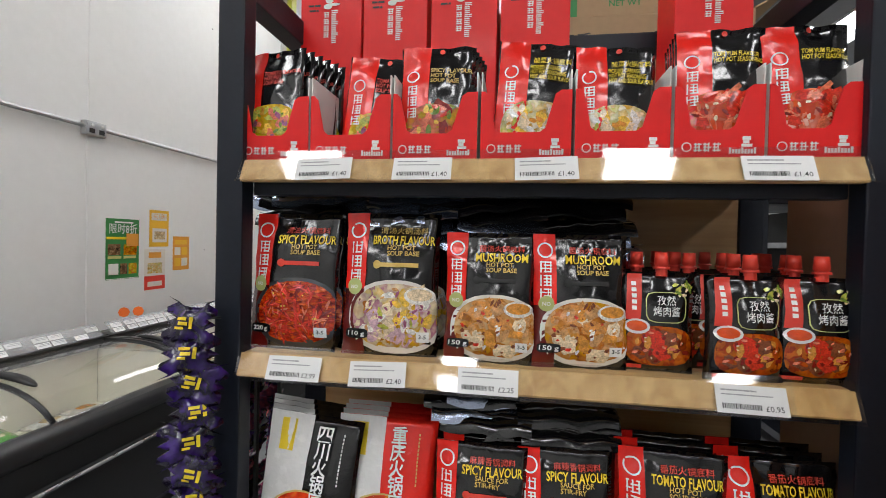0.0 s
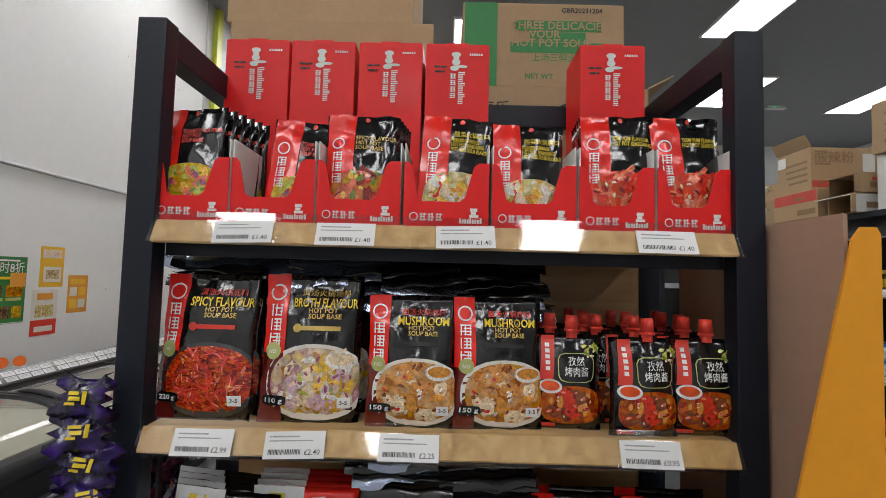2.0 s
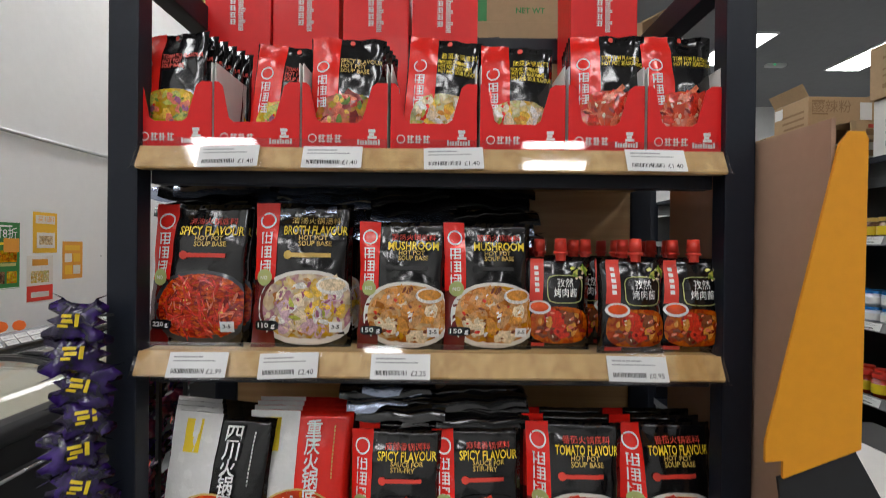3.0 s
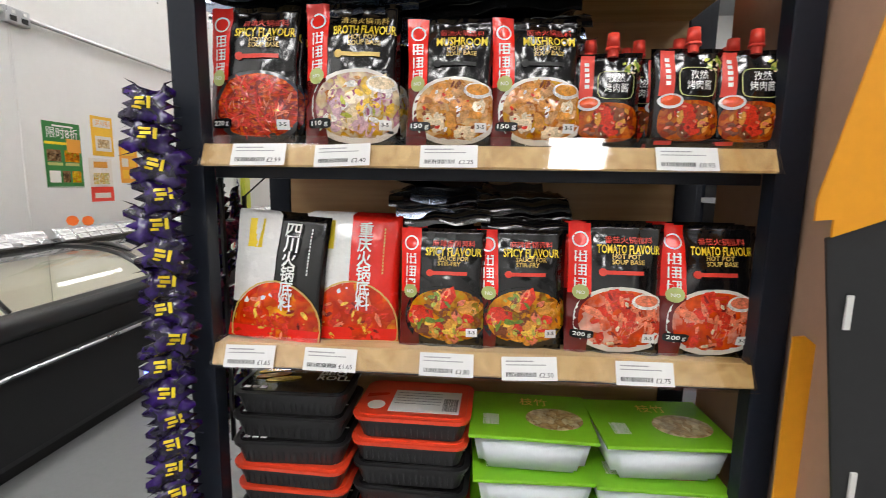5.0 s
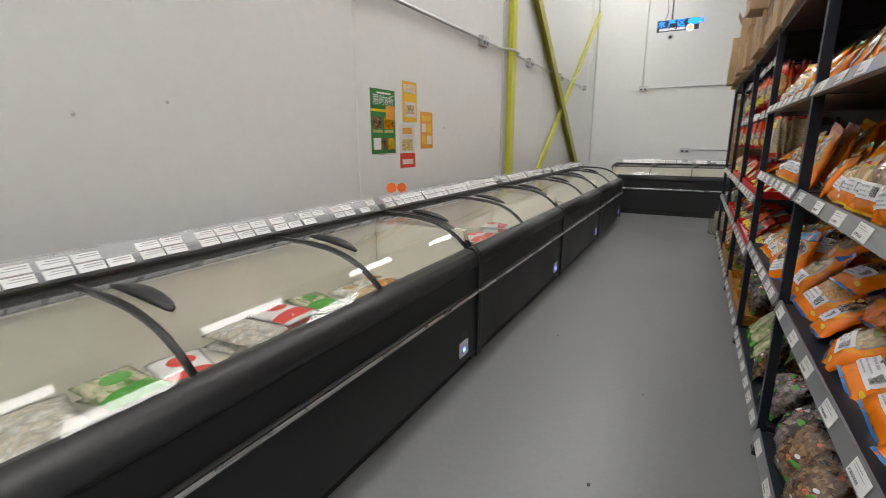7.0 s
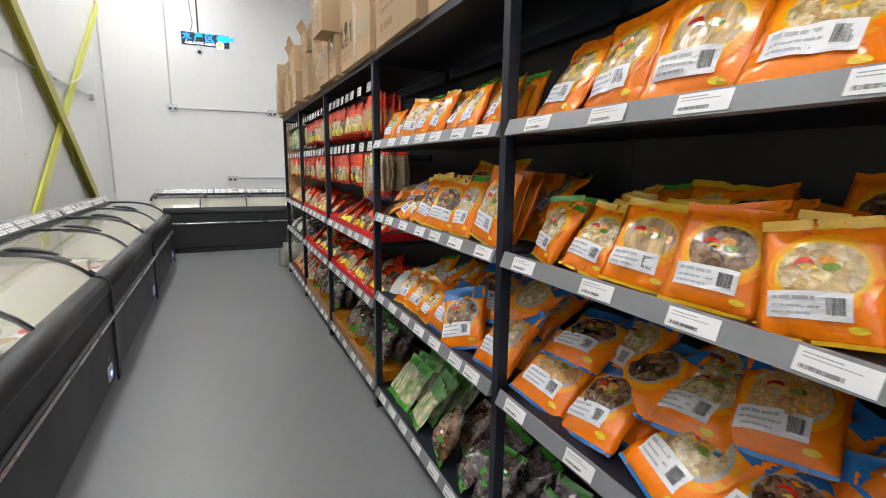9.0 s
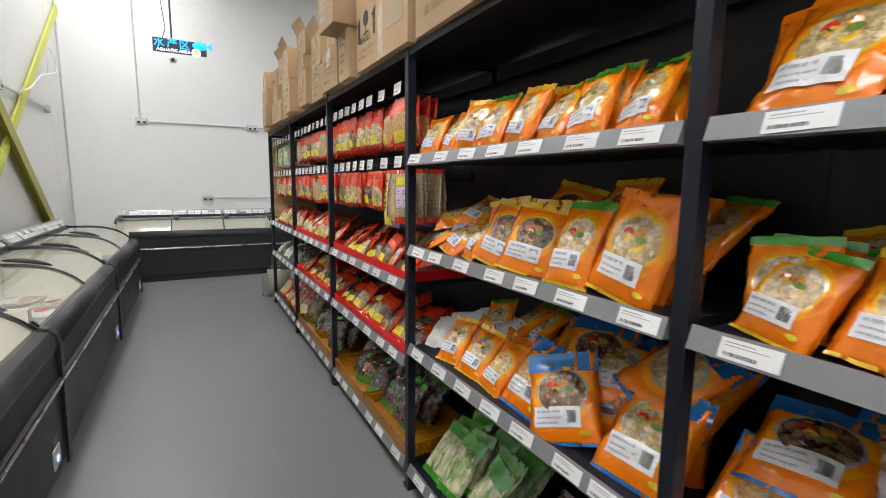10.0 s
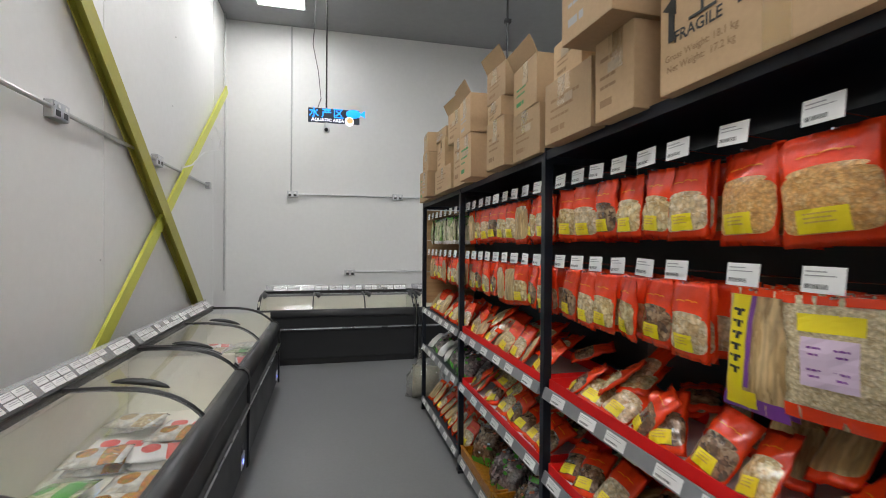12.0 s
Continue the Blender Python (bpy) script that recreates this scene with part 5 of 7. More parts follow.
spread(red_carton(), [pose(x, 0.965, Z1, 0, 0, a) for x, a in ((-0.270, 0), (-0.135, 1), (0.003, -1), (0.140, 0.5))] + [pose(0.452, 0.955, Z1, 0, 0, -1)])


# ---- price tickets ----
def ticket(w=0.092, h=0.040, price="", lines=2, seed=1, name="price_ticket", label="white paper price ticket in a clear holder", group="price tickets"):
    r = random.Random(seed)
    ob = tagged(new(name, mesh_of(box(-w / 2, -0.0004, -h / 2, w / 2, 0.0004, h / 2), "price_ticket", M_PAPER)), label, "price ticket", group)
    b = bars_bm([(-w * 0.42, w * 0.08, h * 0.28, h * 0.055), (-w * 0.42, w * 0.30, h * 0.13, h * 0.045)], r)
    for v in b.verts:
        v.co.y = -0.0011
    part("small_print", b, M_GREYINK, ob)
    c = barcode_bm(-w * 0.42, w * 0.12, -h * 0.34, -h * 0.16, r)
    for v in c.verts:
        v.co.y = -0.0011
    part("barcode", c, M_INK, ob)
    if price:
        t = text_bm(price, h * 0.20, None, "RIGHT")
        for v in t.verts:
            v.co = Vector((v.co.x + w * 0.43, -0.0011, v.co.z - h * 0.36))
        part("price", t, M_INK, ob)
    return ob


EC_TICKETS = [(0, -0.184, "£1.40"), (0, -0.028, "£1.40"), (0, 0.155, "£1.40"), (0, 0.460, "£1.40"), (1, -0.228, "£2.99"), (1, -0.091, "£2.40"), (1, 0.078, "£2.25"), (1, 0.436, "£0.95"),
              (2, -0.258, "£1.65"), (2, -0.117, "£1.65"), (2, 0.080, "£2.80"), (2, 0.216, "£2.50"), (2, 0.400, "£2.75")]
rng = random.Random(21)
for lev, x, price in EC_TICKETS:
    o = ticket(0.090, 0.038, price, seed=lev * 10 + int(x * 100))
    o.matrix_basis = pose(x, EY0 - 0.0085, EC_LEVELS[lev] - 0.017, -24, rng.uniform(-2.5, 1.0), rng.uniform(-2, 2))


# ---- strips of small purple packets on the display's side ----
def snack_strip(m, material, n, label, seed, lean=20, hold=(EX0 + 0.056, None, 1.322)):
    r = random.Random(seed)
    step = 0.046 if lean < 25 else 0.036
    n = n if lean < 25 else int(n * 1.25)
    t = thing("snack_strip", label, "snack strip", "hanging snack strips", at=m)
    part("hanger", box(-0.006, -0.003, -step * n, 0.006, 0.003, -0.02), M_FZBLACK, t, "black plastic hanger strip")
    held = Vector((hold[0], m.translation.y if hold[1] is None else hold[1], hold[2]))
    part("hook", rod((0, 0, -0.022), m.inverted() @ held, 0.002, 6), M_FZBLACK, t, "thin black wire hook")
    for k in range(n):
        f = Film(0.058 if lean < 25 else 0.066, 0.064 if lean < 25 else 0.050, 0.013, seed * 50 + k % 4, seal=0.10, crease=0.010, nu=10, nv=10)
        bm = f.body()
        for v in bm.verts:          # zigzag cut ends
            hx = 2 * abs(v.co.x) / f.w
            v.co.z = f.h / 2 + (v.co.z - f.h / 2) * (0.80 + 0.45 * hx ** 3)
            if hx > 0.93:
                tooth = 0.012 if int(round(v.co.z / f.h * 10)) % 2 else -0.003
                v.co.x += tooth if v.co.x > 0 else -tooth
        p = part("packet", bm, material if lean < 25 or k % 3 else M_PINKFOIL if material is M_PURPLE else M_PURPLE, t, "small crinkled foil packet", True, at=pose(r.uniform(-0.008, 0.008), -0.014 - r.uniform(0, 0.008), -step * (k + 1) - 0.012, r.uniform(-20, 2), r.uniform(-lean, lean * 0.8) * 0.75, r.uniform(-22, 16)))
        lo = rects((-0.019, 0.004, 0.002, 0.010), (-0.015, -0.006, 0.004, 0.001), (-0.019, -0.014, -0.004, -0.009), (0.007, -0.012, 0.014, 0.011))
        for q in lo.verts:
            q.co *= 0.78
        part("block_mark", f.lay(lo, r.uniform(-0.08, 0.16), 0.52, 0.002), M_YELLOW if material is M_PURPLE else M_REDINK, p, "yellow bar mark")
    return t


snack_strip(pose(-0.381, 0.715, 1.415, 0, 0, 28), M_PURPLE, 16, "hanging strip of small purple and black snack packets", 31, hold=(EX0 + 0.02, 0.77, 1.39))
snack_strip(pose(EX0 - 0.026, 0.86, 1.37, 0, 0, -82), M_PURPLE, 16, "hanging strip of small purple and black snack packets", 32, 44)
snack_strip(pose(EX0 - 0.042, 0.955, 1.34, 0, 0, -85), M_PINKFOIL, 15, "hanging strip of grey, pink and purple snack packets", 33, 52)
snack_strip(pose(EX0 - 0.042, 1.05, 1.26, 0, 0, -85), M_PINKFOIL, 14, "hanging strip of grey and pink snack packets", 34, 50)
# ---- packets for the long rack ----
M_SMALL = mat("pale_grey_print", (0.42, 0.42, 0.44), 0.5)


KINDS = []


class Stock:
    """One kind of thing: the first put places the original, later ones place copies."""

    def __init__(self, ob, back=None):
        self.ob, self.used = ob, False
        KINDS.append(self)
        self.back = Stock(back) if back else self

    def put(self, m):
        if not self.used:
            self.used = True
            self.ob.matrix_basis = m
            return self.ob
        return copy_thing(self.ob, m)


def sticker_on(film, root, cu, cv, hu, hv, paper, seed):
    r = random.Random(seed)
    st = part("sticker", film.patch(cu - hu, cu + hu, cv - hv, cv + hv, 0.0036, 5), paper, root, "white label" if paper is M_STICKER else "yellow label")
    w, h = hu * film.w, hv * film.h
    part("small_print", film.lay(bars_bm([(-w * 0.85, w * 0.2, h * 0.35, h * 0.28), (-w * 0.85, w * 0.30, -h * 0.2, h * 0.18), (-w * 0.85, w * 0.1, -h * 0.7, h * 0.18)], r), cu, cv, 0.0048), M_SMALL, st)
    part("barcode", film.lay(barcode_bm(w * 0.45, w * 0.85, -h * 0.6, h * 0.6, r), cu, cv, 0.0048), M_INK, st)


M_HALO = gloss("amber_print", (0.92, 0.36, 0.005), 0.22, coat=0.45, spec=0.35)


def pepper_bm(w, h):
    """A small curved printed shape."""
    bm = bmesh.new()
    top, low = [], []
    for k in range(9):
        a = math.pi * k / 8
        top.append(bm.verts.new((-math.cos(a) * w / 2, 0, math.sin(a) * h)))
        low.append(bm.verts.new((-math.cos(a) * w * 0.36, 0, math.sin(a) * h * 0.45 - h * 0.15)))
    for k in range(8):
        bm.faces.new((low[k], low[k + 1], top[k + 1], top[k]))
    return bm


def orange_pouch(label, w, h, d, seed, top, goods, ring=None, group="orange dried food pouches", plain=False):
    film = Film(w, h, d, seed, crease=0.0072, nu=14, nv=18)
    root = tagged(new("food_pouch", mesh_of(film.body(), "food_pouch", M_ORANGE, True)), label, "pouch", group)
    part("top_band", film.patch(-0.5, 0.5, 0.78 if top is M_BLUEFILM else 0.91, 1.0, 0.0012, 8), top, root, "", True)
    part("foot_band", film.patch(-0.5, 0.5, 0.0, 0.035, 0.0012, 8), M_YELFILM if top is not M_BLUEFILM else top, root, "", True)
    part("halo", film.disc(0.02, 0.54, 0.435, 0.325, 0.0008, 24, 4), M_HALO, root, "", True)
    rim = part("window_rim", film.disc(0.02, 0.55, 0.365, 0.265, 0.0013, 24, 4), ring or M_YELFILM, root, "", True)
    part("window", film.disc(0.02, 0.55, 0.335, 0.240, 0.0019, 24, 5), goods, rim, "clear window showing dried food", True)
    if plain:
        return root
    part("printed_fruit", film.lay(pepper_bm(0.17 * w, 0.062 * h), -0.10, 0.60, 0.0036), INKS["scarlet"], root)
    part("printed_fruit", film.lay(pepper_bm(0.13 * w, 0.040 * h), -0.05, 0.565, 0.0040), INKS["corn"], root)
    part("printed_fruit", film.disc(0.07, 0.635, 0.070, 0.044, 0.0036, 12, 2), INKS["amber"], root)
    part("printed_fruit", film.disc(0.11, 0.580, 0.072, 0.034, 0.0040, 12, 2), INKS["leaf"], root)
    part("brand_mark", film.lay(pepper_bm(0.10 * w, 0.024 * h), -0.12, 0.865, 0.0022), M_REDINK, root)
    sticker_on(film, root, -0.06, 0.285, 0.33, 0.105, M_STICKER, seed)
    part("foot_mark", film.disc(0.30, 0.13, 0.075, 0.028, 0.0018, 12, 1), M_YELLOW, root)
    return root


def red_pack(label, w, h, d, seed, goods, header=0.44, sticker=True, group="red dried food packets", foot=M_REDPK, ink=M_REDPK, plain=False, name="food_packet"):
    """A film packet with a printed head and foot; a clear middle shows what is in it."""
    film = Film(w, h, d, seed, crease=0.0062 if d < 0.1 else 0.009, nu=12, nv=14)
    red = ink is M_REDPK and header > 0.1
    root = tagged(new(name, mesh_of(film.body(), name, M_REDPK if red else goods, True)), label, "packet", group)
    if red:
        part("window", film.disc(0.0, (1.11 - header) / 2, 0.475, (0.89 - header) / 2, 0.0022, 40, 8, 0, 7.0), goods, root, "clear middle showing dried food", True)
    else:
        part("header", film.patch(-0.5, 0.5, 1 - header, 1.0, 0.0011, 8), ink, root, "printed header", True)
        part("foot_band", film.patch(-0.5, 0.5, 0.0, 0.12, 0.0011, 8), foot, root, "", True)
    if plain:
        return root
    if red:
        for k, (u, ww) in enumerate(((-0.16, 0.24), (0.05, 0.20), (0.20, 0.14))):
            part("script_mark", film.lay(pepper_bm(ww * w, 0.024 * h), u, 1 - header * 0.58 + 0.012 * (k % 2), 0.0022), M_ORANGE, root)
        part("printed_rim", film.disc(0.0, 1 - header + 0.01, 0.40, 0.05, 0.0026, 24, 3), goods, root, "", True)
    if name == "food_bag":
        r = random.Random(seed)
        for mtl, n, q in ((M_GREENFILM, 4, 0.085), (INKS["coral"], 3, 0.05), (M_STICKER, 2, 0.06)):
            for k in range(n):
                part("print_patch", film.disc(r.uniform(-0.34, 0.34), r.uniform(0.12, 0.88), q * r.uniform(0.7, 1.4), q * r.uniform(0.3, 0.7), 0.0016, 10, 1), mtl, root)
    if sticker == "panel":
        pn = part("yellow_panel", film.patch(-0.44, -0.14, 0.06, 0.94, 0.0020, 4), M_YSTICKER, root, "yellow printed panel", True)
        for k in range(6):
            part("character_mark", film.lay(bars_bm([(-0.10 * w, 0.10 * w, 0.008, 0.006), (-0.015 * w, 0.05 * w, -0.002, 0.014)], random.Random(k)), -0.29, 0.30 + 0.095 * k, 0.0032), M_INK, pn)
        part("yellow_foot", film.patch(-0.44, 0.05, 0.03, 0.17, 0.0026, 4), M_YSTICKER, root, "", True)
        part("violet_stripe", film.patch(-0.12, -0.05, 0.20, 0.94, 0.0020, 2), M_VIOLET, root, "", True)
        return root
    if sticker == "square":
        part("sticker", film.patch(-0.32, 0.30, 0.72, 0.86, 0.0024, 4), M_YSTICKER, root, "yellow label")
        sq = part("square_label", film.patch(-0.28, 0.26, 0.30, 0.68, 0.0024, 4), M_LILAC, root, "lilac square label")
        for u in (-0.14, 0.12):
            for v in (0.40, 0.57):
                part("character_mark", film.lay(bars_bm([(-0.07 * w, 0.07 * w, 0.006, 0.004), (-0.05 * w, 0.05 * w, -0.006, 0.004)], random.Random(3)), u, v, 0.0034), M_VIOLET, sq)
        return root
    if sticker:
        st = part("sticker", film.patch(-0.30, 0.22, 0.12, 0.33, 0.0042, 5), M_YSTICKER, root, "yellow label")
        part("small_print", film.lay(bars_bm([(-0.18 * w, 0.16 * w, 0.012, 0.003), (-0.18 * w, 0.10 * w, 0.004, 0.003), (-0.18 * w, 0.14 * w, -0.004, 0.003)], random.Random(seed)), -0.04, 0.225, 0.0054), M_GOLD, st)
    return root


def pair(make, *a, **k):
    """A kind of packet with its plainer copies that stand behind the front one."""
    return Stock(make(*a, **k), make(*a, **k, plain=True))


SMALL = [pair(orange_pouch, "orange pouch of dried mushrooms with a green top", 0.135, 0.205, 0.050, 41, M_GREENFILM, M_PALE),
         pair(orange_pouch, "orange pouch of dried beans with a yellow top", 0.140, 0.200, 0.050, 42, M_YELFILM, M_BEIGE),
         pair(orange_pouch, "orange pouch of dried fungus with an orange top", 0.130, 0.185, 0.050, 43, M_ORANGE, M_CABBAGE)]
LARGE = [pair(orange_pouch, "large orange pouch of dried noodles with a yellow top", 0.200, 0.250, 0.046, 44, M_YELFILM, M_STICKS),
         pair(orange_pouch, "large orange pouch of pale dried slices", 0.195, 0.255, 0.046, 45, M_ORANGE, M_PALE),
         pair(orange_pouch, "orange pouch of dried brown mushrooms with a yellow top", 0.185, 0.225, 0.046, 46, M_YELFILM, M_BROWN),
         pair(orange_pouch, "orange pouch of dried white fungus with a green top", 0.160, 0.240, 0.044, 47, M_GREENFILM, M_BEIGE)]
MID = [pair(orange_pouch, "orange pouch of dried noodles with a yellow top", 0.172, 0.200, 0.050, 71, M_YELFILM, M_STICKS),
       pair(orange_pouch, "orange pouch of pale dried slices with a yellow top", 0.165, 0.192, 0.050, 72, M_YELFILM, M_PALE),
       pair(orange_pouch, "orange pouch of dried brown mushrooms", 0.170, 0.200, 0.050, 73, M_ORANGE, M_BROWN),
       pair(orange_pouch, "orange pouch of dried white fungus with a green top", 0.150, 0.182, 0.050, 74, M_GREENFILM, M_BEIGE)]
BLUE = [pair(orange_pouch, "large orange and blue pouch of mixed dried goods", 0.215, 0.260, 0.065, 48, M_BLUEFILM, M_PALE, M_GREYRING),
        pair(orange_pouch, "large orange and blue pouch of dried brown strips", 0.205, 0.250, 0.065, 49, M_BLUEFILM, M_BROWN, M_GREYRING),
        pair(orange_pouch, "large orange and blue pouch of dried yellow crisps", 0.200, 0.245, 0.065, 50, M_BLUEFILM, M_PEANUT, M_GREYRING)]
DARK = [pair(red_pack, "clear bag of dried black fungus with a green foot", 0.19, 0.25, 0.115, 51, M_DARKGOODS, 0.10, False, "clear bags of dried fungus", M_GREENFILM, M_GREENFILM, name="food_bag"),
        pair(red_pack, "clear bag of dried dark mushrooms", 0.20, 0.24, 0.115, 52, M_BROWN, 0.08, False, "clear bags of dried fungus", M_GREENFILM, M_DARKGOODS, name="food_bag")]
GREEN = [pair(red_pack, "green and cream packet of noodles", 0.150, 0.250, 0.05, 53, M_SEAWEED, 0.20, False, "green noodle packets", M_GREENFILM, M_GREENFILM, name="noodle_packet"),
         pair(red_pack, "bright green packet of dried vegetables", 0.170, 0.250, 0.05, 54, M_SEAWEED, 0.30, False, "green noodle packets", M_GREENFILM, M_GREENFILM, name="noodle_packet")]
REDS = [pair(red_pack, "red-topped packet of dried slices with a yellow label", 0.125, 0.200, 0.036, 61, M_PALE),
        pair(red_pack, "red-topped packet of dried mushrooms with a yellow label", 0.130, 0.205, 0.038, 62, M_BEIGE),
        pair(red_pack, "red-topped packet of brown dried goods with a yellow label", 0.125, 0.195, 0.038, 63, M_BROWN),
        pair(red_pack, "red-topped packet of bean sticks", 0.115, 0.215, 0.032, 64, M_STICKS, 0.18, False)]
M_VIOLET = gloss("violet_print", (0.20, 0.05, 0.30), 0.3)
M_LILAC = mat("lilac_label", (0.66, 0.52, 0.66), 0.45, var=0.03)
M_GRAIN = ramp_mat("pale_grain", [(0.66, 0.54, 0.34), (0.82, 0.72, 0.50), (0.50, 0.38, 0.22)], 150, 0.25, coat=0.7)
NUT = pair(red_pack, "large red-topped bag of nut pieces with a yellow label", 0.180, 0.220, 0.055, 65, M_PEANUT, 0.36)
OATS = pair(red_pack, "clear bag of pale grain with a red edge", 0.185, 0.245, 0.045, 66, M_GRAIN, 0.07, "square", foot=M_REDPK)
STICK = pair(red_pack, "tall packet of long dried bean sticks with a yellow panel", 0.150, 0.275, 0.036, 67, M_STICKS, 0.06, "panel", foot=M_VIOLET)
GREYBAG = pair(red_pack, "white paper bag of dried red fruit", 0.135, 0.165, 0.060, 68, M_CARDIN, 0.03, False, "paper bags", M_CARDIN, M_CARDIN, name="paper_bag")
GLASSY = pair(red_pack, "clear green-tinted bag of glass noodles", 0.12, 0.21, 0.04, 69, M_SEAWEED, 0.10, False, "clear noodle bags", M_CARDIN, M_GREENFILM, name="noodle_packet")
rng = random.Random(77)
SX = PX + 0.018


def leaning_row(stocks, y0, y1, z, width, tilt, deep, step, jitter=4.0, front=SX, order=None):
    """Columns of packets along a shelf, each leaning back with others behind it; from the high-y end."""
    y, k = y1 - width / 2, 0
    while y - width / 2 >= y0 - 0.02:
        st = stocks[(order[k % len(order)] if order else rng.randrange(len(stocks)))]
        for n in range(deep):
            (st if n == 0 else st.back).put(pose(front + 0.035 + step * n + rng.uniform(-0.004, 0.004), y + rng.uniform(-0.008, 0.008), z - 0.0115, -tilt + rng.uniform(-jitter, jitter), rng.uniform(-jitter, jitter), -90 + rng.uniform(-jitter * 2, jitter * 2)))
        y -= width
        k += 1


def heap(stocks, y0, y1, z, n, x0=0.10, x1=0.30, z0=0.02, z1=0.12, lay=(48, 84), spin=38):
    """Loose packets thrown on a shelf behind and over the front row."""
    for k in range(n):
        st = rng.choice(stocks)
        y = y0 + (k + rng.uniform(0.2, 0.8)) * (y1 - y0) / n
        (st if rng.random() < 0.6 else st.back).put(pose(SX + rng.uniform(x0, x1), y, z + rng.uniform(z0, z1), -rng.uniform(*lay), rng.uniform(-16, 16), -90 + rng.uniform(-spin, spin)))


A, B_, C, D, E_, F_ = PY
g = 0.03
# bay nearest the display, and the next: orange pouches
leaning_row(LARGE, A + g, B_ - g, LEVELS_A[0], 0.200, 30, 3, 0.065, 6, order=(1, 1, 0, 1, 0))
leaning_row(MID, A + g, B_ - g, LEVELS_A[1], 0.168, 25, 5, 0.052, 10, order=(3, 1, 0, 2, 1, 0, 2))
leaning_row(BLUE, A + g, B_ - g, LEVELS_A[2], 0.200, 46, 2, 0.085, 14, order=(2, 1, 0, 1, 0))
heap(BLUE, A + 0.12, B_ - 0.12, LEVELS_A[2], 11, 0.12, 0.22, 0.06, 0.14, (44, 66), 24)
leaning_row(DARK, A + g, B_ - g, LEVELS_A[3], 0.20, 34, 2, 0.11, 14)
leaning_row(SMALL, B_ + g, C - g, LEVELS_A[0], 0.138, 28, 3, 0.060, 8, order=(2, 2, 1, 0, 1, 1, 0, 0))
leaning_row(SMALL, C - 0.46, C - g, LEVELS_A[1], 0.145, 50, 1, 0.070, 14, order=(0, 1, 2))
heap(SMALL, C - 0.50, C - 0.06, LEVELS_A[1], 8, 0.10, 0.20, 0.04, 0.09, (56, 84), 50)
leaning_row(LARGE, B_ + g, C - 0.46, LEVELS_A[1], 0.168, 24, 4, 0.056, 11, order=(2, 2, 3, 1, 3))
heap(MID, A + 0.12, B_ - 0.12, LEVELS_A[1], 9, 0.16, 0.26, 0.03, 0.07, (24, 48), 22)
heap(LARGE, B_ + 0.12, C - 0.56, LEVELS_A[1], 4, 0.16, 0.24, 0.03, 0.08, (26, 50), 22)
heap(LARGE, A + 0.12, B_ - 0.12, LEVELS_A[0], 4, 0.14, 0.22, 0.0, 0.02, (30, 42), 14)
leaning_row([GREYBAG], C - 0.34, C - g, LEVELS_A[2], 0.135, 48, 2, 0.09, 14, front=SX + 0.03)
heap([GREYBAG], C - 0.34, C - 0.06, LEVELS_A[2], 3, 0.16, 0.24, 0.03, 0.08, (50, 75), 40)
leaning_row(SMALL, C - 0.62, C - 0.20, LEVELS_A[2], 0.140, 36, 4, 0.060, 7, order=(1, 1, 2), front=SX)
leaning_row(BLUE, B_ + g, C - 0.62, LEVELS_A[2], 0.200, 46, 2, 0.085, 17)
heap(BLUE, B_ + 0.12, C - 0.66, LEVELS_A[2], 6, 0.12, 0.22, 0.06, 0.14, (44, 66), 26)
heap(SMALL, C - 0.60, C - 0.30, LEVELS_A[2], 5, 0.14, 0.24, 0.06, 0.13, (46, 70), 24)
leaning_row(GREEN, B_ + 0.62, C - 0.05, LEVELS_A[3], 0.155, 38, 4, 0.07, 6, front=SX)
leaning_row(DARK, B_ + g, B_ + 0.62, LEVELS_A[3], 0.19, 36, 2, 0.11, 14)


def red_tray(y0, y1, z, h=0.050):
    t = thing("shelf_tray", "long open red card tray standing on a rack shelf", "display box", "red shelf trays")
    x0, x1 = SX, SX + 0.33
    part("front", box(x0, y0, z - 0.0115, x0 + 0.003, y1, z + h, 0.001), M_REDCARD, t)
    part("back", box(x1, y0, z - 0.0115, x1 + 0.003, y1, z + h, 0.001), M_REDCARD, t)
    for y in (y0, y1 - 0.003):
        part("side", box(x0 + 0.0035, y, z - 0.0115, x1 - 0.0005, y + 0.003, z + h), M_REDCARD, t)
    part("base", box(x0 + 0.0035, y0 + 0.0035, z - 0.0115, x1 - 0.0005, y1 - 0.0035, z - 0.009), M_CARDIN, t)


M_WICKER = ramp_mat("amber_woven_tray", [(0.38, 0.15, 0.03), (0.55, 0.26, 0.06), (0.30, 0.11, 0.02)], 60, 0.4, stretch=(1, 3, 1), bump=0.6)


def wicker_tray(y0, y1, z):
    t = thing("woven_tray", "amber woven plastic tray on the lowest rack shelf", "tray", "woven trays")
    x0, x1, h = SX - 0.005, SX + 0.36, 0.055
    for nm, b in (("front", (x0, y0, x0 + 0.010, y1)), ("back", (x1 - 0.010, y0, x1, y1)), ("side", (x0 + 0.0105, y0, x1 - 0.0105, y0 + 0.010)), ("side", (x0 + 0.0105, y1 - 0.010, x1 - 0.0105, y1))):
        part(nm, box(b[0], b[1], z - 0.0115, b[2], b[3], z + h, 0.003), M_WICKER, t)
    part("base", box(x0 + 0.0105, y0 + 0.0105, z - 0.0115, x1 - 0.0105, y1 - 0.0105, z - 0.003), M_WICKER, t)
    part("rim", box(x0 - 0.004, y0, z + h + 0.0004, x0 + 0.014, y1, z + h + 0.010, 0.004), M_WICKER, t)


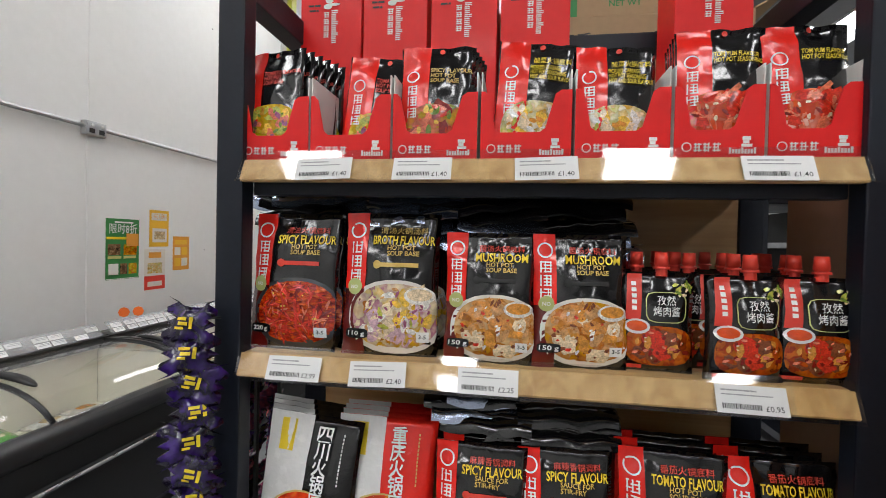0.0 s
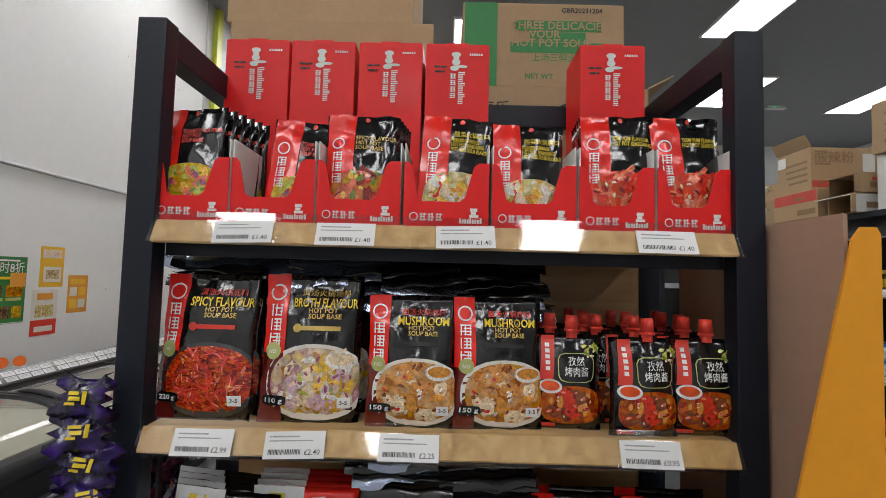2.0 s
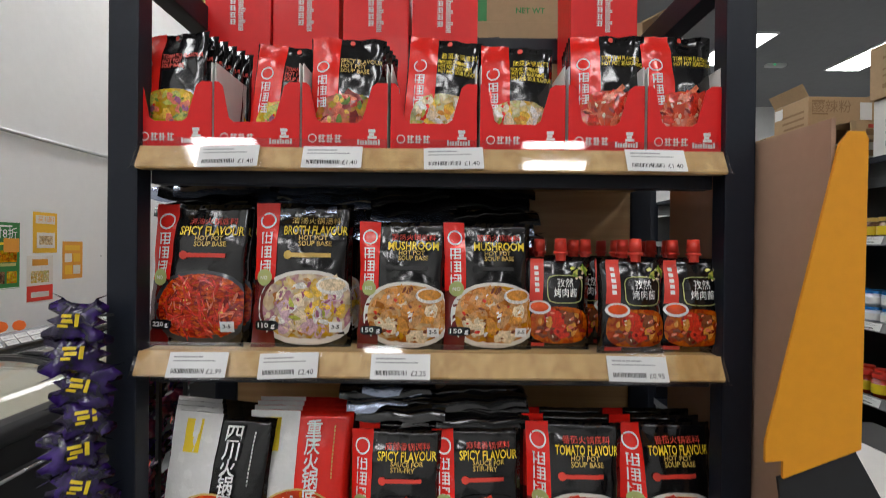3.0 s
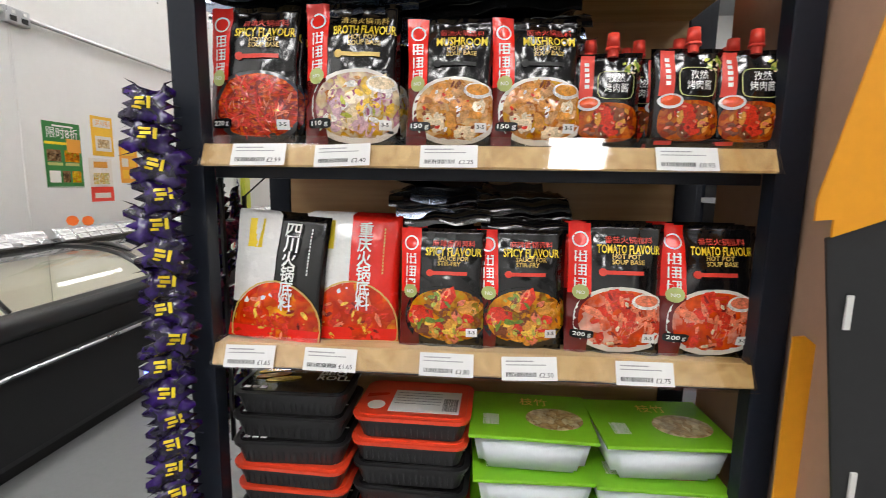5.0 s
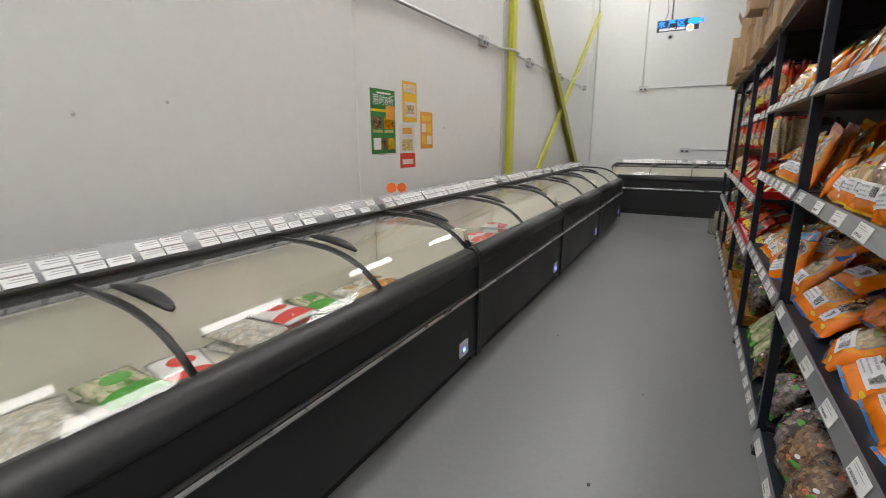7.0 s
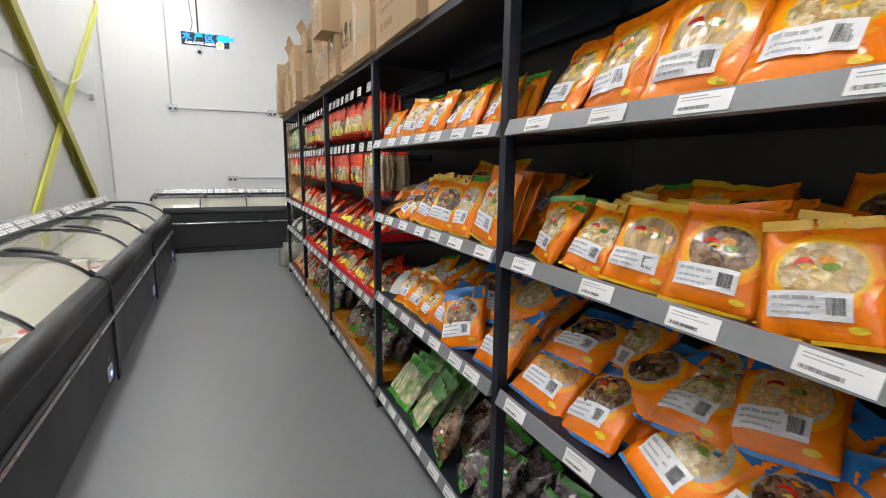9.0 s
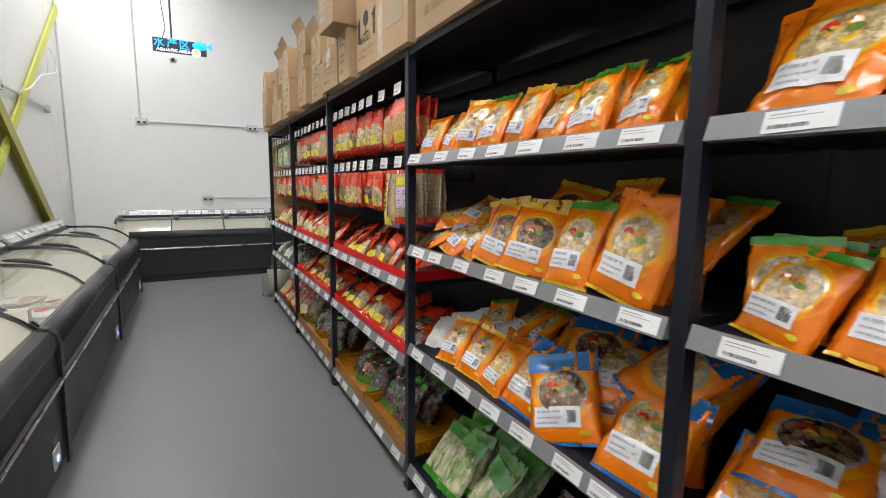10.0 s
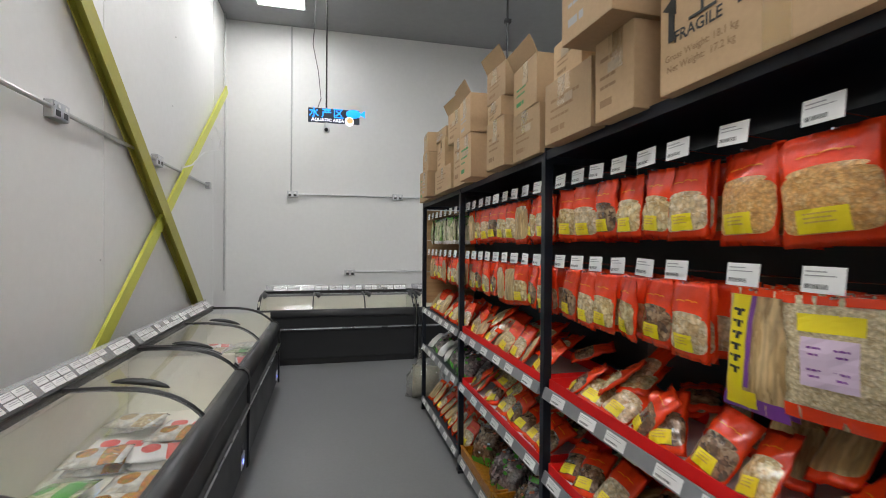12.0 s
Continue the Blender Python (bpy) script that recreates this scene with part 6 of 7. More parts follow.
WIRE = mat("chrome_wire_hook", (0.5, 0.5, 0.52), 0.25, 0.9)
HOOK = mesh_of(add_rod(rod((0, 0, 0), (-0.27, 0, 0.012), 0.003, 6), (0, 0, 0.03), (-0.285, 0, 0.046), 0.002, 6), "prong", WIRE)
TAG = Stock(ticket(0.078, 0.050, "", seed=5, label="white price card on a hook's end", group="hook price cards"))


def hook_row(y0, y1, z, stocks, spacing, packs, order):
    y, k = y1 - spacing * 0.55, 0
    while y > y0 + 0.05:
        hk = thing("display_hook", "chrome wire display hook with hanging packets", "hook", "display hooks", at=pose(-0.081, y, z))
        part("prong", HOOK, None, hk)
        TAG.put(pose(-0.374, y + rng.uniform(-0.004, 0.004), z + 0.046, -6, rng.uniform(-3, 3), -90 + rng.uniform(-4, 4)))
        st = stocks[order[k % len(order)]]
        n = packs
        for i in range(n):
            (st if i == 0 else st.back).put(pose(-0.335 + i * 0.042 + rng.uniform(-0.003, 0.003), y + rng.uniform(-0.006, 0.006), z + 0.008 - st.ob.data.vertices[0].co.z - max(v.co.z for v in st.ob.data.vertices) + 0.006, rng.uniform(-5, 3), rng.uniform(-5, 5), -90 + rng.uniform(-15, 15)))
        y -= spacing
        k += 1


hook_row(C + 0.02, C + 0.47, 1.735, [NUT], 0.195, 4, (0,))
hook_row(C + 0.44, D - 0.02, 1.735, REDS, 0.125, 5, (0, 1, 2, 0))
hook_row(C + 0.02, C + 0.43, 1.420, [OATS, STICK], 0.170, 5, (1, 0))
hook_row(C + 0.40, D - 0.02, 1.420, REDS, 0.125, 5, (2, 1, 0, 0))
hook_row(D + 0.02, E_ - 0.02, 1.735, REDS, 0.130, 4, (3, 0, 1, 2, 0, 1))
hook_row(D + 0.02, E_ - 0.02, 1.420, REDS, 0.130, 4, (0, 2, 1, 2, 3, 3))
hook_row(E_ + 0.02, F_ - 0.05, 1.735, [GLASSY], 0.15, 4, (0,))
hook_row(E_ + 0.02, F_ - 0.05, 1.420, REDS, 0.15, 4, (3, 0, 1))
for y0, y1 in ((C + g, D - g), (D + g, E_ - g)):
    red_tray(y0, y1, LEVELS_B[0], 0.034)
    leaning_row(REDS, y0, y1, LEVELS_B[0], 0.135, 46, 1, 0.095, 15, front=SX + 0.006)
    heap(REDS, y0 + 0.08, y1 - 0.08, LEVELS_B[0], 13, 0.09, 0.20, 0.02, 0.09, (48, 82), 45)
    red_tray(y0, y1, LEVELS_B[1], 0.030)
    leaning_row(REDS, y0, y1, LEVELS_B[1], 0.125, 52, 1, 0.095, 14, front=SX + 0.006, order=(2, 2, 1, 2, 0))
    heap(REDS, y0 + 0.08, y1 - 0.08, LEVELS_B[1], 11, 0.10, 0.20, 0.02, 0.07, (52, 80), 32)
    wicker_tray(y0, (y0 + y1) / 2 - 0.01, LEVELS_B[2])
    wicker_tray((y0 + y1) / 2 + 0.01, y1, LEVELS_B[2])
    leaning_row(DARK, y0 + 0.05, y1 - 0.05, LEVELS_B[2] + 0.009, 0.19, 34, 2, 0.105, 15, front=SX + 0.05)
leaning_row(REDS, E_ + g, F_ - 0.05, LEVELS_B[0], 0.130, 38, 3, 0.062, 8, order=(3, 0, 1))
leaning_row([GREYBAG, DARK[0]], E_ + g, F_ - 0.05, LEVELS_B[1], 0.17, 50, 3, 0.07, 8)
leaning_row(REDS, E_ + g, F_ - 0.05, LEVELS_B[2], 0.130, 45, 3, 0.07, 8, order=(3, 3, 1))

# tickets along the sloped rails
RT = Stock(ticket(0.098, 0.036, "", seed=9, label="white price ticket in the grey shelf rail", group="rack price tickets"))


def rail_tickets(y0, y1, z, n):
    for k in range(n):
        y = y1 - (k + 0.5) * (y1 - y0) / n + rng.uniform(-0.03, 0.03)
        RT.put(pose(PX - 0.0055, y, z - 0.0205, -21, rng.uniform(-1.5, 1.5), -90 + rng.uniform(-1, 1)))


for y0, y1, n in ((A, B_, 5), (B_, C, 7)):
    for z in LEVELS_A:
        rail_tickets(y0 + g, y1 - g, z, n)
for y0, y1 in ((C, D), (D, E_), (E_, F_)):
    for z in LEVELS_B:
        rail_tickets(y0 + g, y1 - g, z, 6)


# big clear sack at the rack's end
sk = Film(0.40, 0.50, 0.28, 90, crease=0.030)
sack_bm = sk.body()
for v in sack_bm.verts:
    k = v.co.z / 0.50
    f = 1.06 - 0.62 * max(0.0, math.sin(math.pi * min(1.0, max(0.0, (k - 0.45) / 0.55)) * 0.62)) + 0.05 * math.sin(23 * v.co.x + 31 * k)
    v.co.x, v.co.y = v.co.x * f, v.co.y * f
o = solid("clear_sack", sack_bm, clear_mat("crinkled_clear_film", (0.95, 0.95, 0.93), 0.12, 1.5, 0.14, (0.50, 0.49, 0.42), 0.8), "large crinkled clear plastic sack standing on the floor", "sack", at=pose(-0.32, 7.68, 0.0, -4, 0, -30), smooth=True)
M_SACK = ramp_mat("dull_paper_sack", [(0.26, 0.25, 0.20), (0.42, 0.40, 0.33), (0.20, 0.19, 0.15)], 14, 0.6, kind="NOISE")
sk = Film(0.29, 0.33, 0.18, 91, crease=0.006)
solid("paper_sack", sk.body(), M_SACK, "pale filled paper sack inside a clear sack", "sack", at=pose(-0.32, 7.68, 0.002, -4, 0, -30), smooth=True)


# ---- cartons ----
def carton(x0, y0, z0, sx, sy, sz, turn=0.0, face="x", words=(), flaps=False, label="plain brown corrugated carton sealed with tape", shade=M_CARD, green=False):
    t = thing("carton", label, "carton", "brown cartons", at=pose(x0 + sx / 2, y0 + sy / 2, z0, 0, 0, turn))
    hx, hy = sx / 2, sy / 2
    part("box_body", box(-hx, -hy, 0, hx, hy, sz, 0.004), shade, t)
    if not flaps:
        part("tape", box(-0.025 if sx < sy else -hx - 0.0008, -hy - 0.0008 if sx < sy else -0.025, sz - 0.06, 0.025 if sx < sy else hx + 0.0008, hy + 0.0008 if sx < sy else 0.025, sz + 0.0008), M_TAPE, t, "clear parcel tape").visible_shadow = False
    else:
        part("flap", box(0, -hy, 0, 0.004, hy, min(hx, 0.075), 0.001), shade, t, "open flap", at=pose(-hx, 0, sz, 0, -28, 0))
        part("flap", box(-0.004, -hy, 0, 0, hy, min(hx, 0.075), 0.001), shade, t, "open flap", at=pose(hx, 0, sz, 0, 62, 0))
    for words_, cx, cz, hgt, ink in words:
        b = text_bm(words_, hgt, None, "CENTER", lines=0.8)
        for v in b.verts:
            v.co = Vector((v.co.x + cx, -hy - 0.0026, v.co.z + cz)) if face == "y" else Vector((-hx - 0.0012, -v.co.x + cx, v.co.z + cz))
        part("lettering", b, ink, t)
    if not words:
        r = random.Random(int(y0 * 100))
        ink = r.choice((M_CARDDARK, M_GREYINK, M_GREENINK, M_CARDDARK))
        rows = [(0.62 + r.uniform(-0.05, 0.1), 0.05, r.uniform(0.2, 0.6)), (0.50, 0.04, r.uniform(0.0, 0.5)), (0.38, 0.04, r.uniform(-0.1, 0.5)), (0.16, 0.09, -0.05)][r.choice((0, 0, 1)):]
        for v, th, w1 in rows:
            b = bars_bm([(-0.7 * hy, w1 * hy, sz * v, sz * th)], r)
            for q in b.verts:
                q.co = Vector((-hx - 0.0012, -q.co.x, q.co.z))
            part("print_bar", b, ink, t)
        # tape over the top edge of the front, a little askew
        a = r.uniform(-0.3, 0.3) * hy
        tp = part("edge_tape", box(-hx - 0.0012, a - 0.026, sz * 0.55, -hx - 0.0004, a + 0.026, sz + 0.0006), M_TAPE, t, "clear parcel tape")
        tp.visible_shadow = False
        lb = r.uniform(-0.2, 0.3) * hy
        part("paper_label", box(-hx - 0.0022, lb - 0.028, sz * 0.55, -hx - 0.0013, lb + 0.028, sz * 0.55 + 0.030), M_SMUDGE, t, "small grey label")
    return t


M_SMUDGE = ramp_mat("smudged_label", [(0.30, 0.25, 0.18), (0.44, 0.34, 0.22), (0.22, 0.20, 0.18)], 60, 0.7, kind="NOISE", coat=0.0)
M_CARDRED = mat("red_print_on_card", (0.62, 0.09, 0.06), 0.7, var=0.1, scale=12)
M_GREENINK = mat("green_print", (0.04, 0.24, 0.07), 0.6)
T0 = 1.9055
carton(-0.446, 1.205, T0, 0.525, 0.40, 0.320, words=(("", 0, 0, 0.01, M_INK),), label="wide brown carton on top of the rack")
carton(-0.465, 1.22, T0 + 0.321, 0.49, 0.38, 0.30, words=(("", 0, 0, 0.01, M_INK),), label="wide brown carton on another carton")
carton(0.085, 1.205, T0, 0.55, 0.40, 0.160, face="y", flaps=True, words=(("CHR3", 0.10, 0.085, 0.032, M_INK), ("康乐", -0.12, 0.085, 0.030, M_INK)), label="low open brown carton with black lettering")
t = carton(0.155, 1.215, T0 + 0.162, 0.42, 0.36, 0.225, face="y", words=(("THREE DELICACIES\nFLAVOUR\nHOT POT SOUP", 0.04, 0.155, 0.021, M_CARD), ("上汤三鲜火锅", 0.04, 0.070, 0.017, M_GREENINK), ("GBR20231204", 0.10, 0.200, 0.013, M_INK), ("NET WT", -0.01, 0.022, 0.014, M_GREENINK)), label="brown carton with green bands, three delicacies hot pot soup")
part("green_band", box(-0.205, -0.1815, 0.0, -0.120, -0.1803, 0.224), M_GREENINK, t, "green printed band")
part("green_plate", box(-0.075, -0.1812, 0.150, 0.150, -0.1804, 0.178), M_GREENINK, t)
part("green_plate", box(-0.035, -0.1812, 0.122, 0.110, -0.1804, 0.148), M_GREENINK, t)
part("green_plate", box(-0.085, -0.1812, 0.092, 0.160, -0.1804, 0.120), M_GREENINK, t)
PRINTS = [("FRAGILE", 0.180, 0.118, 0.028, M_INK), ("Gross Weight: 18.1 kg", 0.175, 0.078, 0.017, M_CARDDARK), ("Net Weight:  17.2 kg", 0.175, 0.050, 0.017, M_CARDDARK)]
big = carton(-0.437, 3.60, T0, 0.46, 0.605, 0.43, words=PRINTS, label="large brown carton marked fragile on the rack top")
# the arrow and the cracked glass above the word
for cy in (0.262, 0.06):
    part("arrow_stem", box(-0.2322, cy - 0.010, 0.125, -0.2306, cy + 0.010, 0.202), M_INK, big)
    ah = bmesh.new()
    bmesh.ops.create_cone(ah, cap_ends=True, segments=3, radius1=0.030, radius2=0.030, depth=0.0016, matrix=pose(-0.2314, cy, 0.212) @ Matrix.Rotation(math.radians(-90), 4, "Y"))
    part("arrow_head", ah, M_INK, big)
part("glass_foot", box(-0.2322, 0.125, 0.152, -0.2306, 0.205, 0.159), M_INK, big)
part("glass_stem", box(-0.2322, 0.161, 0.1595, -0.2306, 0.169, 0.186), M_INK, big)
gl = bmesh.new()
bmesh.ops.create_cone(gl, cap_ends=True, segments=16, radius1=0.034, radius2=0.034, depth=0.0016, matrix=pose(-0.2314, 0.165, 0.219) @ Matrix.Rotation(math.radians(-90), 4, "Y"))
part("glass_bowl", gl, M_INK, big)
part("seam_tape", box(-0.2308, -0.045, 0.001, -0.2302, 0.015, 0.429), M_TAPE, big, "clear parcel tape").visible_shadow = False
part("print_bar", box(-0.2320, -0.26, 0.10, -0.2306, -0.06, 0.19), M_SMUDGE, big, "smudged grey label")
CARTONS = [  # front x, y0, y1, foot, height, depth, turn, open
    (-0.405, 2.55, 2.97, 0, 0.30, 0.42, 0, 0), (-0.425, 3.02, 3.56, 0, 0.36, 0.42, -1, 0), (-0.452, 4.290, 4.478, 0, 0.245, 0.36, 0, 0), (-0.455, 4.505, 4.815, 0, 0.226, 0.40, 1, 0),
    (-0.54, 4.275, 4.530, 0.2465, 0.27, 0.42, 2, 0), (-0.43, 4.585, 4.80, 0.232, 0.145, 0.34, -2, 0), (-0.43, 4.925, 5.195, 0, 0.208, 0.38, 1, 0), (-0.432, 4.930, 5.190, 0.210, 0.205, 0.38, -1.5, 1),
    (-0.468, 5.220, 5.455, 0, 0.235, 0.36, 1, 0), (-0.470, 5.225, 5.440, 0.237, 0.090, 0.34, -3, 0), (-0.468, 5.225, 5.450, 0.3285, 0.16, 0.34, 3, 1), (-0.500, 5.625, 5.845, 0, 0.245, 0.40, 0, 0),
    (-0.502, 5.615, 5.850, 0.247, 0.215, 0.40, -2, 2), (-0.46, 5.90, 6.14, 0, 0.30, 0.38, 0, 0), (-0.478, 6.16, 6.60, 0, 0.170, 0.40, 1, 0), (-0.470, 6.30, 6.60, 0.172, 0.205, 0.38, -3, 0),
    (-0.455, 6.02, 6.29, 0.305, 0.20, 0.36, 4, 1), (-0.472, 6.34, 6.60, 0.380, 0.080, 0.34, 3, 0), (-0.530, 6.655, 6.85, 0, 0.190, 0.40, 0, 0), (-0.525, 6.66, 6.84, 0.192, 0.145, 0.38, 2, 0), (-0.520, 6.65, 6.85, 0.339, 0.150, 0.36, -3, 0),
    (-0.46, 6.90, 7.30, 0, 0.26, 0.40, 0, 0)]
for x0, y0, y1, zf, hz, dx, trn, op in CARTONS:
    carton(x0, y0, T0 + zf, dx, y1 - y0, hz, turn=trn, flaps=op > 0, label="open brown carton stacked on another" if op else "brown carton stacked on others and sealed with tape" if zf else "brown corrugated carton standing on the rack top")


# ---- posters ----
def poster(y0, y1, z0, z1, ground, blocks, words, label):
    t = thing("poster", label, "poster", "paper posters on the wall", at=pose(XW, (y0 + y1) / 2, z0, 0, 0, 90))
    w, h = y1 - y0, z1 - z0
    part("sheet", box(-w / 2, -0.0015, 0, w / 2, -0.0003, h), ground, t)
    for k, (u0, v0, u1, v1, m) in enumerate(blocks):
        part("print_block", box(-w / 2 + u0 * w, -0.0022 - 0.0003 * k, v0 * h, -w / 2 + u1 * w, -0.0016, v1 * h), m, t)
    for s_, u, v, hh, ww, m in words:
        b = text_bm(s_, hh, ww, "CENTER")
        for p in b.verts:
            p.co = Vector((p.co.x - w / 2 + u * w, -0.0066, p.co.z + v * h))
        part("lettering", b, m, t)


M_PGREEN = mat("green_poster", (0.03, 0.20, 0.045), 0.5, var=0.05)
M_PYEL = mat("yellow_poster", (0.80, 0.46, 0.03), 0.5, var=0.05)
M_PORG = mat("orange_poster", (0.74, 0.32, 0.04), 0.5, var=0.05)
poster(2.817, 3.099, 1.203, 1.629, M_PGREEN, [(0.02, 0.005, 0.98, 0.015, M_WHITE), (0.02, 0.66, 0.60, 0.70, M_YELLOW), (0.06, 0.40, 0.42, 0.58, M_BROWN), (0.06, 0.34, 0.45, 0.385, M_LIME), (0.52, 0.34, 0.9, 0.385, M_LIME), (0.52, 0.40, 0.92, 0.58, M_STIR), (0.60, 0.55, 0.98, 0.76, M_PORG), (0.08, 0.08, 0.36, 0.26, M_WHITE), (0.42, 0.08, 0.62, 0.26, M_BROWN), (0.68, 0.08, 0.92, 0.26, M_SALAD), (0.25, 0.93, 0.8, 0.955, M_WHITE)],
       [("限时8折", 0.5, 0.77, 0.055, 0.235, M_WHITE)], "green and white sale poster on the white wall")
poster(3.197, 3.394, 1.430, 1.712, M_PYEL, [(0.1, 0.72, 0.9, 0.92, M_WHITEBOWL), (0.15, 0.12, 0.9, 0.5, M_WHITEBOWL), (0.25, 0.2, 0.8, 0.42, M_BEIGE)], [("买1送1", 0.5, 0.78, 0.030, 0.13, M_PORG)], "yellow offer poster with a bowl picture")
poster(3.444, 3.632, 1.235, 1.512, M_PORG, [(0.1, 0.76, 0.85, 0.90, M_PYEL), (0.1, 0.45, 0.45, 0.68, M_WHITEBOWL), (0.52, 0.45, 0.88, 0.68, M_PYEL), (0.1, 0.12, 0.45, 0.36, M_PYEL), (0.52, 0.12, 0.88, 0.36, M_WHITEBOWL)], [], "small orange poster with product pictures")
poster(3.152, 3.359, 1.100, 1.412, M_WHITEBOWL, [(0.0, 0.0, 1.0, 0.34, M_REDINK), (0.15, 0.40, 0.85, 0.66, M_CABBAGE), (0.2, 0.78, 0.8, 0.92, M_PORG), (0.15, 0.08, 0.85, 0.2, M_WHITEBOWL)], [], "white and red poster with a bowl picture")


# ---- hanging lit sign ----
def glow(name, c, p):
    return mat(name, c, 0.4, emit=c, power=p)


sign = thing("hanging_sign", "lit blue and white aquatic area sign hanging from the ceiling", "sign", at=pose(-1.19, 8.60, 2.98))
part("board", box(-0.30, 0.0, -0.075, 0.27, 0.03, 0.085, 0.01), mat("dark_sign_board", (0.02, 0.03, 0.05), 0.4), sign, "dark backing board")
G_BLUE, G_WHITE, G_ORANGE = glow("blue_sign_light", (0.01, 0.28, 0.95), 1.6), glow("white_sign_light", (0.9, 0.92, 1.0), 1.4), glow("orange_sign_light", (0.95, 0.30, 0.12), 1.2)
for k, ch in enumerate("水产区"):
    b = text_bm(ch, 0.085, 0.105, "CENTER")
    for v in b.verts:
        v.co = Vector((v.co.x - 0.235 + 0.135 * k, -0.004, v.co.z - 0.010))
    part("character", b, G_BLUE, sign, "lit blue character")
b = text_bm("AQUATIC AREA", 0.034, 0.36, "CENTER")
for v in b.verts:
    v.co = Vector((v.co.x - 0.085, -0.004, v.co.z - 0.062))
part("lettering", b, G_WHITE, sign, "lit white lettering")
fish = bmesh.new()
bmesh.ops.create_uvsphere(fish, u_segments=18, v_segments=8, radius=1.0, matrix=pose(0.20, 0.0, 0.04) @ Matrix.Diagonal((0.085, 0.02, 0.05, 1)))
vs = [fish.verts.new(p) for p in ((0.27, -0.012, 0.04), (0.33, -0.012, 0.085), (0.33, -0.012, -0.005))]
fish.faces.new(vs)
part("fish_shape", fish, G_BLUE, sign, "lit blue fish shape", True)
sh = bmesh.new()
bmesh.ops.create_cone(sh, cap_ends=True, segments=24, radius1=0.052, radius2=0.045, depth=0.03, matrix=pose(0.155, -0.006, -0.045, 90, 0, 0))
part("round_shape", sh, G_WHITE, sign, "lit white disc", True)
sh = bmesh.new()
bmesh.ops.create_cone(sh, cap_ends=True, segments=20, radius1=0.034, radius2=0.030, depth=0.006, matrix=pose(0.160, -0.025, -0.042, 90, 0, 0))
part("round_mark", sh, G_ORANGE, sign, "orange mark")
part("pole", rod((-0.10, 0.015, 0.08), (-0.10, 0.015, HC - 2.98), 0.010), M_FZBLACK, sign, "black hanging pole")
cable_pts = [(-0.24, 0.03, HC - 2.98), (-0.22, 0.03, 1.2), (-0.25, 0.03, 0.8), (-0.19, 0.03, 0.5), (-0.16, 0.03, 0.2), (-0.20, 0.03, 0.08)]
part("cable", tube(cable_pts, 0.004, 6), M_FZBLACK, sign)
cam_thing = thing("dome_camera", "small white dome camera under a hanging sign", "camera", at=pose(-1.29, 8.61, 2.83))
part("mount", rod((0, 0, 0.02), (0, 0, 0.075), 0.022), M_WHITEPLASTIC, cam_thing)
b = bmesh.new()
bmesh.ops.create_uvsphere(b, u_segments=18, v_segments=10, radius=0.042)
part("dome", b, M_WHITEPLASTIC, cam_thing, "", True)
b = bmesh.new()
bmesh.ops.create_uvsphere(b, u_segments=12, v_segments=8, radius=0.024, matrix=pose(0, -0.026, -0.008))
part("lens", b, M_FZBLACK, cam_thing, "dark lens", True)
pole = thing("hanging_pole", "thin black pole with a small fitting hanging from the ceiling", "pole")
part("rod_length", rod((0.645, 8.0, 3.2), (0.645, 8.0, HC), 0.012), M_FZBLACK, pole)
part("fitting", box(0.61, 7.97, 3.98, 0.68, 8.03, 4.02, 0.006), M_FZBLACK, pole)

# ---- card display stand beside the end display ----
M_STANDORANGE = mat("orange_printed_card", (0.78, 0.32, 0.012), 0.5, var=0.05, scale=3, fine=60)
M_STANDBLACK = mat("black_printed_card", (0.018, 0.018, 0.019), 0.55, var=0.1)
M_STANDBROWN = mat("brown_card_back", (0.40, 0.25, 0.17), 0.75, var=0.05, scale=3, fine=60)
stand = thing("display_stand", "brown card display stand with orange and black printed sides", "display stand", at=pose(0, 0, 0))
part("back_panel", box(0.622, 0.622, 0.0, 0.628, 1.03, 1.665, 0.001), M_STANDBROWN, stand, "raw brown card back panel")


def plate(outline, y, thick):
    bm = bmesh.new()
    f = [bm.verts.new((x, y, z)) for x, z in outline]
    b = [bm.verts.new((x, y + thick, z)) for x, z in outline]
    bm.faces.new(f)
    bm.faces.new(b[::-1])
    k = len(outline)
    for i in range(k):
        bm.faces.new((f[i], b[i], b[(i + 1) % k], f[(i + 1) % k]))
    bmesh.ops.recalc_face_normals(bm, faces=bm.faces)
    return bm


part("side_wing", plate([(0.540, 1.262), (0.540, 1.238), (0.562, 1.240), (0.562, 1.218), (0.658, 1.255), (0.662, 1.638), (0.657, 1.647), (0.638, 1.647), (0.627, 1.632)], 0.614, 0.004), M_STANDORANGE, stand, "orange side wing")
part("front_wing", plate([(0.560, 1.216), (0.650, 0.60), (0.700, 0.0), (1.05, 0.0), (1.05, 0.55), (0.655, 1.252)], 0.620, 0.004), M_STANDBLACK, stand, "black side wing")
part("shelf_box", box(0.640, 0.640, 0.02, 1.05, 1.02, 1.14, 0.004), M_STANDBLACK, stand, "black card shelf body")
part("inner_wing", plate([(0.590, 0.0), (0.590, 1.062), (0.606, 1.064), (0.624, 1.050), (0.634, 1.020), (0.700, 0.60), (0.74, 0.0)], 0.700, 0.004), M_STANDORANGE, stand, "orange rounded wing")
part("top_fold", box(0.630, 0.64, 1.15, 0.90, 1.02, 1.154), M_CARDIN, stand, "pale card fold")
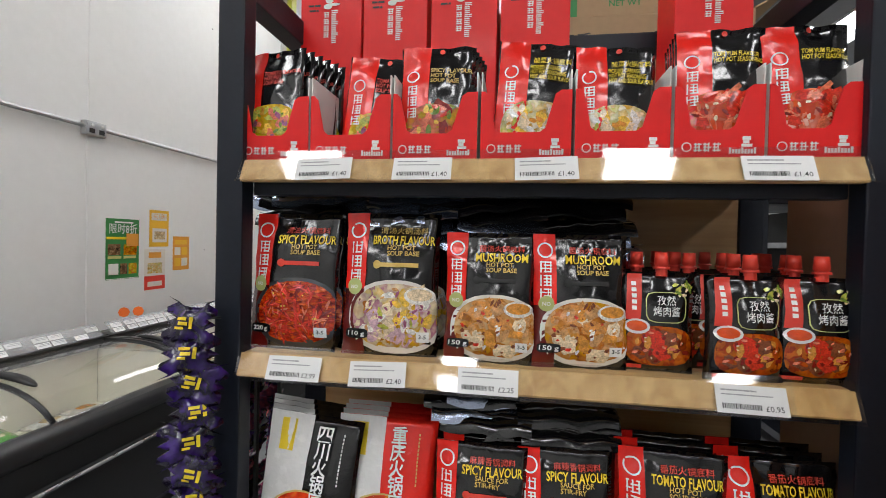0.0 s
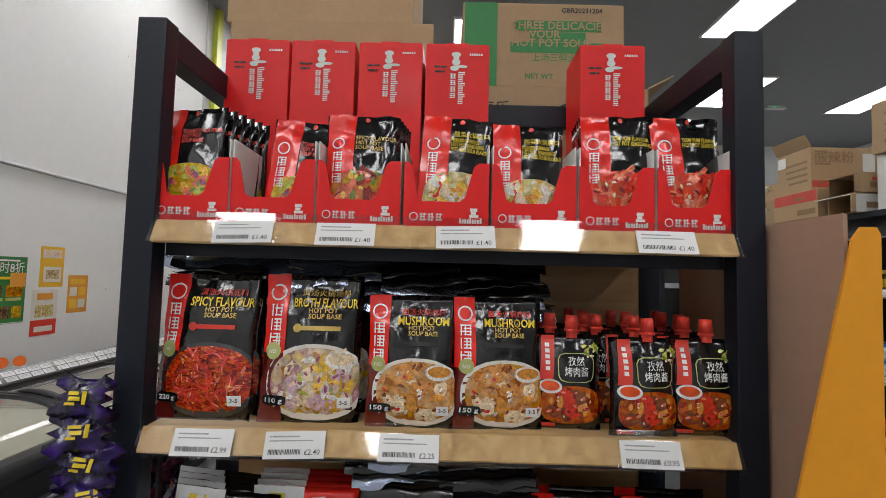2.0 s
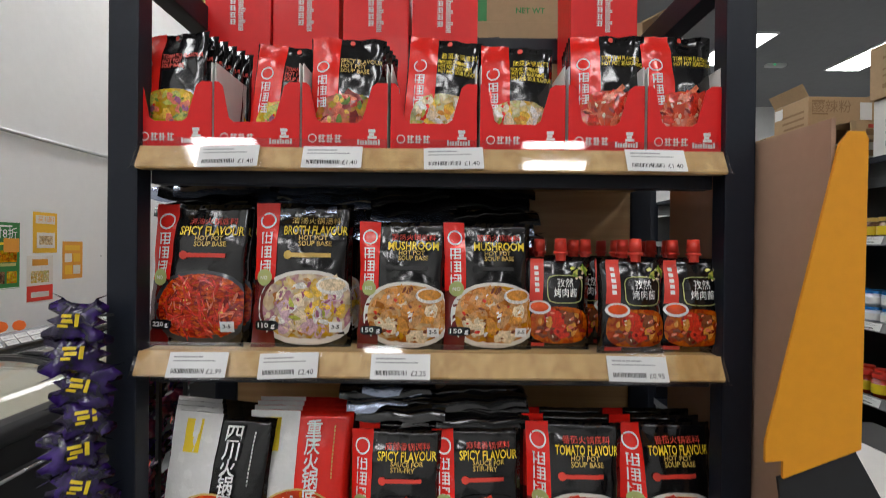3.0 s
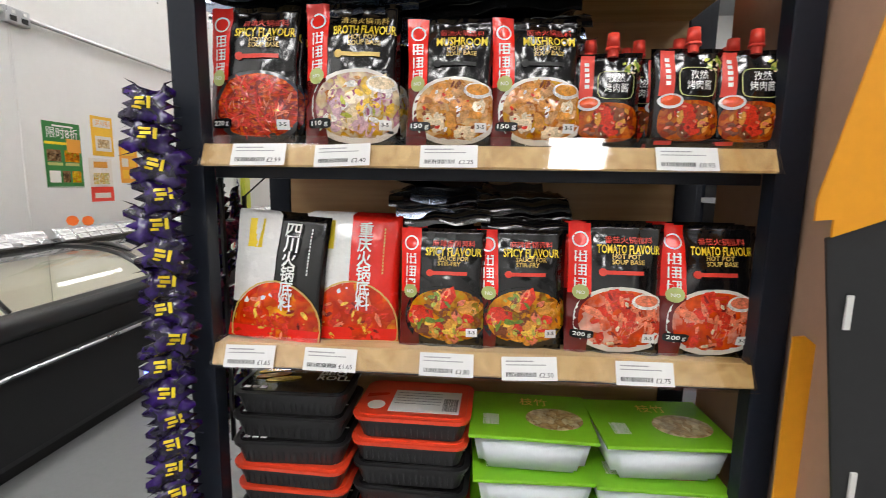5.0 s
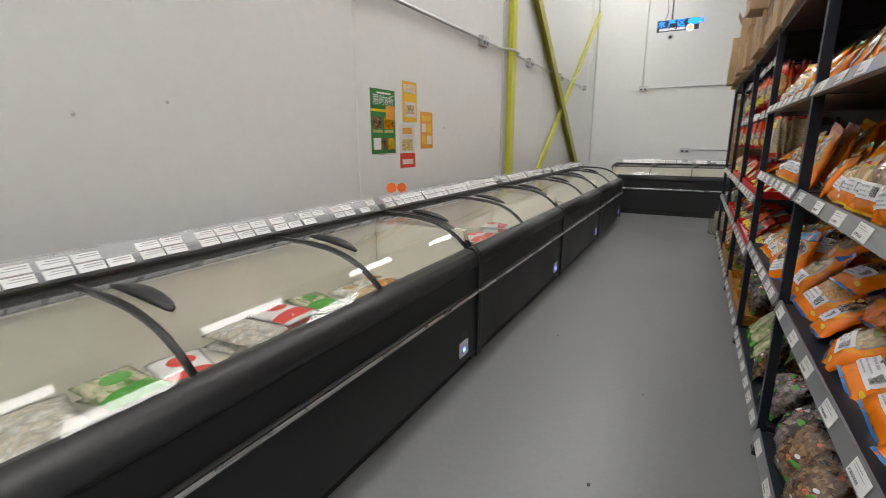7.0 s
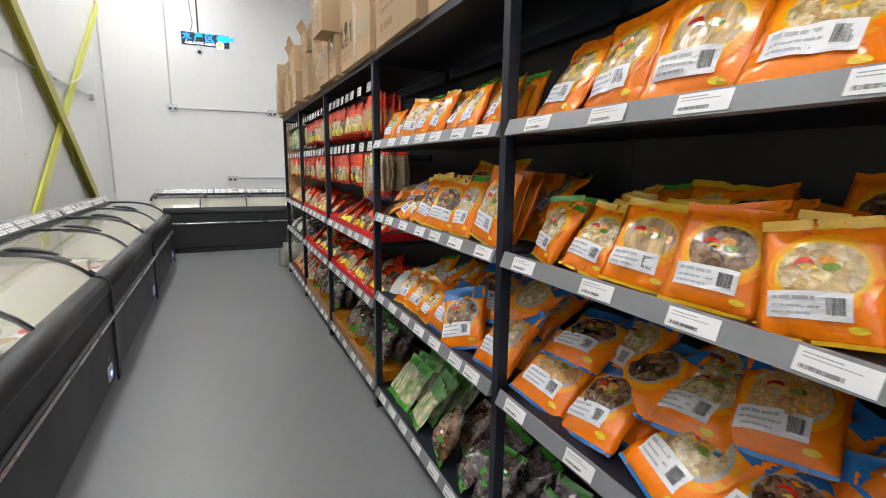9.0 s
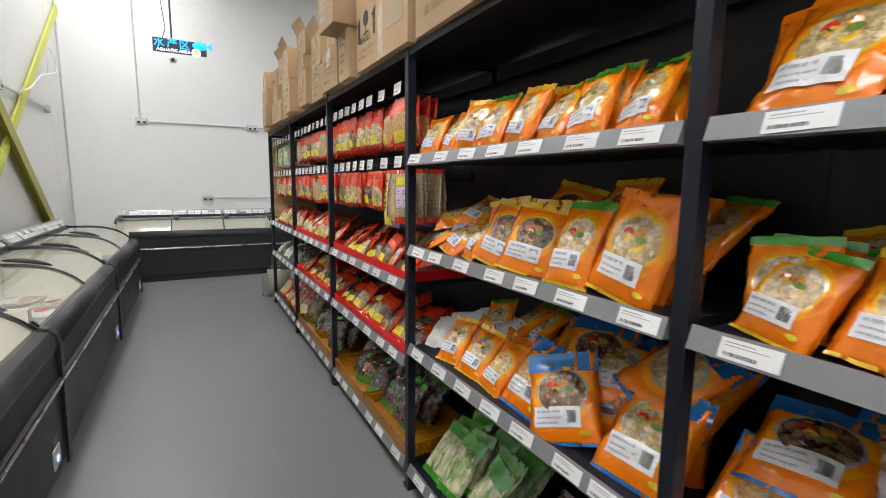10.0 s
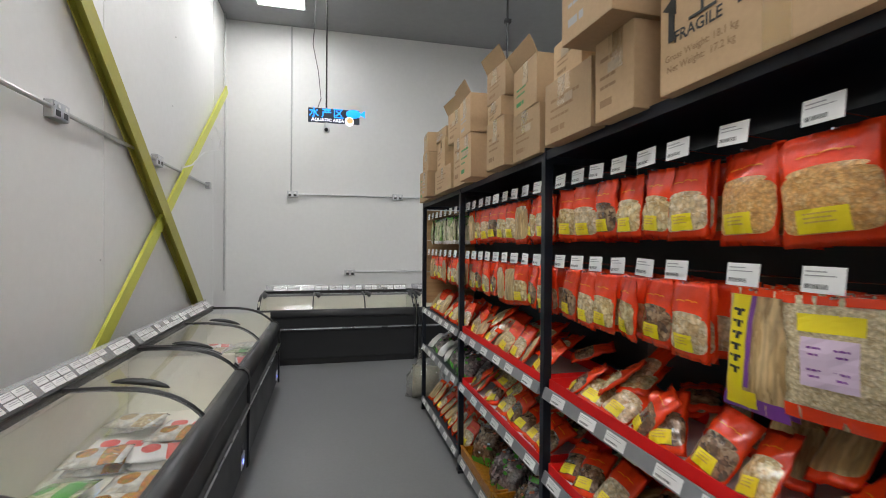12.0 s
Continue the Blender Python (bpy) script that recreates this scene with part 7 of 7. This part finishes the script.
for x, z in ((0.592, 1.10), (0.628, 0.86)):
    part("tab", box(x, 0.616, z, x + 0.008, 0.6195, z + 0.045, 0.001), M_CARDIN, stand, "pale card tab")

# ---- second rack across the next aisle ----
rack2 = thing("shelving_rack", "black steel rack with jars and tins in the next aisle", "shelving")
for y in (0.6, 1.85, 3.1, 4.35, 5.6):
    part("post", POST, None, rack2, at=pose(2.10, y, 0))
    part("post", POST, None, rack2, at=pose(2.95, y, 0))
for y0, y1 in zip((0.6, 1.85, 3.1, 4.35), (1.85, 3.1, 4.35, 5.6)):
    part("back_panel", box(2.52, y0 + 0.013, 0.1, 2.54, y1 - 0.013, 1.85), M_BLACKPANEL, rack2)
    part("top_shelf", box(2.12, y0 + 0.024, 1.905, 2.93, y1 - 0.024, 1.935, 0.003), M_BLACK, rack2)
    for z in (1.57, 1.18, 0.84, 0.48, 0.13):
        part("shelf", box(2.115, y0 + 0.024, z - 0.035, 2.518, y1 - 0.024, z - 0.012, 0.003), M_BLACK, rack2)
        part("ticket_rail", prism([(2.112, z - 0.045), (2.090, z - 0.042), (2.106, z), (2.112, z)], y0 + 0.024, y1 - 0.024), M_GREY_RAIL, rack2, "grey plastic ticket rail")


def jar(label, r, h, body, lid, group):
    t = thing("jar", label, "jar", group)
    b = bmesh.new()
    bmesh.ops.create_cone(b, cap_ends=True, segments=16, radius1=r, radius2=r, depth=h * 0.8, matrix=pose(0, 0, h * 0.4))
    bmesh.ops.bevel(b, geom=[e for e in b.edges if abs(e.verts[0].co.z - e.verts[1].co.z) < 1e-5], offset=0.006, segments=2, affect="EDGES")
    part("jar_body", b, body, t, "", True)
    b = bmesh.new()
    bmesh.ops.create_cone(b, cap_ends=True, segments=18, radius1=r * 0.92, radius2=r * 0.90, depth=h * 0.18, matrix=pose(0, 0, h * 0.9))
    part("lid", b, lid, t)
    b = bmesh.new()
    bmesh.ops.create_cone(b, cap_ends=False, segments=16, radius1=r + 0.0006, radius2=r + 0.0006, depth=h * 0.4, matrix=pose(0, 0, h * 0.38))
    part("paper_label", b, M_YELLOW if lid is not M_BLUEFILM else M_WHITE, t, "", True)
    return t


M_JARRED = mat("red_jar_contents", (0.30, 0.03, 0.01), 0.15, coat=0.6, var=0.2, scale=30)
M_TIN = mat("white_blue_tin", (0.70, 0.74, 0.80), 0.3, coat=0.3)
J1, J2, J3 = Stock(jar("dark red sauce jar with a red lid", 0.036, 0.11, M_JARRED, M_REDINK, "sauce jars")), Stock(jar("white tin with a blue band", 0.040, 0.075, M_TIN, M_BLUEFILM, "white tins")), Stock(jar("brown sauce jar with a gold lid", 0.036, 0.10, M_BROWN, M_GOLD, "sauce jars"))
for z, st, dy in ((1.57, J3, 0.082), (1.18, J2, 0.092), (0.84, J1, 0.085), (0.48, J1, 0.085)):
    for k in range(16):
        for n in range(2):
            st.put(pose(2.165 + 0.09 * n, 1.66 + 0.0 + dy * k + (0.1 if dy * k > 0.12 and dy * k < 0.2 else 0), z - 0.0115))
            if st is J2:
                st.put(pose(2.165 + 0.09 * n, 1.66 + dy * k + (0.1 if dy * k > 0.12 and dy * k < 0.2 else 0), z - 0.0115 + 0.0755))
    for k in range(6):
        RT.put(pose(2.0945, 1.95 + 0.2 * k, z - 0.0205, -21, 0, -90))
T1 = T0 + 0.030
low = carton(2.06, 2.45, T1, 0.38, 0.32, 0.152, words=(("", 0, 0, 0.01, M_INK),), label="low brown carton with a red band on top of a rack")
part("red_band", box(-0.1912, -0.155, 0.090, -0.1904, 0.155, 0.148), M_CARDRED, low, "faded red printed band")
part("print_bar", box(-0.1912, -0.145, 0.022, -0.1904, -0.020, 0.052), M_CARDDARK, low)
part("print_bar", box(-0.1922, -0.06, 0.105, -0.1914, -0.01, 0.120), M_CARDDARK, low)
tall = carton(2.11, 2.55, T1 + 0.154, 0.36, 0.255, 0.245, face="y", flaps=True, words=(("酸辣粉", -0.055, 0.165, 0.052, M_CARDDARK), ("", 0, 0, 0.01, M_INK)), label="open brown carton with a red foot band and dark characters")
part("red_band", box(-0.178, -0.1287, 0.025, 0.178, -0.1279, 0.062), M_CARDRED, tall, "red printed band")
part("print_bar", box(-0.160, -0.1287, 0.148, -0.075, -0.1279, 0.156), M_CARDDARK, tall)
part("print_bar", box(-0.160, -0.1287, 0.215, -0.090, -0.1279, 0.227), M_CARDDARK, tall)
part("paper_label", box(0.100, -0.1290, 0.115, 0.165, -0.1279, 0.215), M_PAPER, tall, "white paper label")
for k in range(4):
    part("print_bar", box(-0.1812, -0.10, 0.06 + 0.035 * k, -0.1804, 0.04 + 0.01 * k, 0.072 + 0.035 * k), M_CARDDARK, tall)
part("paper_label", box(-0.1816, 0.06, 0.17, -0.1804, 0.12, 0.23), M_PAPER, tall, "white paper label")


def side_carton(x0, y0, z0, sx, sy, sz, shade, label):
    """A carton lying on its side, its open mouth and flaps towards the aisle."""
    t = thing("carton", label, "carton", "brown cartons", at=pose(x0, y0, z0))
    part("floor_panel", box(0, 0, 0, sx, sy, 0.004), M_CARD, t)
    part("roof_panel", box(0, 0, sz - 0.004, sx, sy, sz), M_CARD, t)
    part("side_panel", box(0, 0, 0.0045, sx, 0.004, sz - 0.0045), shade, t)
    part("side_panel", box(0, sy - 0.004, 0.0045, sx, sy, sz - 0.0045), M_CARD, t)
    part("back_panel", box(sx - 0.004, 0.0045, 0.0045, sx, sy - 0.0045, sz - 0.0045), M_CARD, t)
    part("flap", box(-0.07, 0, -0.004, 0, sy, 0), shade, t, "open flap", at=pose(0, 0, sz, 0, -14, 0))
    part("flap", box(-0.04, 0, 0, 0, 0.004, sz * 0.9), M_CARD, t, "open flap", at=pose(0, 0, 0.003, 0, 0, 24))
    part("print_bar", box(0.05, -0.0012, sz * 0.25, 0.15, -0.0004, sz * 0.55), M_CARDDARK, t)
    return t


side_carton(2.10, 2.27, T1, 0.34, 0.165, 0.095, M_CARDIN, "low white carton lying open on its side")
oc = side_carton(2.11, 2.26, T1 + 0.0975, 0.32, 0.175, 0.095, M_CARD, "low brown carton lying open on another")
part("red_mark", box(0.06, -0.0024, 0.058, 0.12, -0.0014, 0.075), M_CARDRED, oc)
carton(2.14, 1.80, T1, 0.36, 0.40, 0.26, shade=M_CARDIN, label="tall white carton on top of a rack")
carton(2.12, 1.78, T1 + 0.261, 0.38, 0.42, 0.24, label="brown taped carton stacked on a white one")
carton(2.15, 2.85, T1, 0.36, 0.30, 0.17, label="plain brown carton on top of a rack")
carton(2.17, 2.86, T1 + 0.171, 0.32, 0.26, 0.10, label="small brown carton stacked on another")
carton(2.15, 3.30, T1, 0.36, 0.40, 0.30, label="plain brown carton on top of a rack")
ex = thing("emergency_light", "small white emergency light with a green lamp on the ceiling", "emergency light", at=pose(5.68, 7.80, HC))
part("housing", box(-0.16, -0.05, -0.05, 0.16, 0.05, 0.0, 0.01), M_WHITEPLASTIC, ex)
part("lamp_dot", box(-0.06, -0.054, -0.035, -0.03, -0.0505, -0.02), glow("green_dot", (0.05, 0.8, 0.2), 3.0), ex)

# ---- freezer tickets, flags and frozen goods ----
FT = mesh_of(box(-0.0004, -0.040, -0.016, 0.0004, 0.040, 0.016), "ticket", M_PAPER)
fb = bars_bm([(-0.034, 0.02, 0.006, 0.004), (-0.034, 0.028, -0.002, 0.003)], random.Random(4))
for v in fb.verts:
    v.co = Vector((-0.0010, v.co.x, v.co.z))
FTB = mesh_of(fb, "ticket_print", M_GREYINK)
rng = random.Random(5)
frz = sorted((o for o in scene.objects if o.name.startswith("chest_freezer")), key=lambda o: o.name)
for o in frz:
    strip = next(c for c in o.children if c.name.startswith("ticket_strip"))
    ylen = max(v.co.y for v in strip.data.vertices)
    y = 0.08
    while y < ylen - 0.06:
        n = rng.choice((2, 3, 4))
        for k in range(n):
            if y > ylen - 0.06:
                break
            for row in (0, 1):
                if rng.random() < 0.93:
                    zc = 0.900 + 0.029 * row
                    xc = 0.645 + (zc - 0.884) * 60 / 68 - 0.0035
                    tk = part("ticket", FT, None, strip, at=pose(xc, y, zc, 0, 41.4, rng.uniform(-1.5, 1.5)))
                    part("ticket_print", FTB, None, tk)
            y += 0.088
        y += rng.choice((0.01, 0.02, 0.05))


def flag(y, z, colour, label):
    b = bmesh.new()
    bmesh.ops.create_cone(b, cap_ends=True, segments=8, radius1=0.034, radius2=0.034, depth=0.0012, matrix=Matrix.Rotation(math.radians(90), 4, "Y"))
    solid("price_flag", b, colour, label, "price flag", "star flags on the freezers", at=pose(-2.485, y, z, 0, 0, -55))


M_FLUO = mat("fluorescent_orange_card", (0.95, 0.18, 0.02), 0.6, var=0.02)
flag(2.81, 0.995, M_FLUO, "fluorescent orange star flag on a freezer edge")
flag(2.93, 0.985, M_FLUO, "fluorescent orange star flag on a freezer edge")
flag(0.62, 0.985, M_PYEL, "yellow card flag on a freezer edge")
flag(0.70, 0.995, M_REDINK, "red card flag on a freezer edge")
flag(0.76, 0.980, M_PYEL, "yellow card flag on a freezer edge")

M_FROSTBAG = ramp_mat("frosted_clear_bag", [(0.62, 0.62, 0.56), (0.74, 0.73, 0.68), (0.55, 0.52, 0.44), (0.70, 0.62, 0.50)], 30, 0.3)
M_DUMPLING = ramp_mat("dumpling_picture", [(0.03, 0.03, 0.03), (0.10, 0.08, 0.06), (0.66, 0.52, 0.30), (0.05, 0.04, 0.04)], 26, 0.3)


def frozen(label, w, h, body, band):
    f = Film(w, h, 0.05, int(w * 1000), crease=0.004, nu=10, nv=10)
    root = tagged(new("frozen_packet", mesh_of(f.body(), "frozen_packet", body, True)), label, "frozen packet", "frozen packets in the freezers")
    part("print_band", f.patch(-0.5, 0.5, 0.62, 0.88, 0.0014, 6), band, root, "", True)
    part("print_mark", f.disc(0.0, 0.36, 0.26, 0.16, 0.0016, 16, 2), band, root, "", True)
    return root


FR = [Stock(frozen("red and white frozen food packet under frosted glass", 0.20, 0.26, M_WHITE, M_REDINK)), Stock(frozen("black frozen dumpling packet", 0.22, 0.26, M_DUMPLING, M_DKFILM)), Stock(frozen("green frozen vegetable packet", 0.19, 0.25, M_SEAWEED, M_GREENFILM)), Stock(frozen("frosted clear frozen seafood bag", 0.22, 0.28, M_FROSTBAG, M_FROSTBAG)), Stock(frozen("frosted cream frozen food bag", 0.21, 0.27, M_FROSTBAG, M_PALE)), Stock(frozen("orange frozen seafood packet", 0.21, 0.26, M_FROSTBAG, M_STIR))]
for fy, fl, _ in FREEZERS:
    y = fy + 0.18
    while y < fy + fl - 0.15:
        for x in (-2.54, -2.27):
            w = (3, 4, 3, 5, 1, 2, 0, 5, 0)
            kind = rng.choice(w)
            for lay in range(rng.choice((1, 2))):
                FR[kind].put(pose(x + 0.10 + rng.uniform(-0.02, 0.02), y + rng.uniform(-0.02, 0.02), 0.485 + 0.042 * lay, -90 + rng.uniform(-8, 8), 0, -90 + rng.uniform(-14, 14)))
        y += 0.235
for k in range(9):
    for y in (9.55, 9.78):
        FR[rng.choice((3, 4, 3, 0, 2))].put(pose(-1.9 + 0.25 * k, y - 0.10, 0.485, -90 + rng.uniform(-6, 6), 0, rng.uniform(-12, 12)))
# loose litter
for x, y, r in ((-0.98, 1.9, 0.010), (-0.86, 2.7, 0.006), (-1.45, 3.25, 0.008)):
    b = bmesh.new()
    bmesh.ops.create_icosphere(b, subdivisions=1, radius=r, matrix=Matrix.Diagonal((1.4, 0.7, 0.12, 1)))
    solid("litter_scrap", b, M_FZBLACK, "tiny dark scrap lying on the grey floor", "scrap", "floor scraps", at=pose(x, y, 0.0015, 0, 0, r * 9000))
# fine print that stays in one piece
for o in scene.objects:
    if o.name.startswith(("barcode", "small_print", "ticket_print", "lettering", "print_bar", "character_mark", "block_mark", "flag_marks")):
        tagged(o, kind="stuff")
# kinds of packet that found no place
for st in KINDS:
    if not st.used:
        for o in (*st.ob.children_recursive, st.ob):
            bpy.data.objects.remove(o)
